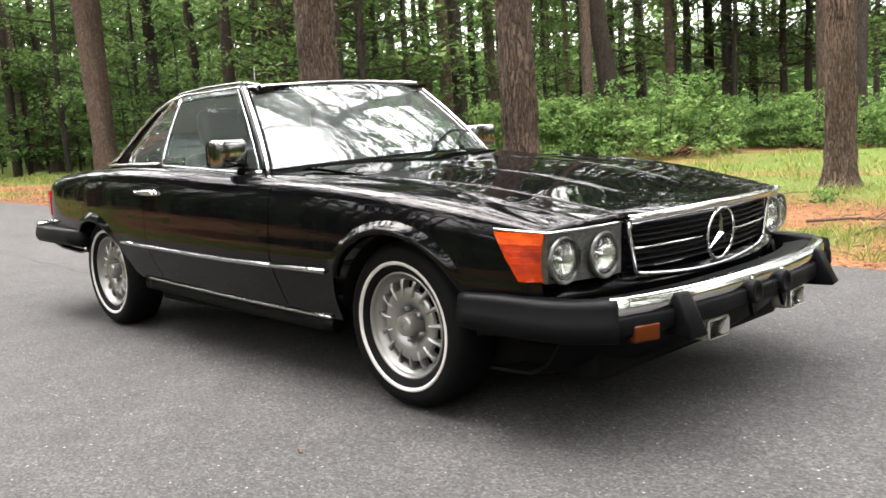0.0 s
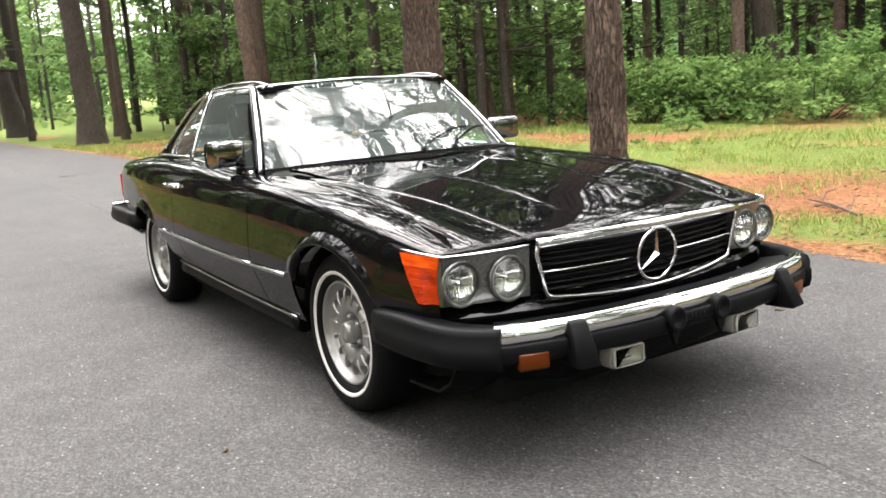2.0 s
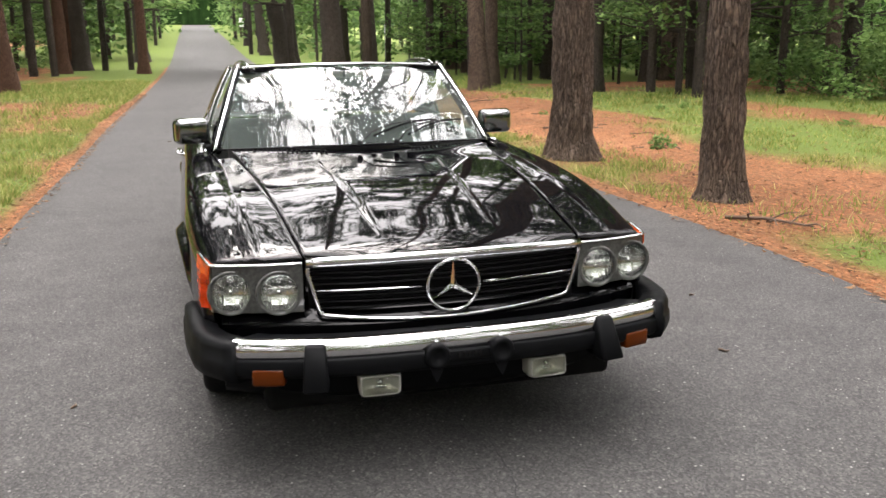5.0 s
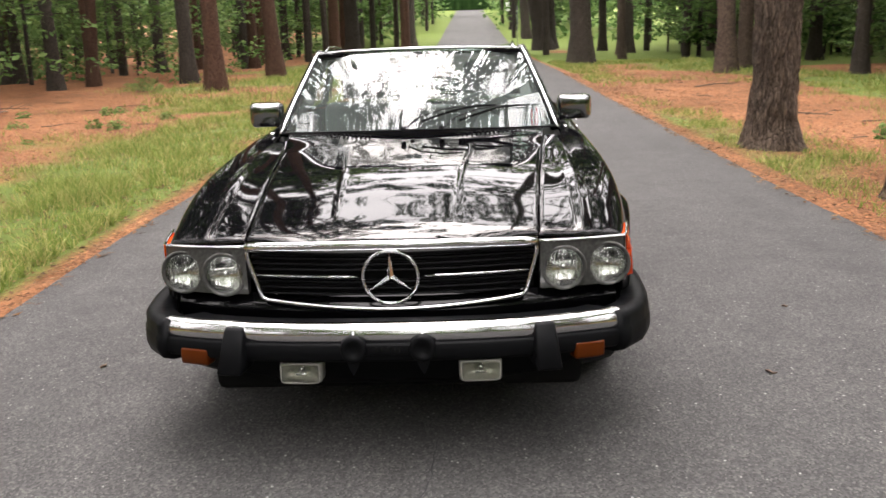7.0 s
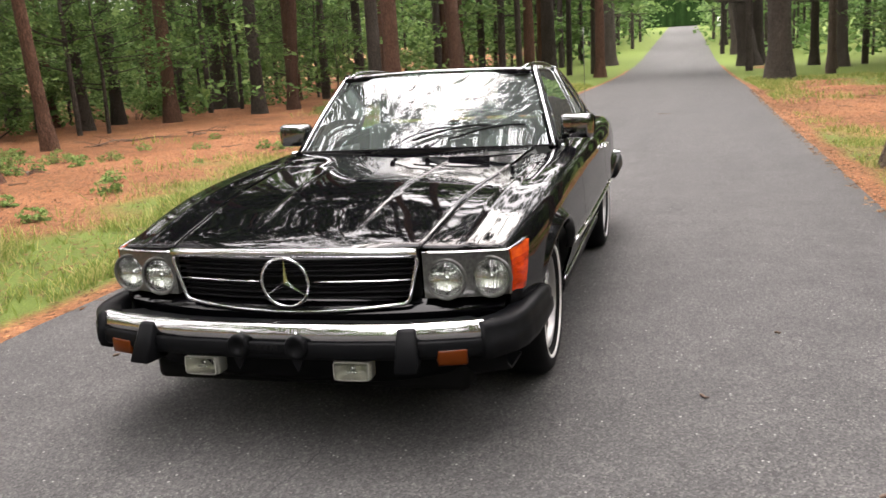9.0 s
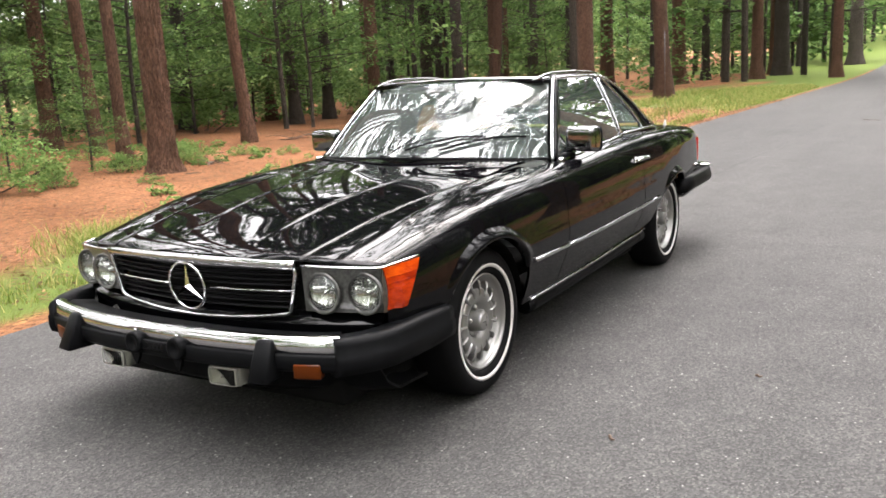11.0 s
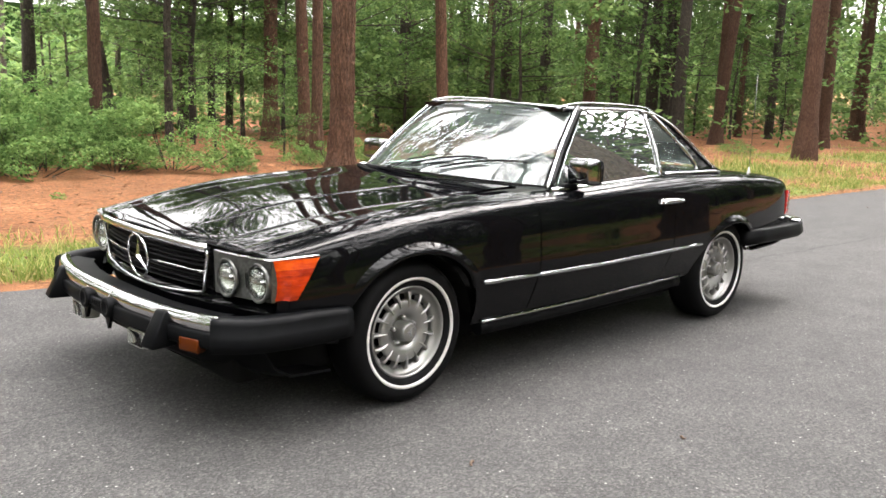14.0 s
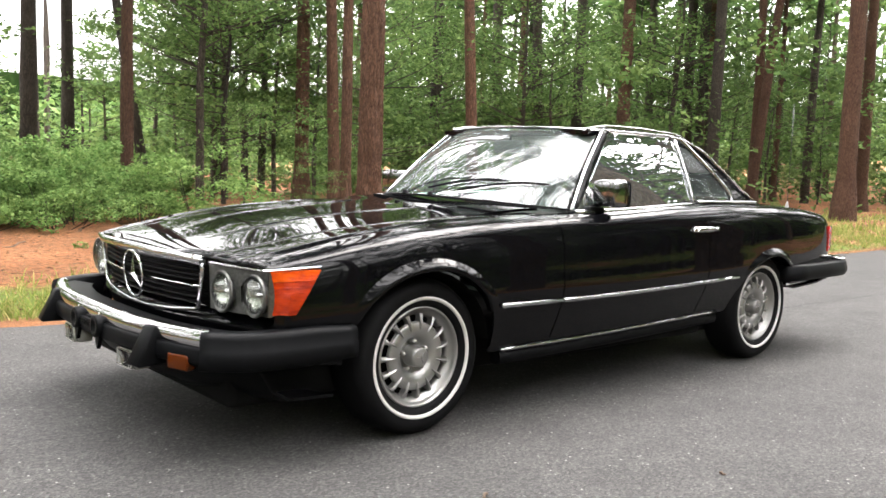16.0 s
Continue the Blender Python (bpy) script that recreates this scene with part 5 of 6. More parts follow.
for s in (1, -1):
    path = [screen_point(s, w) for w in lin(-0.02, 1.01, 12)]
    part("screen_pillar", sweep([p + Vector((-0.03, 0.004 * s, 0)) for p in path], round_section(0.05, 0.05, 10, 3)), PAINT, car)
    part("pillar_trim", sweep([p + Vector((0.0, 0.012 * s, 0)) for p in path], round_section(0.02, 0.018, 8)), CHROME, car, "chrome pillar trim")
    part("pillar_side_trim", sweep([p + Vector((-0.062, 0.014 * s, -0.004)) for p in path], round_section(0.012, 0.014, 8)), CHROME, car, "chrome pillar trim")


# hardtop ---------------------------------------------------------------------
def roof_point(x, u):
    """u from -1 to 1 across the roof."""
    k = (x + 0.5) / 0.6
    half = np.interp(x, [-1.30, -1.0, -0.75, -0.4, 0.0], [0.60, 0.575, 0.56, 0.55, 0.53])
    crown = np.interp(x, [-1.30, -1.12, -0.95, -0.75, -0.5, -0.2, 0.02], [1.03, 1.135, 1.192, 1.226, 1.235, 1.230, 1.214])
    lip = 0.014 * math.exp(-((abs(u) - 0.93) / 0.10) ** 2) * (1.0 if x > -0.9 else max(0.0, 1 - (-0.9 - x) / 0.2)) * min(1.0, max(0.0, (0.02 - x) / 0.16))
    fall = 0.034 * max(0.0, (abs(u) - 0.93) / 0.07) ** 1.5 * min(1.0, max(0.0, (-0.02 - x) / 0.14))
    return Vector((x, half * u, crown - 0.004 * u * u + lip - fall))


ROOF_X = lin(-1.27, 0.0, 32)
hardtop = slab("hardtop_roof", [[roof_point(x, u) for u in lin(-1, 1, 45)] for x in ROOF_X], PAINT, 0.02, label="black hardtop with raised edges")
slab("headliner", [[roof_point(x, u) + Vector((0, 0, -0.03)) for u in lin(-0.96, 0.96, 15)] for x in lin(-1.2, -0.06, 14)], HEADLINER, 0.004)


def side_glass_point(x, z, s):
    """The side windows lean in towards the roof."""
    f = (z - 0.86) / 0.36
    return Vector((x, s * (0.722 - 0.165 * f + 0.012 * math.sin(math.pi * min(1, max(0, f)))), z))


def sill_z(x):
    return 0.862 - 0.052 * x if x > -0.9 else 0.909 + 0.0 * x


def tail_line(u):
    """The chrome edge from the roof down the rear pillar: u 0 at the roof, 1 at the deck."""
    xs = np.interp(u, [0, .15, .35, .6, .85, 1], [-0.66, -0.80, -0.935, -1.085, -1.215, -1.315])
    zs = np.interp(u, [0, .15, .35, .6, .85, 1], [1.222, 1.205, 1.155, 1.055, 0.965, 0.915])
    return xs, zs


for s in (1, -1):
    quad = lambda a, b, c, d, n=10: [[side_glass_point(*(np.array(a) * (1 - i) * (1 - j) + np.array(b) * i * (1 - j) + np.array(c) * i * j + np.array(d) * (1 - i) * j), s) for i in lin(0, 1, n)] for j in lin(0, 1, n)]
    A0, A1, B0, B1 = (0.285, sill_z(0.28)), (-0.115, 1.209), (-0.700, sill_z(-0.70)), (-0.703, 1.218)
    g = single("side_window", quad(B0, A0, A1, B1), SIDE_GLASS, label="tinted side window")
    g.visible_shadow = False
    q = [[side_glass_point(B0[0] + (B1[0] - B0[0]) * j - 0.02 - i * np.interp(j, [0, .15, .4, .7, 1], [0.36, 0.37, 0.275, 0.15, 0.030]), B0[1] + (B1[1] - B0[1]) * j, s) for i in lin(0, 1, 8)] for j in lin(0.03, 0.97, 10)]
    g = single("quarter_window", q, SIDE_GLASS, label="triangular rear quarter window")
    g.visible_shadow = False
    # chrome round the windows
    part("belt_trim", sweep([side_glass_point(x, sill_z(x) - 0.004, s) + Vector((0, 0.012 * s, 0)) for x in lin(0.31, -0.70, 14)], round_section(0.016, 0.022, 8, 3)), CHROME, car, "chrome belt trim")
    part("centre_pillar_trim", sweep([side_glass_point(B0[0] + (B1[0] - B0[0]) * j, B0[1] + (B1[1] - B0[1]) * j, s) + Vector((0, 0.006 * s, 0)) for j in lin(0, 1, 10)], round_section(0.026, 0.016, 8, 3), up=(0, s, 0)), CHROME, car, "chrome window pillar trim")
    part("roof_gutter", sweep([side_glass_point(x, np.interp(x, [-0.703, -0.115], [1.218, 1.210]) + 0.006, s) + Vector((0, 0.004 * s, 0.004)) for x in lin(-0.10, -0.71, 12)], round_section(0.014, 0.012, 8)), CHROME, car, "thin chrome gutter")
    outer = [side_glass_point(*tail_line(u), s) + Vector((0, 0.012 * s, 0)) for u in lin(0, 1, 22)]
    part("rear_pillar_trim", sweep(outer, round_section(0.016, 0.014, 8), up=(0, s, 0)), CHROME, car, "chrome rear pillar trim")
    edge = [side_glass_point(B0[0] - 0.02 + (B1[0] - B0[0]) * j - np.interp(j, [0, .15, .4, .7, 1], [0.36, 0.37, 0.275, 0.15, 0.030]), B0[1] + (B1[1] - B0[1]) * j, s) + Vector((0, 0.008 * s, 0)) for j in lin(0.0, 1, 16)]
    part("quarter_window_trim", sweep(edge, round_section(0.020, 0.012, 8, 3), up=(0, s, 0)), CHROME, car, "chrome quarter window trim")
    part("hardtop_base_trim", sweep([side_glass_point(x, 0.908, s) + Vector((0, 0.016 * s, -0.004)) for x in lin(-0.72, -1.33, 10)], round_section(0.022, 0.02, 8, 3)), CHROME, car, "chrome hardtop base trim")
    # black rear pillar between the quarter window and the tail line
    strip = []
    for j in lin(0, 1, 14):
        xo, zo = tail_line(1 - j)
        jj = (zo - B0[1]) / (B1[1] - B0[1])
        xi = B0[0] - 0.02 + (B1[0] - B0[0]) * jj - np.interp(jj, [0, .15, .4, .7, 1], [0.36, 0.37, 0.275, 0.15, 0.030])
        strip.append([side_glass_point(xi + (xo - xi) * i, zo, s) + Vector((0, 0.002 * s, 0)) for i in lin(0, 1, 4)])
    slab("rear_pillar", strip, PAINT, 0.012)
    # raised chrome strip along the roof's edge
    rail = [roof_point(x, 0.93 * s) + Vector((0, 0, 0.004 + 0.004 * min(1, -x / 0.2))) for x in lin(-0.03, -0.80, 18)]
    rail = rail + [side_glass_point(*tail_line(u), s) + Vector((0, -0.02 * s, 0.014)) for u in lin(0.22, 1.0, 12)]
    part("roof_edge_trim", sweep(rail, round_section(0.012, 0.011, 8)), CHROME, car, "chrome roof edge trim")

back = single("rear_screen", [[Vector((-1.02 - 0.36 * w - 0.03 * (1 - u * u), (0.53 + 0.08 * w) * u, 1.175 - 0.255 * w)) for u in lin(-1, 1, 15)] for w in lin(0, 1, 8)], GLASS, label="rear screen of the hardtop")
back.visible_shadow = False


# wheels ------------------------------------------------------------------------
def build_wheel():
    """One wheel, its face towards +y, its centre at the origin."""
    w = empty("wheel")
    tread = [(0.188, 0.070), (0.194, 0.082), (0.205, 0.090), (0.222, 0.098), (0.254, 0.104), (0.273, 0.098), (0.287, 0.082), (0.297, 0.058), (0.300, 0.0), (0.299, -0.058), (0.290, -0.080), (0.262, -0.10), (0.20, -0.09)]
    tyre = part("tyre", lathe_bm(tread, 72), TYRE, w, "black tyre")
    part("whitewall_ring", lathe_bm([(0.2180, 0.0955), (0.2190, 0.0990), (0.2250, 0.1015), (0.2310, 0.1025), (0.2325, 0.0995)], 72), WHITEWALL, tyre, "narrow white sidewall ring")
    rim = part("rim", lathe_bm([(0.190, 0.066), (0.193, 0.078), (0.190, 0.084), (0.185, 0.083), (0.181, 0.070), (0.176, 0.058), (0.166, 0.052), (0.160, 0.048), (0.155, 0.035), (0.154, -0.06)], 72), ALLOY, w, "silver alloy rim")
    part("rim_dish", lathe_bm([(0.132, 0.046), (0.131, 0.056), (0.126, 0.0605), (0.104, 0.0625), (0.080, 0.056), (0.064, 0.040), (0.058, 0.030), (0.052, 0.028), (0.0, 0.028)], 60), ALLOY, w, "satin silver wheel face")
    # near-black disc that stands for the shade behind the rim's slots
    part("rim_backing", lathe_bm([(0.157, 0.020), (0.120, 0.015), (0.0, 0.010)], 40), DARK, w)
    for k in range(15):
        t = 2 * math.pi * k / 15
        bm = bmesh.new()
        prof = [(0.100, 0.0600, 0.0034), (0.112, 0.0650, 0.0042), (0.130, 0.0655, 0.0050), (0.150, 0.062, 0.0066), (0.163, 0.057, 0.0110)]
        rows = []
        for r, a, h in prof:
            rows.append([bm.verts.new((r, a, -h)), bm.verts.new((r, a + 0.004, 0)), bm.verts.new((r, a, h)), bm.verts.new((r, a - 0.03, h)), bm.verts.new((r, a - 0.03, -h))])
        for p, q in zip(rows, rows[1:]):
            for i in range(5):
                bm.faces.new((p[i], p[(i + 1) % 5], q[(i + 1) % 5], q[i]))
        bm.faces.new(rows[0])
        bmesh.ops.recalc_face_normals(bm, faces=bm.faces[:])
        bmesh.ops.rotate(bm, verts=bm.verts[:], cent=(0, 0, 0), matrix=Matrix.Rotation(t, 3, "Y"))
        part("spoke", bm, ALLOY, w)
    for k in range(5):
        t = 2 * math.pi * (k + 0.5) / 5
        bm = lathe_bm([(0.0, 0.060), (0.009, 0.058), (0.011, 0.050), (0.011, 0.026)], 8)
        bmesh.ops.translate(bm, verts=bm.verts[:], vec=(0.056 * math.cos(t), 0, 0.056 * math.sin(t)))
        part("wheel_bolt", bm, ALLOY, w)
    cap = part("hub_cap", lathe_bm([(0.0, 0.089), (0.032, 0.089), (0.0365, 0.086), (0.040, 0.070), (0.044, 0.030)], 36), ALLOY, w, "silver hub cap")
    for k in range(3):
        bm = box_bm((0.022, 0.002, 0.003), (0.011, 0.0905, 0))
        bmesh.ops.rotate(bm, verts=bm.verts[:], cent=(0, 0, 0), matrix=Matrix.Rotation(radians(90 + 120 * k), 3, "Y"))
        part("emblem_bar", bm, CHROME, cap)
    return w


for ax, arch_x, arch_z in ARCH:
    for s in (1, -1):
        w = build_wheel() if (ax, s) == (AXLE_F, 1) else copy_thing(first_wheel, pose(0, 0, 0))
        if (ax, s) == (AXLE_F, 1):
            first_wheel = w
        w.parent = car
        w.matrix_basis = pose(ax, 0.712 * s, HUB_Z, 0, 23 if s > 0 else 40, 0 if s > 0 else 180) @ Matrix.Scale(1.018, 4)
        # wheel well, its shade put into the near-black colour
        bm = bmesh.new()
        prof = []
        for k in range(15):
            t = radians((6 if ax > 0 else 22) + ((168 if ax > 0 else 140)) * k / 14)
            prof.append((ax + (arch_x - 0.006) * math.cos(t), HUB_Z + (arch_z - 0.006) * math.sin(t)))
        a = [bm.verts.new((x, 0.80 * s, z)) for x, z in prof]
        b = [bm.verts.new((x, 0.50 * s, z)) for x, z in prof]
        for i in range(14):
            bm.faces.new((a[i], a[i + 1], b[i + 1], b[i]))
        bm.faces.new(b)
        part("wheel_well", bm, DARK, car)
        # flared lip of the arch
        rows = []
        for k in range(41):
            t = radians(30 + 122 * k / 40) if ax > 0 else radians(40 + 105 * k / 40)
            fade = math.sin(math.pi * k / 40) ** 1.0
            row = []
            for dr, dy in ((-0.002, -0.030), (-0.003, 0.016), (0.003, 0.027), (0.010, 0.029), (0.020, 0.023), (0.034, 0.010), (0.050, -0.005)):
                x, z = ax + (arch_x + dr) * math.cos(t), HUB_Z + (arch_z + dr) * math.sin(t)
                old = to_draft(x)
                y = skin(old, at_height(old, max(z, 0.36) / lift(old)))[1]
                row.append((x, s * (y + (dy if dy < -0.01 else dy * fade)), z))
            rows.append(row)
        bm = bmesh.new()
        vs = [[bm.verts.new(p) for p in r_] for r_ in rows]
        for p, q in zip(vs, vs[1:]):
            for i in range(6):
                bm.faces.new((p[i], p[i + 1], q[i + 1], q[i]) if s > 0 else (q[i], q[i + 1], p[i + 1], p[i]))
        bmesh.ops.recalc_face_normals(bm, faces=bm.faces[:])
        smooth_bm(bm)
        part("arch_lip", bm, PAINT, car)

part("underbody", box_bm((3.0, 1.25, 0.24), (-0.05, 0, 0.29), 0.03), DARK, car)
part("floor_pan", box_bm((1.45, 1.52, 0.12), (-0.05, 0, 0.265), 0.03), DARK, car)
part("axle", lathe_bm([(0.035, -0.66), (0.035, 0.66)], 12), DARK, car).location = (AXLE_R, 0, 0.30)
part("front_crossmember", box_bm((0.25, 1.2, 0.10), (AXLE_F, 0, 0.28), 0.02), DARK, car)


# front end -------------------------------------------------------------------
def front_x(y, z=0.56):
    """The plan of the nose, leaning forward a little at the top."""
    return 1.948 - 0.26 * y * y + 0.10 * (z - 0.56)


def grille_outline(n=9):
    """Right half from top centre to bottom centre, then mirrored."""
    top = [(y, 0.652 - 0.012 * (y / 0.46) ** 2) for y in lin(0, 0.445, n)]
    corner = [(0.463, 0.634), (0.468, 0.618)]
    side = [(0.468 - 0.036 * t, 0.618 - 0.128 * t) for t in lin(0.15, 1, 6)]
    low = [(0.424, 0.481), (0.41, 0.476)] + [(y, 0.452 + 0.024 * (y / 0.41) ** 2) for y in lin(0.36, 0, n)]
    half = top + corner + side + low
    return half + [(-y, z) for y, z in half[::-1][1:-1]]


# the near-black sheet stands for the shade behind the slats
grille = part("grille", single("g", [[(front_x(y, z) - 0.055, y, z) for y in lin(-0.46, 0.46, 15)] for z in (0.44, 0.55, 0.66)], DARK).data, DARK, car, "black slatted grille")
bpy.data.objects.remove(bpy.data.objects["g"])
ring = grille_outline()
part("grille_surround", sweep([(front_x(y, z), y, z) for y, z in ring], round_section(0.014, 0.014, 8, 3), closed=True, up=(1, 0, 0)), CHROME, grille, "chrome grille surround")
part("grille_top_bar", sweep([(front_x(y, 0.655) - 0.002, y, 0.655 - 0.010 * (y / 0.46) ** 2) for y in lin(-0.468, 0.468, 21)], round_section(0.030, 0.030, 12, 2.6)), CHROME, grille, "broad chrome top bar of the grille")
for k, z in enumerate((0.628, 0.610, 0.592, 0.574, 0.536, 0.516, 0.496)):
    h = np.interp(z, [0.47, 0.62], [0.425, 0.46])
    part("grille_slat", sweep([(front_x(y, z) - 0.024, y, z) for y in lin(-h, h, 13)], round_section(0.024, 0.009, 8, 2)), SLAT, grille)
for s in (1, -1):
    part("grille_centre_bar", sweep([(front_x(y, 0.556) - 0.006, y, 0.556) for y in lin(0.106 * s, 0.438 * s, 8)], round_section(0.014, 0.008, 8, 3)), CHROME, grille, "chrome centre bar")
emblem = part("round_emblem", sweep([(front_x(0, 0.545) + 0.008 + 0.10 * 0.088 * math.sin(t), 0.088 * math.cos(t), 0.556 + 0.084 * math.sin(t)) for t in lin(0, 2 * math.pi * 47 / 48, 48)], round_section(0.012, 0.012, 8), closed=True, up=(1, 0, 0)), CHROME, grille, "round chrome emblem with three bars")
for k in range(3):
    t = radians(90 + 120 * k)
    d, n = Vector((0, math.cos(t), math.sin(t))), Vector((0, -math.sin(t), math.cos(t)))
    c = Vector((front_x(0, 0.545) + 0.008, 0, 0.556))
    bm = bmesh.new()
    tip, base, up_ = bm.verts.new(c + d * 0.085), [bm.verts.new(c + n * 0.0105 + d * 0.004), bm.verts.new(c - n * 0.0105 + d * 0.004)], bm.verts.new(c + Vector((0.012, 0, 0)))
    under = bm.verts.new(c - Vector((0.006, 0, 0)))
    for f in ((tip, base[0], up_), (tip, up_, base[1]), (tip, base[1], under), (tip, under, base[0])):
        bm.faces.new(f)
    bmesh.ops.recalc_face_normals(bm, faces=bm.faces[:])
    part("emblem_bar", bm, CHROME, emblem)


def lamp_x(y):
    return 1.876 - 0.062 * ((y - 0.478) / 0.27) ** 1.5 if y > 0.478 else 1.876


def lens_front(u):
    """How far back the amber lens begins at the height u, round the outer lamp's ring."""
    return 0.05 + 0.17 * max(0.0, 1 - ((u - 0.38) / 0.62) ** 2)


AMBER_PATH = [(1.812, 0.758), (1.802, 0.764), (1.785, 0.768), (1.757, 0.775), (1.724, 0.782), (1.69, 0.788), (1.655, 0.793)]
for s in (1, -1):
    ys = lin(0.480, 0.758, 11)
    unit = empty("headlight")
    unit.parent = car
    rows = []
    for z in lin(0.488, 0.637, 27):
        rows.append([(lamp_x(y) + 0.05 * (z - 0.57), s * y, z) for y in lin(0.480, 0.758, 43)])
    bezel = slab("bezel", rows, BEZEL, 0.03, parent=unit, label="grey moulded headlight surround")
    bm = bmesh.new()
    bm.from_mesh(bezel.data)
    bored = [f for f in bm.faces if min(math.hypot(abs(f.calc_center_median().y) - ly, f.calc_center_median().z - 0.552) for ly in (0.556, 0.705)) < 0.062]
    bmesh.ops.delete(bm, geom=bored, context="FACES")
    bm.to_mesh(bezel.data)
    bm.free()
    part("bezel_top_trim", sweep([(lamp_x(y) + 0.006, s * y, 0.642 - 0.006 * k / 10) for k, y in enumerate(ys)] + [(x, s * (y + 0.004), 0.637 + 0.001 * k) for k, (x, y) in enumerate(AMBER_PATH[1:])], round_section(0.010, 0.008, 6)), CHROME, unit, "thin chrome trim")
    for ly in (0.556, 0.705):
        lx = lamp_x(ly) + 0.004
        lamp = part("lamp", lathe_bm([(0.075, -0.004), (0.074, 0.003), (0.071, 0.005), (0.067, 0.004), (0.061, -0.001), (0.060, -0.03)], 36, "x"), BEZEL, unit, "grey headlight ring")
        lamp.location = (lx, s * ly, 0.552)
        part("reflector", lathe_bm([(0.061, -0.002), (0.053, -0.010), (0.040, -0.018), (0.026, -0.0245), (0.012, -0.028), (0.0, -0.0285)], 30, "x"), REFLECTOR, lamp, "silver reflector bowl")
        part("bulb_cover", lathe_bm([(0.0, -0.012), (0.008, -0.014), (0.009, -0.030)], 12, "x"), CHROME, lamp)
        lens = part("lens", lathe_bm([(0.061, 0.002), (0.053, 0.011), (0.036, 0.019), (0.016, 0.0225), (0.0, 0.023)], 30, "x"), LAMP_GLASS, lamp, "clear fluted lens")
        lens.visible_shadow = False
    # amber corner lens with horizontal ribs
    rows = []
    for j, z in enumerate(lin(0.496, 0.635, 9)):
        u = j / 8
        row = []
        for k, (x, y) in enumerate(AMBER_PATH):
            t = k / (len(AMBER_PATH) - 1)
            lim = 0.58 + 0.42 * u
            t2 = lens_front(u) + t * (lim - lens_front(u))
            i = min(5, int(t2 * 6))
            f = t2 * 6 - i
            px = AMBER_PATH[i][0] * (1 - f) + AMBER_PATH[i + 1][0] * f
            py = AMBER_PATH[i][1] * (1 - f) + AMBER_PATH[i + 1][1] * f
            if px < 1.77:
                py = max(py, skin(px, at_height(px, min(z, 0.60)))[1] if z < 0.60 else skin(px, at_height(px, z))[1])
            row.append((px, s * (py + 0.008), z))
        rows.append(row)
    flange = []
    for j, z in enumerate(lin(0.490, 0.636, 13)):
        row = []
        for t in lin(0.0, lens_front(j / 12) + 0.02, 5):
            i = min(5, int(t * 6))
            f = t * 6 - i
            px = AMBER_PATH[i][0] * (1 - f) + AMBER_PATH[i + 1][0] * f
            py = AMBER_PATH[i][1] * (1 - f) + AMBER_PATH[i + 1][1] * f
            row.append((px, s * (py + 0.005), z))
        flange.append(row)
    slab("bezel_flange", flange, BEZEL, 0.016, parent=unit)
    turn = slab("turn_signal", rows[:7], AMBER, 0.02, parent=unit, label="red-amber wrap-round turn signal lens")
    slab("turn_signal_top", [[Vector(p) + Vector((0.0015, 0.002 * s, 0.001 if j == 0 else 0)) for p in r_] for j, r_ in enumerate(rows[6:])], AMBER_TOP, 0.02, parent=turn, label="lighter amber upper strip")
    for j in (1, 2, 3, 4, 5):
        part("lens_rib", sweep([Vector(p) + Vector((0.001, 0.002 * s, 0)) for p in rows[j]], round_section(0.0016, 0.0016, 5)), AMBER, turn)

# panel below the grille and the gap to the bumper
slab("front_apron", [[(front_x(y, 0.45) - 0.01 + dx, y, z) for y in lin(-0.74, 0.74, 19)] for z, dx in ((0.485, -0.03), (0.462, 0.0), (0.445, 0.012), (0.40, 0.0), (0.33, -0.05))], PAINT, 0.01)
slab("front_valance", [[(2.02 - 0.36 * abs(y) ** 2.4 + dx, y, z) for y in lin(-0.74, 0.74, 23)] for z, dx in ((0.37, 0.0), (0.34, 0.0), (0.29, -0.03), (0.24, -0.06), (0.20, -0.12), (0.19, -0.3))], RUBBER, 0.01, label="black front valance")
for s in (1, -1):
    bm = box_bm((0.05, 0.100, 0.052), (0, 0, 0), 0.008)
    marker = part("marker_lamp", bm, AMBER_DIM, car, "amber marker lamp under the bumper")
    marker.matrix_basis = pose(2.044, 0.612 * s, 0.352, 0, 0, 18 * s)

BUMP = [(2.135, 0.0), (2.133, 0.15), (2.125, 0.30), (2.107, 0.45), (2.072, 0.60), (2.040, 0.70), (2.000, 0.765), (1.945, 0.812), (1.875, 0.842), (1.78, 0.858), (1.66, 0.866), (1.545, 0.870)]
BUMP = [(x - 0.03 * max(0.0, y - 0.4), y * 0.985) for x, y in BUMP]


def bump_at(y):
    return np.interp(y, [p[1] for p in BUMP], [p[0] for p in BUMP])


front_bumper = empty("front_bumper")
front_bumper.parent = car
# chrome upper band, black lower face
prof_chrome = [(-0.060, 0.448), (-0.035, 0.460), (-0.012, 0.456), (0.0, 0.442), (0.003, 0.420), (0.0, 0.404), (-0.03, 0.404)]


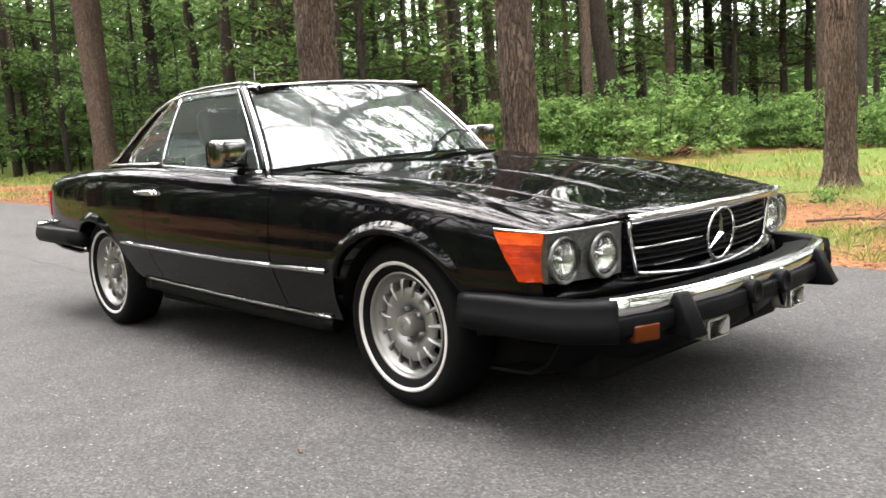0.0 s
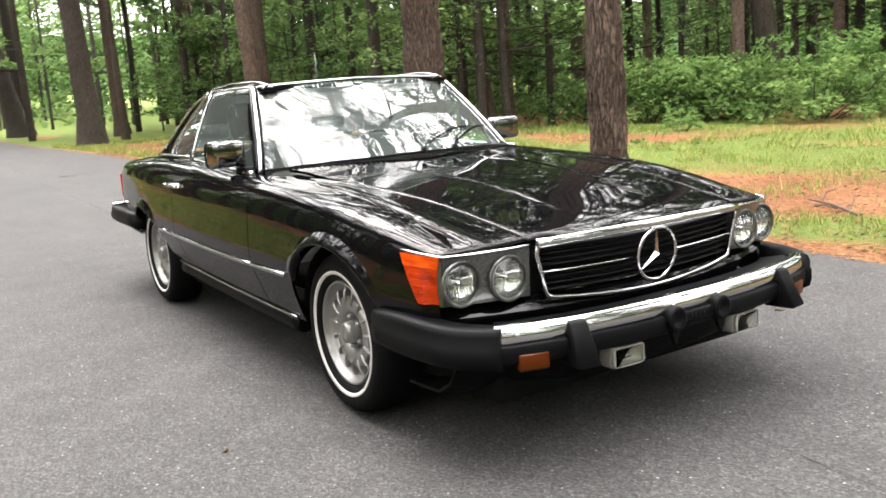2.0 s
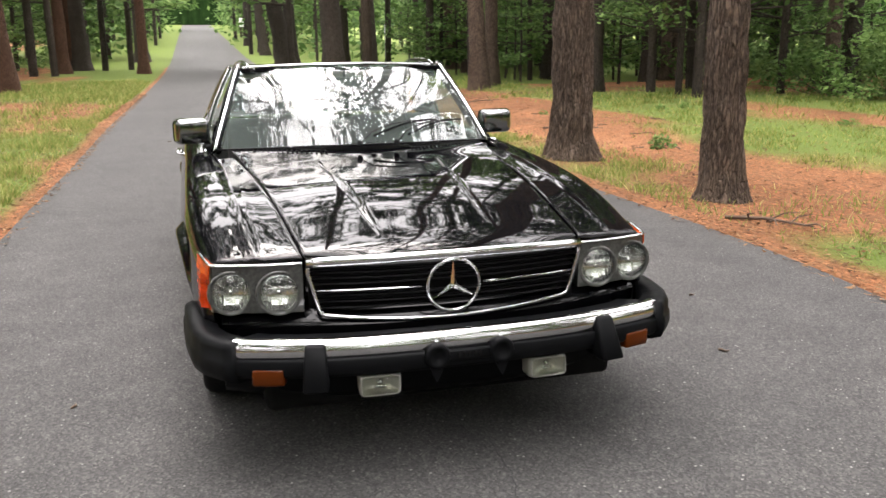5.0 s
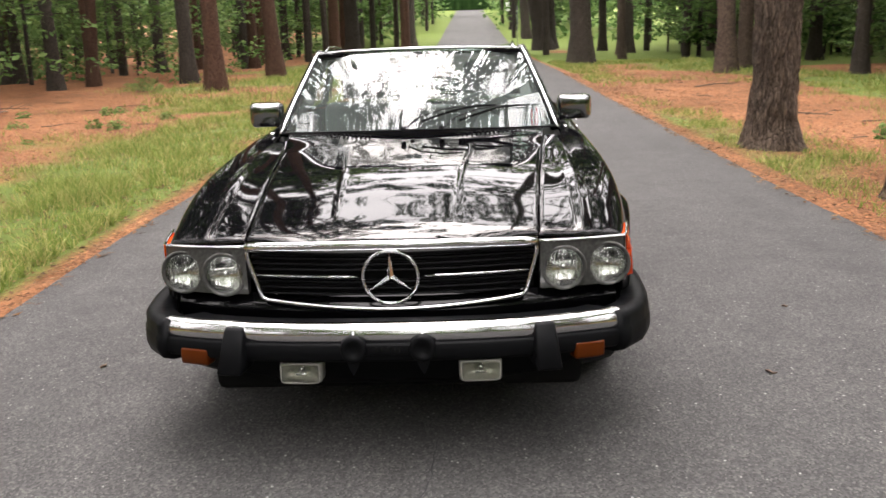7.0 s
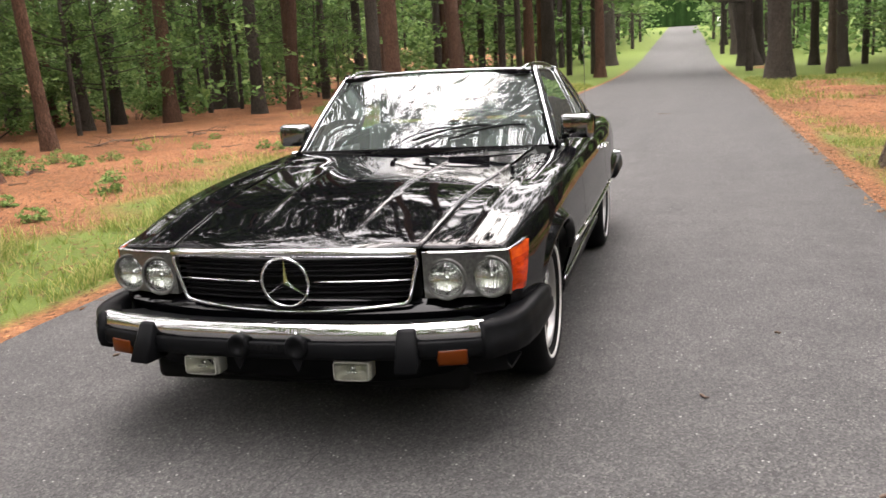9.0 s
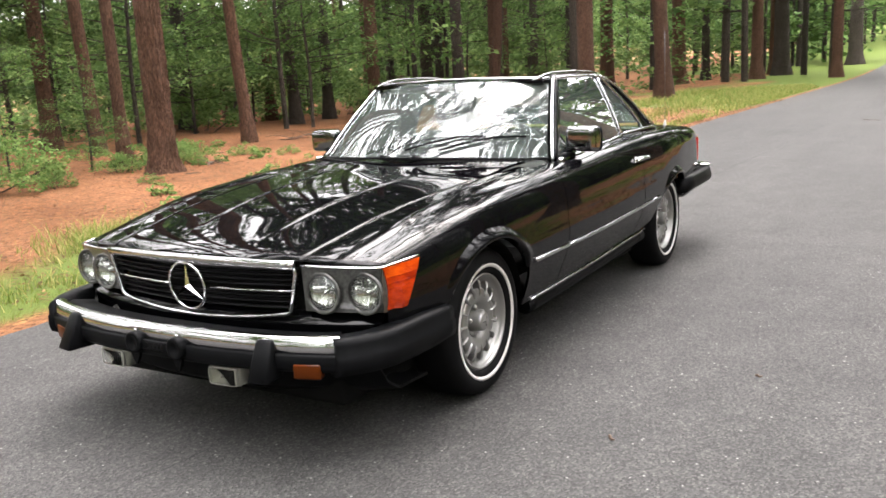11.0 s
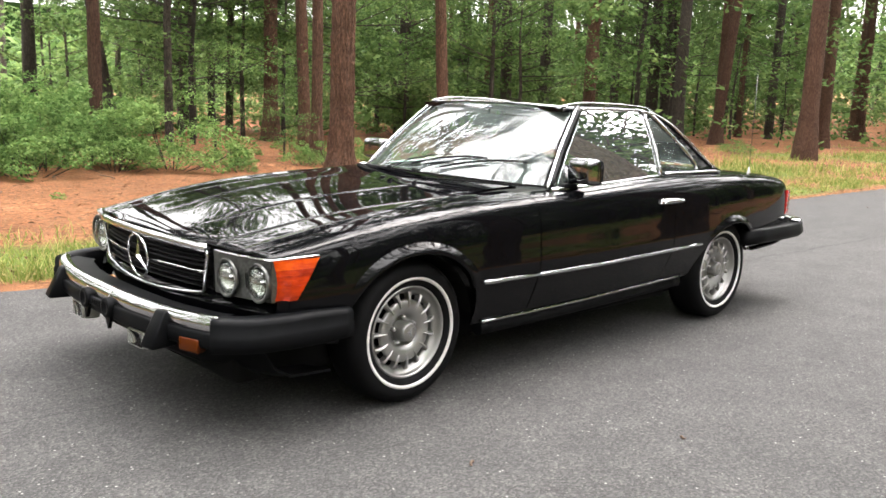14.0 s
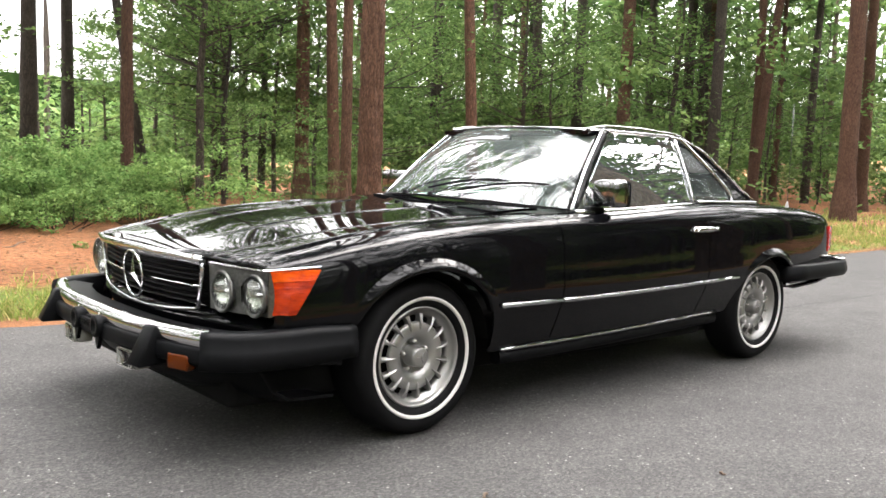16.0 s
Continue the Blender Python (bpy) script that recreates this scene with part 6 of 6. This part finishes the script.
def band(name, ys, prof, material, label, mirror=False):
    rows = []
    for y in ys:
        x = bump_at(abs(y))
        d = Vector((1, 0, 0)) if abs(y) < 0.02 else Vector((0.7, 0.7 * math.copysign(1, y) * min(1, abs(y) / 0.8) ** 2, 0)).normalized()
        rows.append([(x + d.x * a, y + d.y * a, z) for a, z in prof])
    bm = bmesh.new()
    vs = [[bm.verts.new(p) for p in r] for r in rows]
    for p, q in zip(vs, vs[1:]):
        for i in range(len(prof) - 1):
            bm.faces.new((p[i], p[i + 1], q[i + 1], q[i]))
    bmesh.ops.recalc_face_normals(bm, faces=bm.faces[:])
    smooth_bm(bm)
    return part(name, bm, material, front_bumper, label)


band("chrome_band", lin(-0.724, 0.724, 41), prof_chrome, CHROME, "polished chrome bumper band")
band("bumper_face", lin(-0.735, 0.735, 41), [(-0.03, 0.406), (0.002, 0.406), (0.008, 0.398), (0.008, 0.360), (0.0, 0.348), (-0.06, 0.348)], RUBBER, "black rubber bumper face")
band("bumper_top", lin(-0.735, 0.735, 31), [(-0.058, 0.450), (-0.10, 0.444), (-0.16, 0.436)], RUBBER, "black bumper top cover")
for s in (1, -1):
    pts = [(x, y * s) for x, y in BUMP if y >= 0.70]
    pts = [(2.034, 0.722 * s)] + pts[1:]
    prof = [(-0.085, 0.450), (-0.02, 0.456), (-0.004, 0.450), (0.004, 0.434), (0.004, 0.406), (0.010, 0.400), (0.012, 0.366), (0.004, 0.340), (-0.03, 0.330), (-0.09, 0.330)]
    rows = []
    dense = []
    for (x0, y0), (x1, y1) in zip(pts, pts[1:]):
        for k in range(3):
            dense.append((x0 + (x1 - x0) * k / 3, y0 + (y1 - y0) * k / 3))
    dense.append(pts[-1])
    for i, (x, y) in enumerate(dense):
        x0, y0 = dense[max(0, i - 2)]
        x1, y1 = dense[min(len(dense) - 1, i + 2)]
        n = Vector((abs(y1 - y0), s * abs(x1 - x0), 0)).normalized()
        taper = 1.0 if i < len(dense) - 4 else 1 - 0.12 * (i - len(dense) + 5) / 4
        rows.append([(x + n.x * a, y + n.y * a, 0.395 + (z - 0.395) * taper) for a, z in prof])
    bm = bmesh.new()
    vs = [[bm.verts.new(p) for p in r] for r in rows]
    for p, q in zip(vs, vs[1:]):
        for i in range(len(prof)):
            bm.faces.new((p[i], p[(i + 1) % len(prof)], q[(i + 1) % len(prof)], q[i]))
    bm.faces.new(vs[0])
    bm.faces.new(vs[-1])
    bmesh.ops.recalc_face_normals(bm, faces=bm.faces[:])
    smooth_bm(bm)
    part("corner_cover", bm, RUBBER, front_bumper, "black rubber bumper corner")
    bm = box_bm((0.095, 0.078, 0.126), (0, 0, 0), 0.008, 2)
    for v in bm.verts:
        down = min(1.0, max(0.0, (0.060 - v.co.z) / 0.072))
        if v.co.x > 0:
            v.co.x += -0.040 + 0.078 * down - 0.018 * max(0.0, -0.030 - v.co.z) / 0.039
        v.co.y *= 0.80 + 0.20 * down
    over = part("overrider", bm, RUBBER, front_bumper, "black rubber overrider")
    over.matrix_basis = pose(bump_at(0.48) + 0.004, 0.476 * s, 0.386, 0, 0, 9 * s)
    # fog lamp hung below the bumper
    fog = empty("fog_lamp")
    fog.parent = car
    fog.matrix_basis = pose(2.098, 0.279 * s, 0.308, 0, 0, 3 * s)
    bm = box_bm((0.07, 0.132, 0.068), (-0.030, 0, 0), 0.012, 3)
    bmesh.ops.delete(bm, geom=[f for f in bm.faces if f.normal.x > 0.95], context="FACES")
    part("housing", bm, FOG_FRAME, fog, "dull grey fog lamp housing")
    bowl = [[(0.008 - 0.034 * (1 - (y / 0.058) ** 4) * (1 - (z / 0.027) ** 4), y, z) for y in lin(-0.058, 0.058, 13)] for z in lin(-0.027, 0.027, 9)]
    part("fog_reflector", mesh_from("fog_reflector", [p for r in bowl for p in r], grid_faces(9, 13), FOG_REFLECTOR), FOG_REFLECTOR, fog, "yellowish silver reflector")
    part("fog_bulb_bar", box_bm((0.006, 0.034, 0.007), (0.002, 0, -0.006), 0.002), CHROME, fog)
    part("fog_bulb", lathe_bm([(0.0, 0.008), (0.009, 0.006), (0.010, 0.0)], 12, "x"), CHROME, fog).location = (-0.012, 0, 0.004)
    part("lens_frame", sweep([(0.012, 0.060 * math.copysign(abs(math.cos(t)) ** 0.25, math.cos(t)), 0.029 * math.copysign(abs(math.sin(t)) ** 0.25, math.sin(t))) for t in lin(0, 2 * math.pi * 31 / 32, 32)], round_section(0.007, 0.010, 6), closed=True, up=(1, 0, 0)), FOG_FRAME, fog)
    lens = part("fog_lens", box_bm((0.004, 0.112, 0.052), (0.018, 0, 0), 0.0015, 2), LAMP_GLASS, fog, "clear rectangular lens")
    lens.visible_shadow = False
    part("fog_bracket", box_bm((0.03, 0.03, 0.05), (-0.03, 0, 0.05), 0.004), RUBBER, fog)

# empty plate holder: two round pads on a slotted bar
holder = empty("plate_holder")
holder.parent = car
for s in (1, -1):
    pad = lathe_bm([(0.0, 0.012), (0.018, 0.012), (0.024, 0.020), (0.036, 0.020), (0.040, 0.012), (0.040, -0.03)], 24, "x")
    part("holder_pad", pad, RUBBER, holder, "black round mounting pad").location = (2.142, 0.105 * s, 0.392)
    bm = bmesh.new()
    a = [bm.verts.new((x, y, z)) for x in (2.135, 2.150) for y, z in ((0.072 * s, 0.385), (0.138 * s, 0.385), (0.118 * s, 0.330), (0.108 * s, 0.312), (0.096 * s, 0.330))]
    bm.faces.new(a[:5])
    bm.faces.new(a[5:])
    for i in range(5):
        bm.faces.new((a[i], a[(i + 1) % 5], a[5 + (i + 1) % 5], a[5 + i]))
    bmesh.ops.recalc_face_normals(bm, faces=bm.faces[:])
    part("holder_tab", bm, RUBBER, holder)
    part("holder_screw", lathe_bm([(0.0, 0.004), (0.006, 0.003), (0.007, 0)], 10, "x"), CHROME, holder).location = (2.140, 0.105 * s, 0.432)
part("holder_bar", box_bm((0.016, 0.15, 0.032), (2.142, 0, 0.388), 0.004), RUBBER, holder)
for k in range(5):
    # near-black block in place of the slot's shade
    part("holder_slot", box_bm((0.004, 0.008, 0.016), (2.1505, -0.036 + 0.018 * k, 0.390), 0.001), DARK, holder)

# box added under the nose, which deepens the shade on the road
part("engine_tray", box_bm((0.9, 1.24, 0.12), (1.42, 0, 0.225), 0.03), DARK, car)

# rear end ------------------------------------------------------------------------
rear_bumper = empty("rear_bumper")
rear_bumper.parent = car
rear_bumper.location.z = -0.02
REAR = [(-1.470, 0.862), (-1.658, 0.866), (-1.883, 0.862), (-2.070, 0.850), (-2.220, 0.82), (-2.320, 0.76), (-2.376, 0.66), (-2.401, 0.45), (-2.414, 0.0)]
prof = [(-0.08, 0.560), (-0.01, 0.566), (0.006, 0.556), (0.008, 0.534), (0.014, 0.526), (0.016, 0.495), (0.004, 0.474), (-0.08, 0.468)]
full = REAR + [(x, -y) for x, y in REAR[::-1][1:]]
rows = []
for i, (x, y) in enumerate(full):
    x0, y0 = full[max(0, i - 1)]
    x1, y1 = full[min(len(full) - 1, i + 1)]
    d = Vector((x1 - x0, y1 - y0, 0)).normalized()
    n = Vector((d.y, -d.x, 0))
    if n.dot(Vector((x + 1.4, y, 0))) < 0:
        n = -n
    rows.append([(x + n.x * a, y + n.y * a, z) for a, z in prof])
bm = bmesh.new()
vs = [[bm.verts.new(p) for p in r] for r in rows]
for p, q in zip(vs, vs[1:]):
    for i in range(len(prof)):
        bm.faces.new((p[i], p[(i + 1) % len(prof)], q[(i + 1) % len(prof)], q[i]))
bm.faces.new(vs[0])
bm.faces.new(vs[-1])
bmesh.ops.recalc_face_normals(bm, faces=bm.faces[:])
smooth_bm(bm)
part("bumper_cover", bm, RUBBER, rear_bumper, "black rubber rear bumper cover")
part("bumper_chrome", sweep([(x * 0.997 + 0.01, y * 0.965, 0.574) for x, y in full[3:-3]], round_section(0.07, 0.018, 8, 3)), CHROME, rear_bumper, "chrome strip on the rear bumper")
for s in (1, -1):
    TAIL = ((-1.989, skin(-1.989, at_height(-1.989, 0.67))[1] + 0.006), (-2.026, skin(-2.026, at_height(-2.026, 0.67))[1] + 0.006), (-2.056, 0.772), (-2.076, 0.74), (-2.083, 0.60), (-2.083, 0.42))
    tail = slab("tail_light", [[(x, s * y, z) for x, y in TAIL] for z in lin(0.605, 0.762, 6)], RED, 0.02, label="red ribbed tail light")
    for z in (0.63, 0.66, 0.69, 0.72, 0.745):
        part("lens_rib", sweep([(x - 0.001, s * (y + 0.002), z) for x, y in TAIL[:5]], round_section(0.006, 0.006, 5)), RED, tail)
    # lower rear quarter behind the wheel
    slab("rear_quarter_apron", [[(x, s * (0.80 - 0.05 * k), z) for x, z in ((-1.46 - 0.05 * k, 0.48), (-1.50 - 0.03 * k, 0.435), (-1.64, 0.405), (-1.87, 0.42), (-2.13, 0.47))] for k in (0, 0.5, 1.0)], PAINT, 0.01)
part("rear_valance", box_bm((0.6, 1.40, 0.10), (-1.88, 0, 0.45), 0.03), DARK, car)
part("exhaust_pipe", lathe_bm([(0.0, -0.10), (0.022, -0.10), (0.026, -0.11), (0.026, 0.30)], 16, "x"), ALLOY, car, "dull steel exhaust pipe").location = (-2.18, -0.42, 0.39)

# trim along the sides --------------------------------------------------------------
def side_line(xs, zf, out=0.0):
    return [Vector((x, skin(x, at_height(x, zf(x)))[1] + out, zf(x))) for x in xs]


RUB = lambda x: 0.491 - 0.0262 * x
SILL = lambda x: 0.303 - 0.026 * x
for s in (1, -1):
    for a, b in ((0.852, 0.508), (0.500, -0.775), (-0.783, -0.92)):
        pts = side_line(lin(a, b, max(3, int(abs(b - a) * 14))), RUB, 0.004)
        strip = part("rub_strip", sweep([(p.x, p.y * s, p.z) for p in pts], round_section(0.013, 0.018, 10, 3)), CHROME, car, "chrome side rub strip")
        part("rub_insert", sweep([(p.x, (p.y + 0.0065) * s, p.z) for p in pts], round_section(0.006, 0.007, 6, 3)), BEZEL, strip, "grey plastic insert")
    pts = side_line(lin(0.785, -0.85, 22), SILL, 0.006)
    part("sill_trim", sweep([(p.x, p.y * s, p.z) for p in pts], round_section(0.011, 0.013, 8, 3)), CHROME, car, "chrome sill trim")
    part("sill", sweep([(p.x, (p.y - 0.03) * s, p.z - 0.035) for p in pts], round_section(0.06, 0.06, 8, 3)), RUBBER, car, "black sill panel")
    # door handle
    y0 = skin(-0.57, at_height(-0.57, 0.775))[1]
    handle = part("door_handle", box_bm((0.165, 0.020, 0.022), (-0.572, s * (y0 + 0.020), 0.778), 0.010, 3), CHROME, car, "chrome door handle")
    part("handle_base", box_bm((0.190, 0.010, 0.028), (-0.572, s * (y0 + 0.004), 0.776), 0.005), CHROME, handle)
    part("lock_barrel", lathe_bm([(0.0, 0.01), (0.008, 0.009), (0.009, 0)], 12), CHROME, handle).matrix_basis = pose(-0.665, s * (y0 + 0.02), 0.778, 0, 0, 0 if s > 0 else 180)
    # mirror
    mirror = empty("door_mirror")
    mirror.parent = car
    bm = box_bm((0.085, 0.172, 0.120), (0, 0, 0), 0.026, 5)
    for v in bm.verts:
        if v.co.x > 0:
            v.co.y *= 0.94
            v.co.z *= 0.93
    shell = part("mirror_shell", bm, SHADED_CHROME, mirror, "polished chrome mirror housing")
    part("mirror_rim", sweep([(-0.043, 0.084 * math.copysign(abs(math.cos(t)) ** 0.35, math.cos(t)), 0.054 * math.copysign(abs(math.sin(t)) ** 0.35, math.sin(t))) for t in lin(0, 2 * math.pi * 39 / 40, 40)], round_section(0.010, 0.008, 6), closed=True, up=(1, 0, 0)), RUBBER, shell)
    part("mirror_glass", box_bm((0.004, 0.155, 0.095), (-0.044, 0, 0), 0.0015), CHROME, shell)
    part("mirror_foot", box_bm((0.10, 0.06, 0.035), (0.03, -s * 0.075, -0.078), 0.012, 3), RUBBER, mirror, "black mirror foot")
    part("mirror_arm", sweep([(0.03, -s * 0.075, -0.08), (0.01, -s * 0.06, -0.04), (0, -s * 0.05, 0)], round_section(0.03, 0.03, 8)), RUBBER, mirror)
    mirror.matrix_basis = pose(0.14, 0.797 * s, 0.934, 0, 0, -7 * s)

# wipers and scuttle vents --------------------------------------------------------------
def on_screen(u, w, off=0.012):
    return screen_point(u, w) + Vector((0.6, 0, 0.8)).normalized() * off


for u0, pivot in ((-0.07, -0.07), (0.19, 0.19)):
    wiper = empty("wiper")
    wiper.parent = car
    start = screen_point(u0, 0.0) + Vector((0.045, 0, 0.0))
    a = [start, on_screen(u0 + 0.10, 0.07, 0.03), on_screen(u0 + 0.26, 0.15, 0.028), on_screen(u0 + 0.42, 0.19, 0.024)]
    part("wiper_arm", sweep(a, round_section(0.010, 0.006, 6)), RUBBER, wiper, "black wiper arm")
    b = [on_screen(u0 + 0.12 + 0.55 * t, 0.07 + 0.155 * math.sin(1.75 * t), 0.010) for t in lin(0, 1, 12)]
    part("wiper_blade", sweep(b, round_section(0.006, 0.011, 6)), RUBBER, wiper, "black rubber wiper blade")
    part("wiper_spindle", lathe_bm([(0.0, 0.02), (0.012, 0.018), (0.014, 0.0)], 12, "z"), RUBBER, wiper).location = start
for s in (1, -1):
    vent = empty("scuttle_vent")
    vent.parent = car
    for k in range(20):
        u = s * (0.30 + 0.031 * k)
        p = screen_point(u, 0.0) + Vector((0.052, 0, -0.010))
        z = skin(p.x, np.interp(abs(p.y), [0, .29, .6], [0, 1, 2]))[2] + scuttle_rise(p.x)
        # near-black block drawn for the shade inside the slot
        part("vent_slot", box_bm((0.048, 0.009, 0.004), (p.x, p.y, z + 0.003), 0.0015), DARK, vent)
    part("vent_edge", sweep([screen_point(s * (0.29 + 0.031 * k), 0.0) + Vector((0.024, 0, -0.006)) for k in range(21)], round_section(0.004, 0.004, 6)), RUBBER, vent)

part("washer_jet", box_bm((0.03, 0.02, 0.012), (0.72, 0.0, 0.826), 0.004), RUBBER, car)

# aerial
aerial = part("aerial", sweep([(-1.80, 0.62, 0.885), (-1.80, 0.62, 1.20), (-1.795, 0.62, 1.49)], round_section(0.0046, 0.0046, 6)), BEZEL, car, "thin raised metal aerial")
part("aerial_base", lathe_bm([(0.0, 0.036), (0.004, 0.034), (0.009, 0.010), (0.013, 0.0)], 16, "z"), ALLOY, aerial).location = (-1.80, 0.62, 0.872)

# cabin -------------------------------------------------------------------------------------
part("dashboard", box_bm((0.34, 1.16, 0.16), (0.20, 0, 0.75), 0.05, 4), DASH, car, "black padded dashboard")
part("cabin_floor", box_bm((1.5, 1.30, 0.04), (-0.40, 0, 0.40), 0.01), DASH, car)
part("rear_bulkhead", box_bm((0.06, 1.30, 0.42), (-1.05, 0, 0.66), 0.02), DASH, car)
part("parcel_shelf", box_bm((0.30, 1.30, 0.03), (-1.13, 0, 0.86), 0.01), DASH, car)
part("centre_console", box_bm((0.9, 0.18, 0.20), (-0.2, 0, 0.50), 0.03), DASH, car)
for s in (1, -1):
    seat = empty("seat")
    seat.parent = car
    seat.matrix_basis = pose(-0.40, 0.36 * s, 0)
    part("cushion", box_bm((0.50, 0.50, 0.16), (0.08, 0, 0.52), 0.05, 4), SEAT, seat)
    bm = box_bm((0.13, 0.50, 0.50), (0, 0, 0), 0.05, 4)
    part("backrest", bm, SEAT, seat, "dark leather backrest").matrix_basis = pose(-0.18, 0, 0.70, 0, -14, 0)
    part("headrest", box_bm((0.11, 0.28, 0.20), (0, 0, 0), 0.052, 5), SEAT, seat, "dark padded headrest").matrix_basis = pose(-0.27, 0, 1.06, 0, -10, 0)
    part("door_card", box_bm((0.86, 0.03, 0.40), (0.24, s * 0.335, 0.63), 0.01), DASH, seat)
wheel_tilt = pose(0.0, 0.36, 0.86, 0, -62, 0)
steering = part("steering_wheel", sweep([(0.185 * math.cos(t), 0.185 * math.sin(t), 0) for t in lin(0, 2 * math.pi * 39 / 40, 40)], round_section(0.026, 0.026, 8), closed=True), DASH, car, "black steering wheel")
steering.matrix_basis = wheel_tilt
part("steering_hub", lathe_bm([(0.0, 0.0), (0.07, -0.01), (0.08, -0.04), (0.03, -0.16)], 20, "z"), DASH, steering)
for k in range(4):
    t = radians(25 + (130 if k % 2 else 0) + (180 if k > 1 else 0))
    part("steering_spoke", sweep([(0.06 * math.cos(t), 0.06 * math.sin(t), -0.015), (0.18 * math.cos(t), 0.18 * math.sin(t), 0)], round_section(0.03, 0.012, 6)), DASH, steering)
mirror_in = part("rear_view_mirror", box_bm((0.03, 0.22, 0.06), (0.0, 0, 1.135), 0.012, 3), DASH, car, "black rear-view mirror")
part("mirror_stalk", sweep([(0.0, 0, 1.15), (-0.01, 0, 1.205)], round_section(0.012, 0.012, 6)), DASH, mirror_in)
for s in (1, -1):
    part("sun_visor", box_bm((0.14, 0.36, 0.018), (-0.10, 0.27 * s, 1.178), 0.008, 2), HEADLINER, car)

# the draft is drawn out; wheels, arches and round lamps keep their own true shape
bpy.context.view_layer.update()
for ob in car.children_recursive:
    line = [ob]
    while line[-1].parent:
        line.append(line[-1].parent)
    kinds = {o.name.split(".")[0] for o in line}
    if ob.type != "MESH" or kinds & {"wheel", "wheel_well", "arch_lip"}:
        continue
    m = ob.matrix_world.copy()
    back = m.inverted()
    if kinds & {"lamp", "steering_wheel"}:
        root = next(o for o in line if o.name.split(".")[0] in ("lamp", "steering_wheel"))
        home = root.matrix_world.translation.copy()
        ob.data.transform(back @ Matrix.Translation(drawn_out(home) - home) @ m)
    else:
        for v in ob.data.vertices:
            v.co = back @ drawn_out(m @ v.co)

# no part lies deeper than two levels below its thing
for ob in list(bpy.data.objects):
    while ob.parent and ob.parent.parent and ob.parent.parent.parent:
        up_one = ob.parent
        ob.matrix_basis = up_one.matrix_basis @ ob.matrix_basis
        ob.parent = up_one.parent
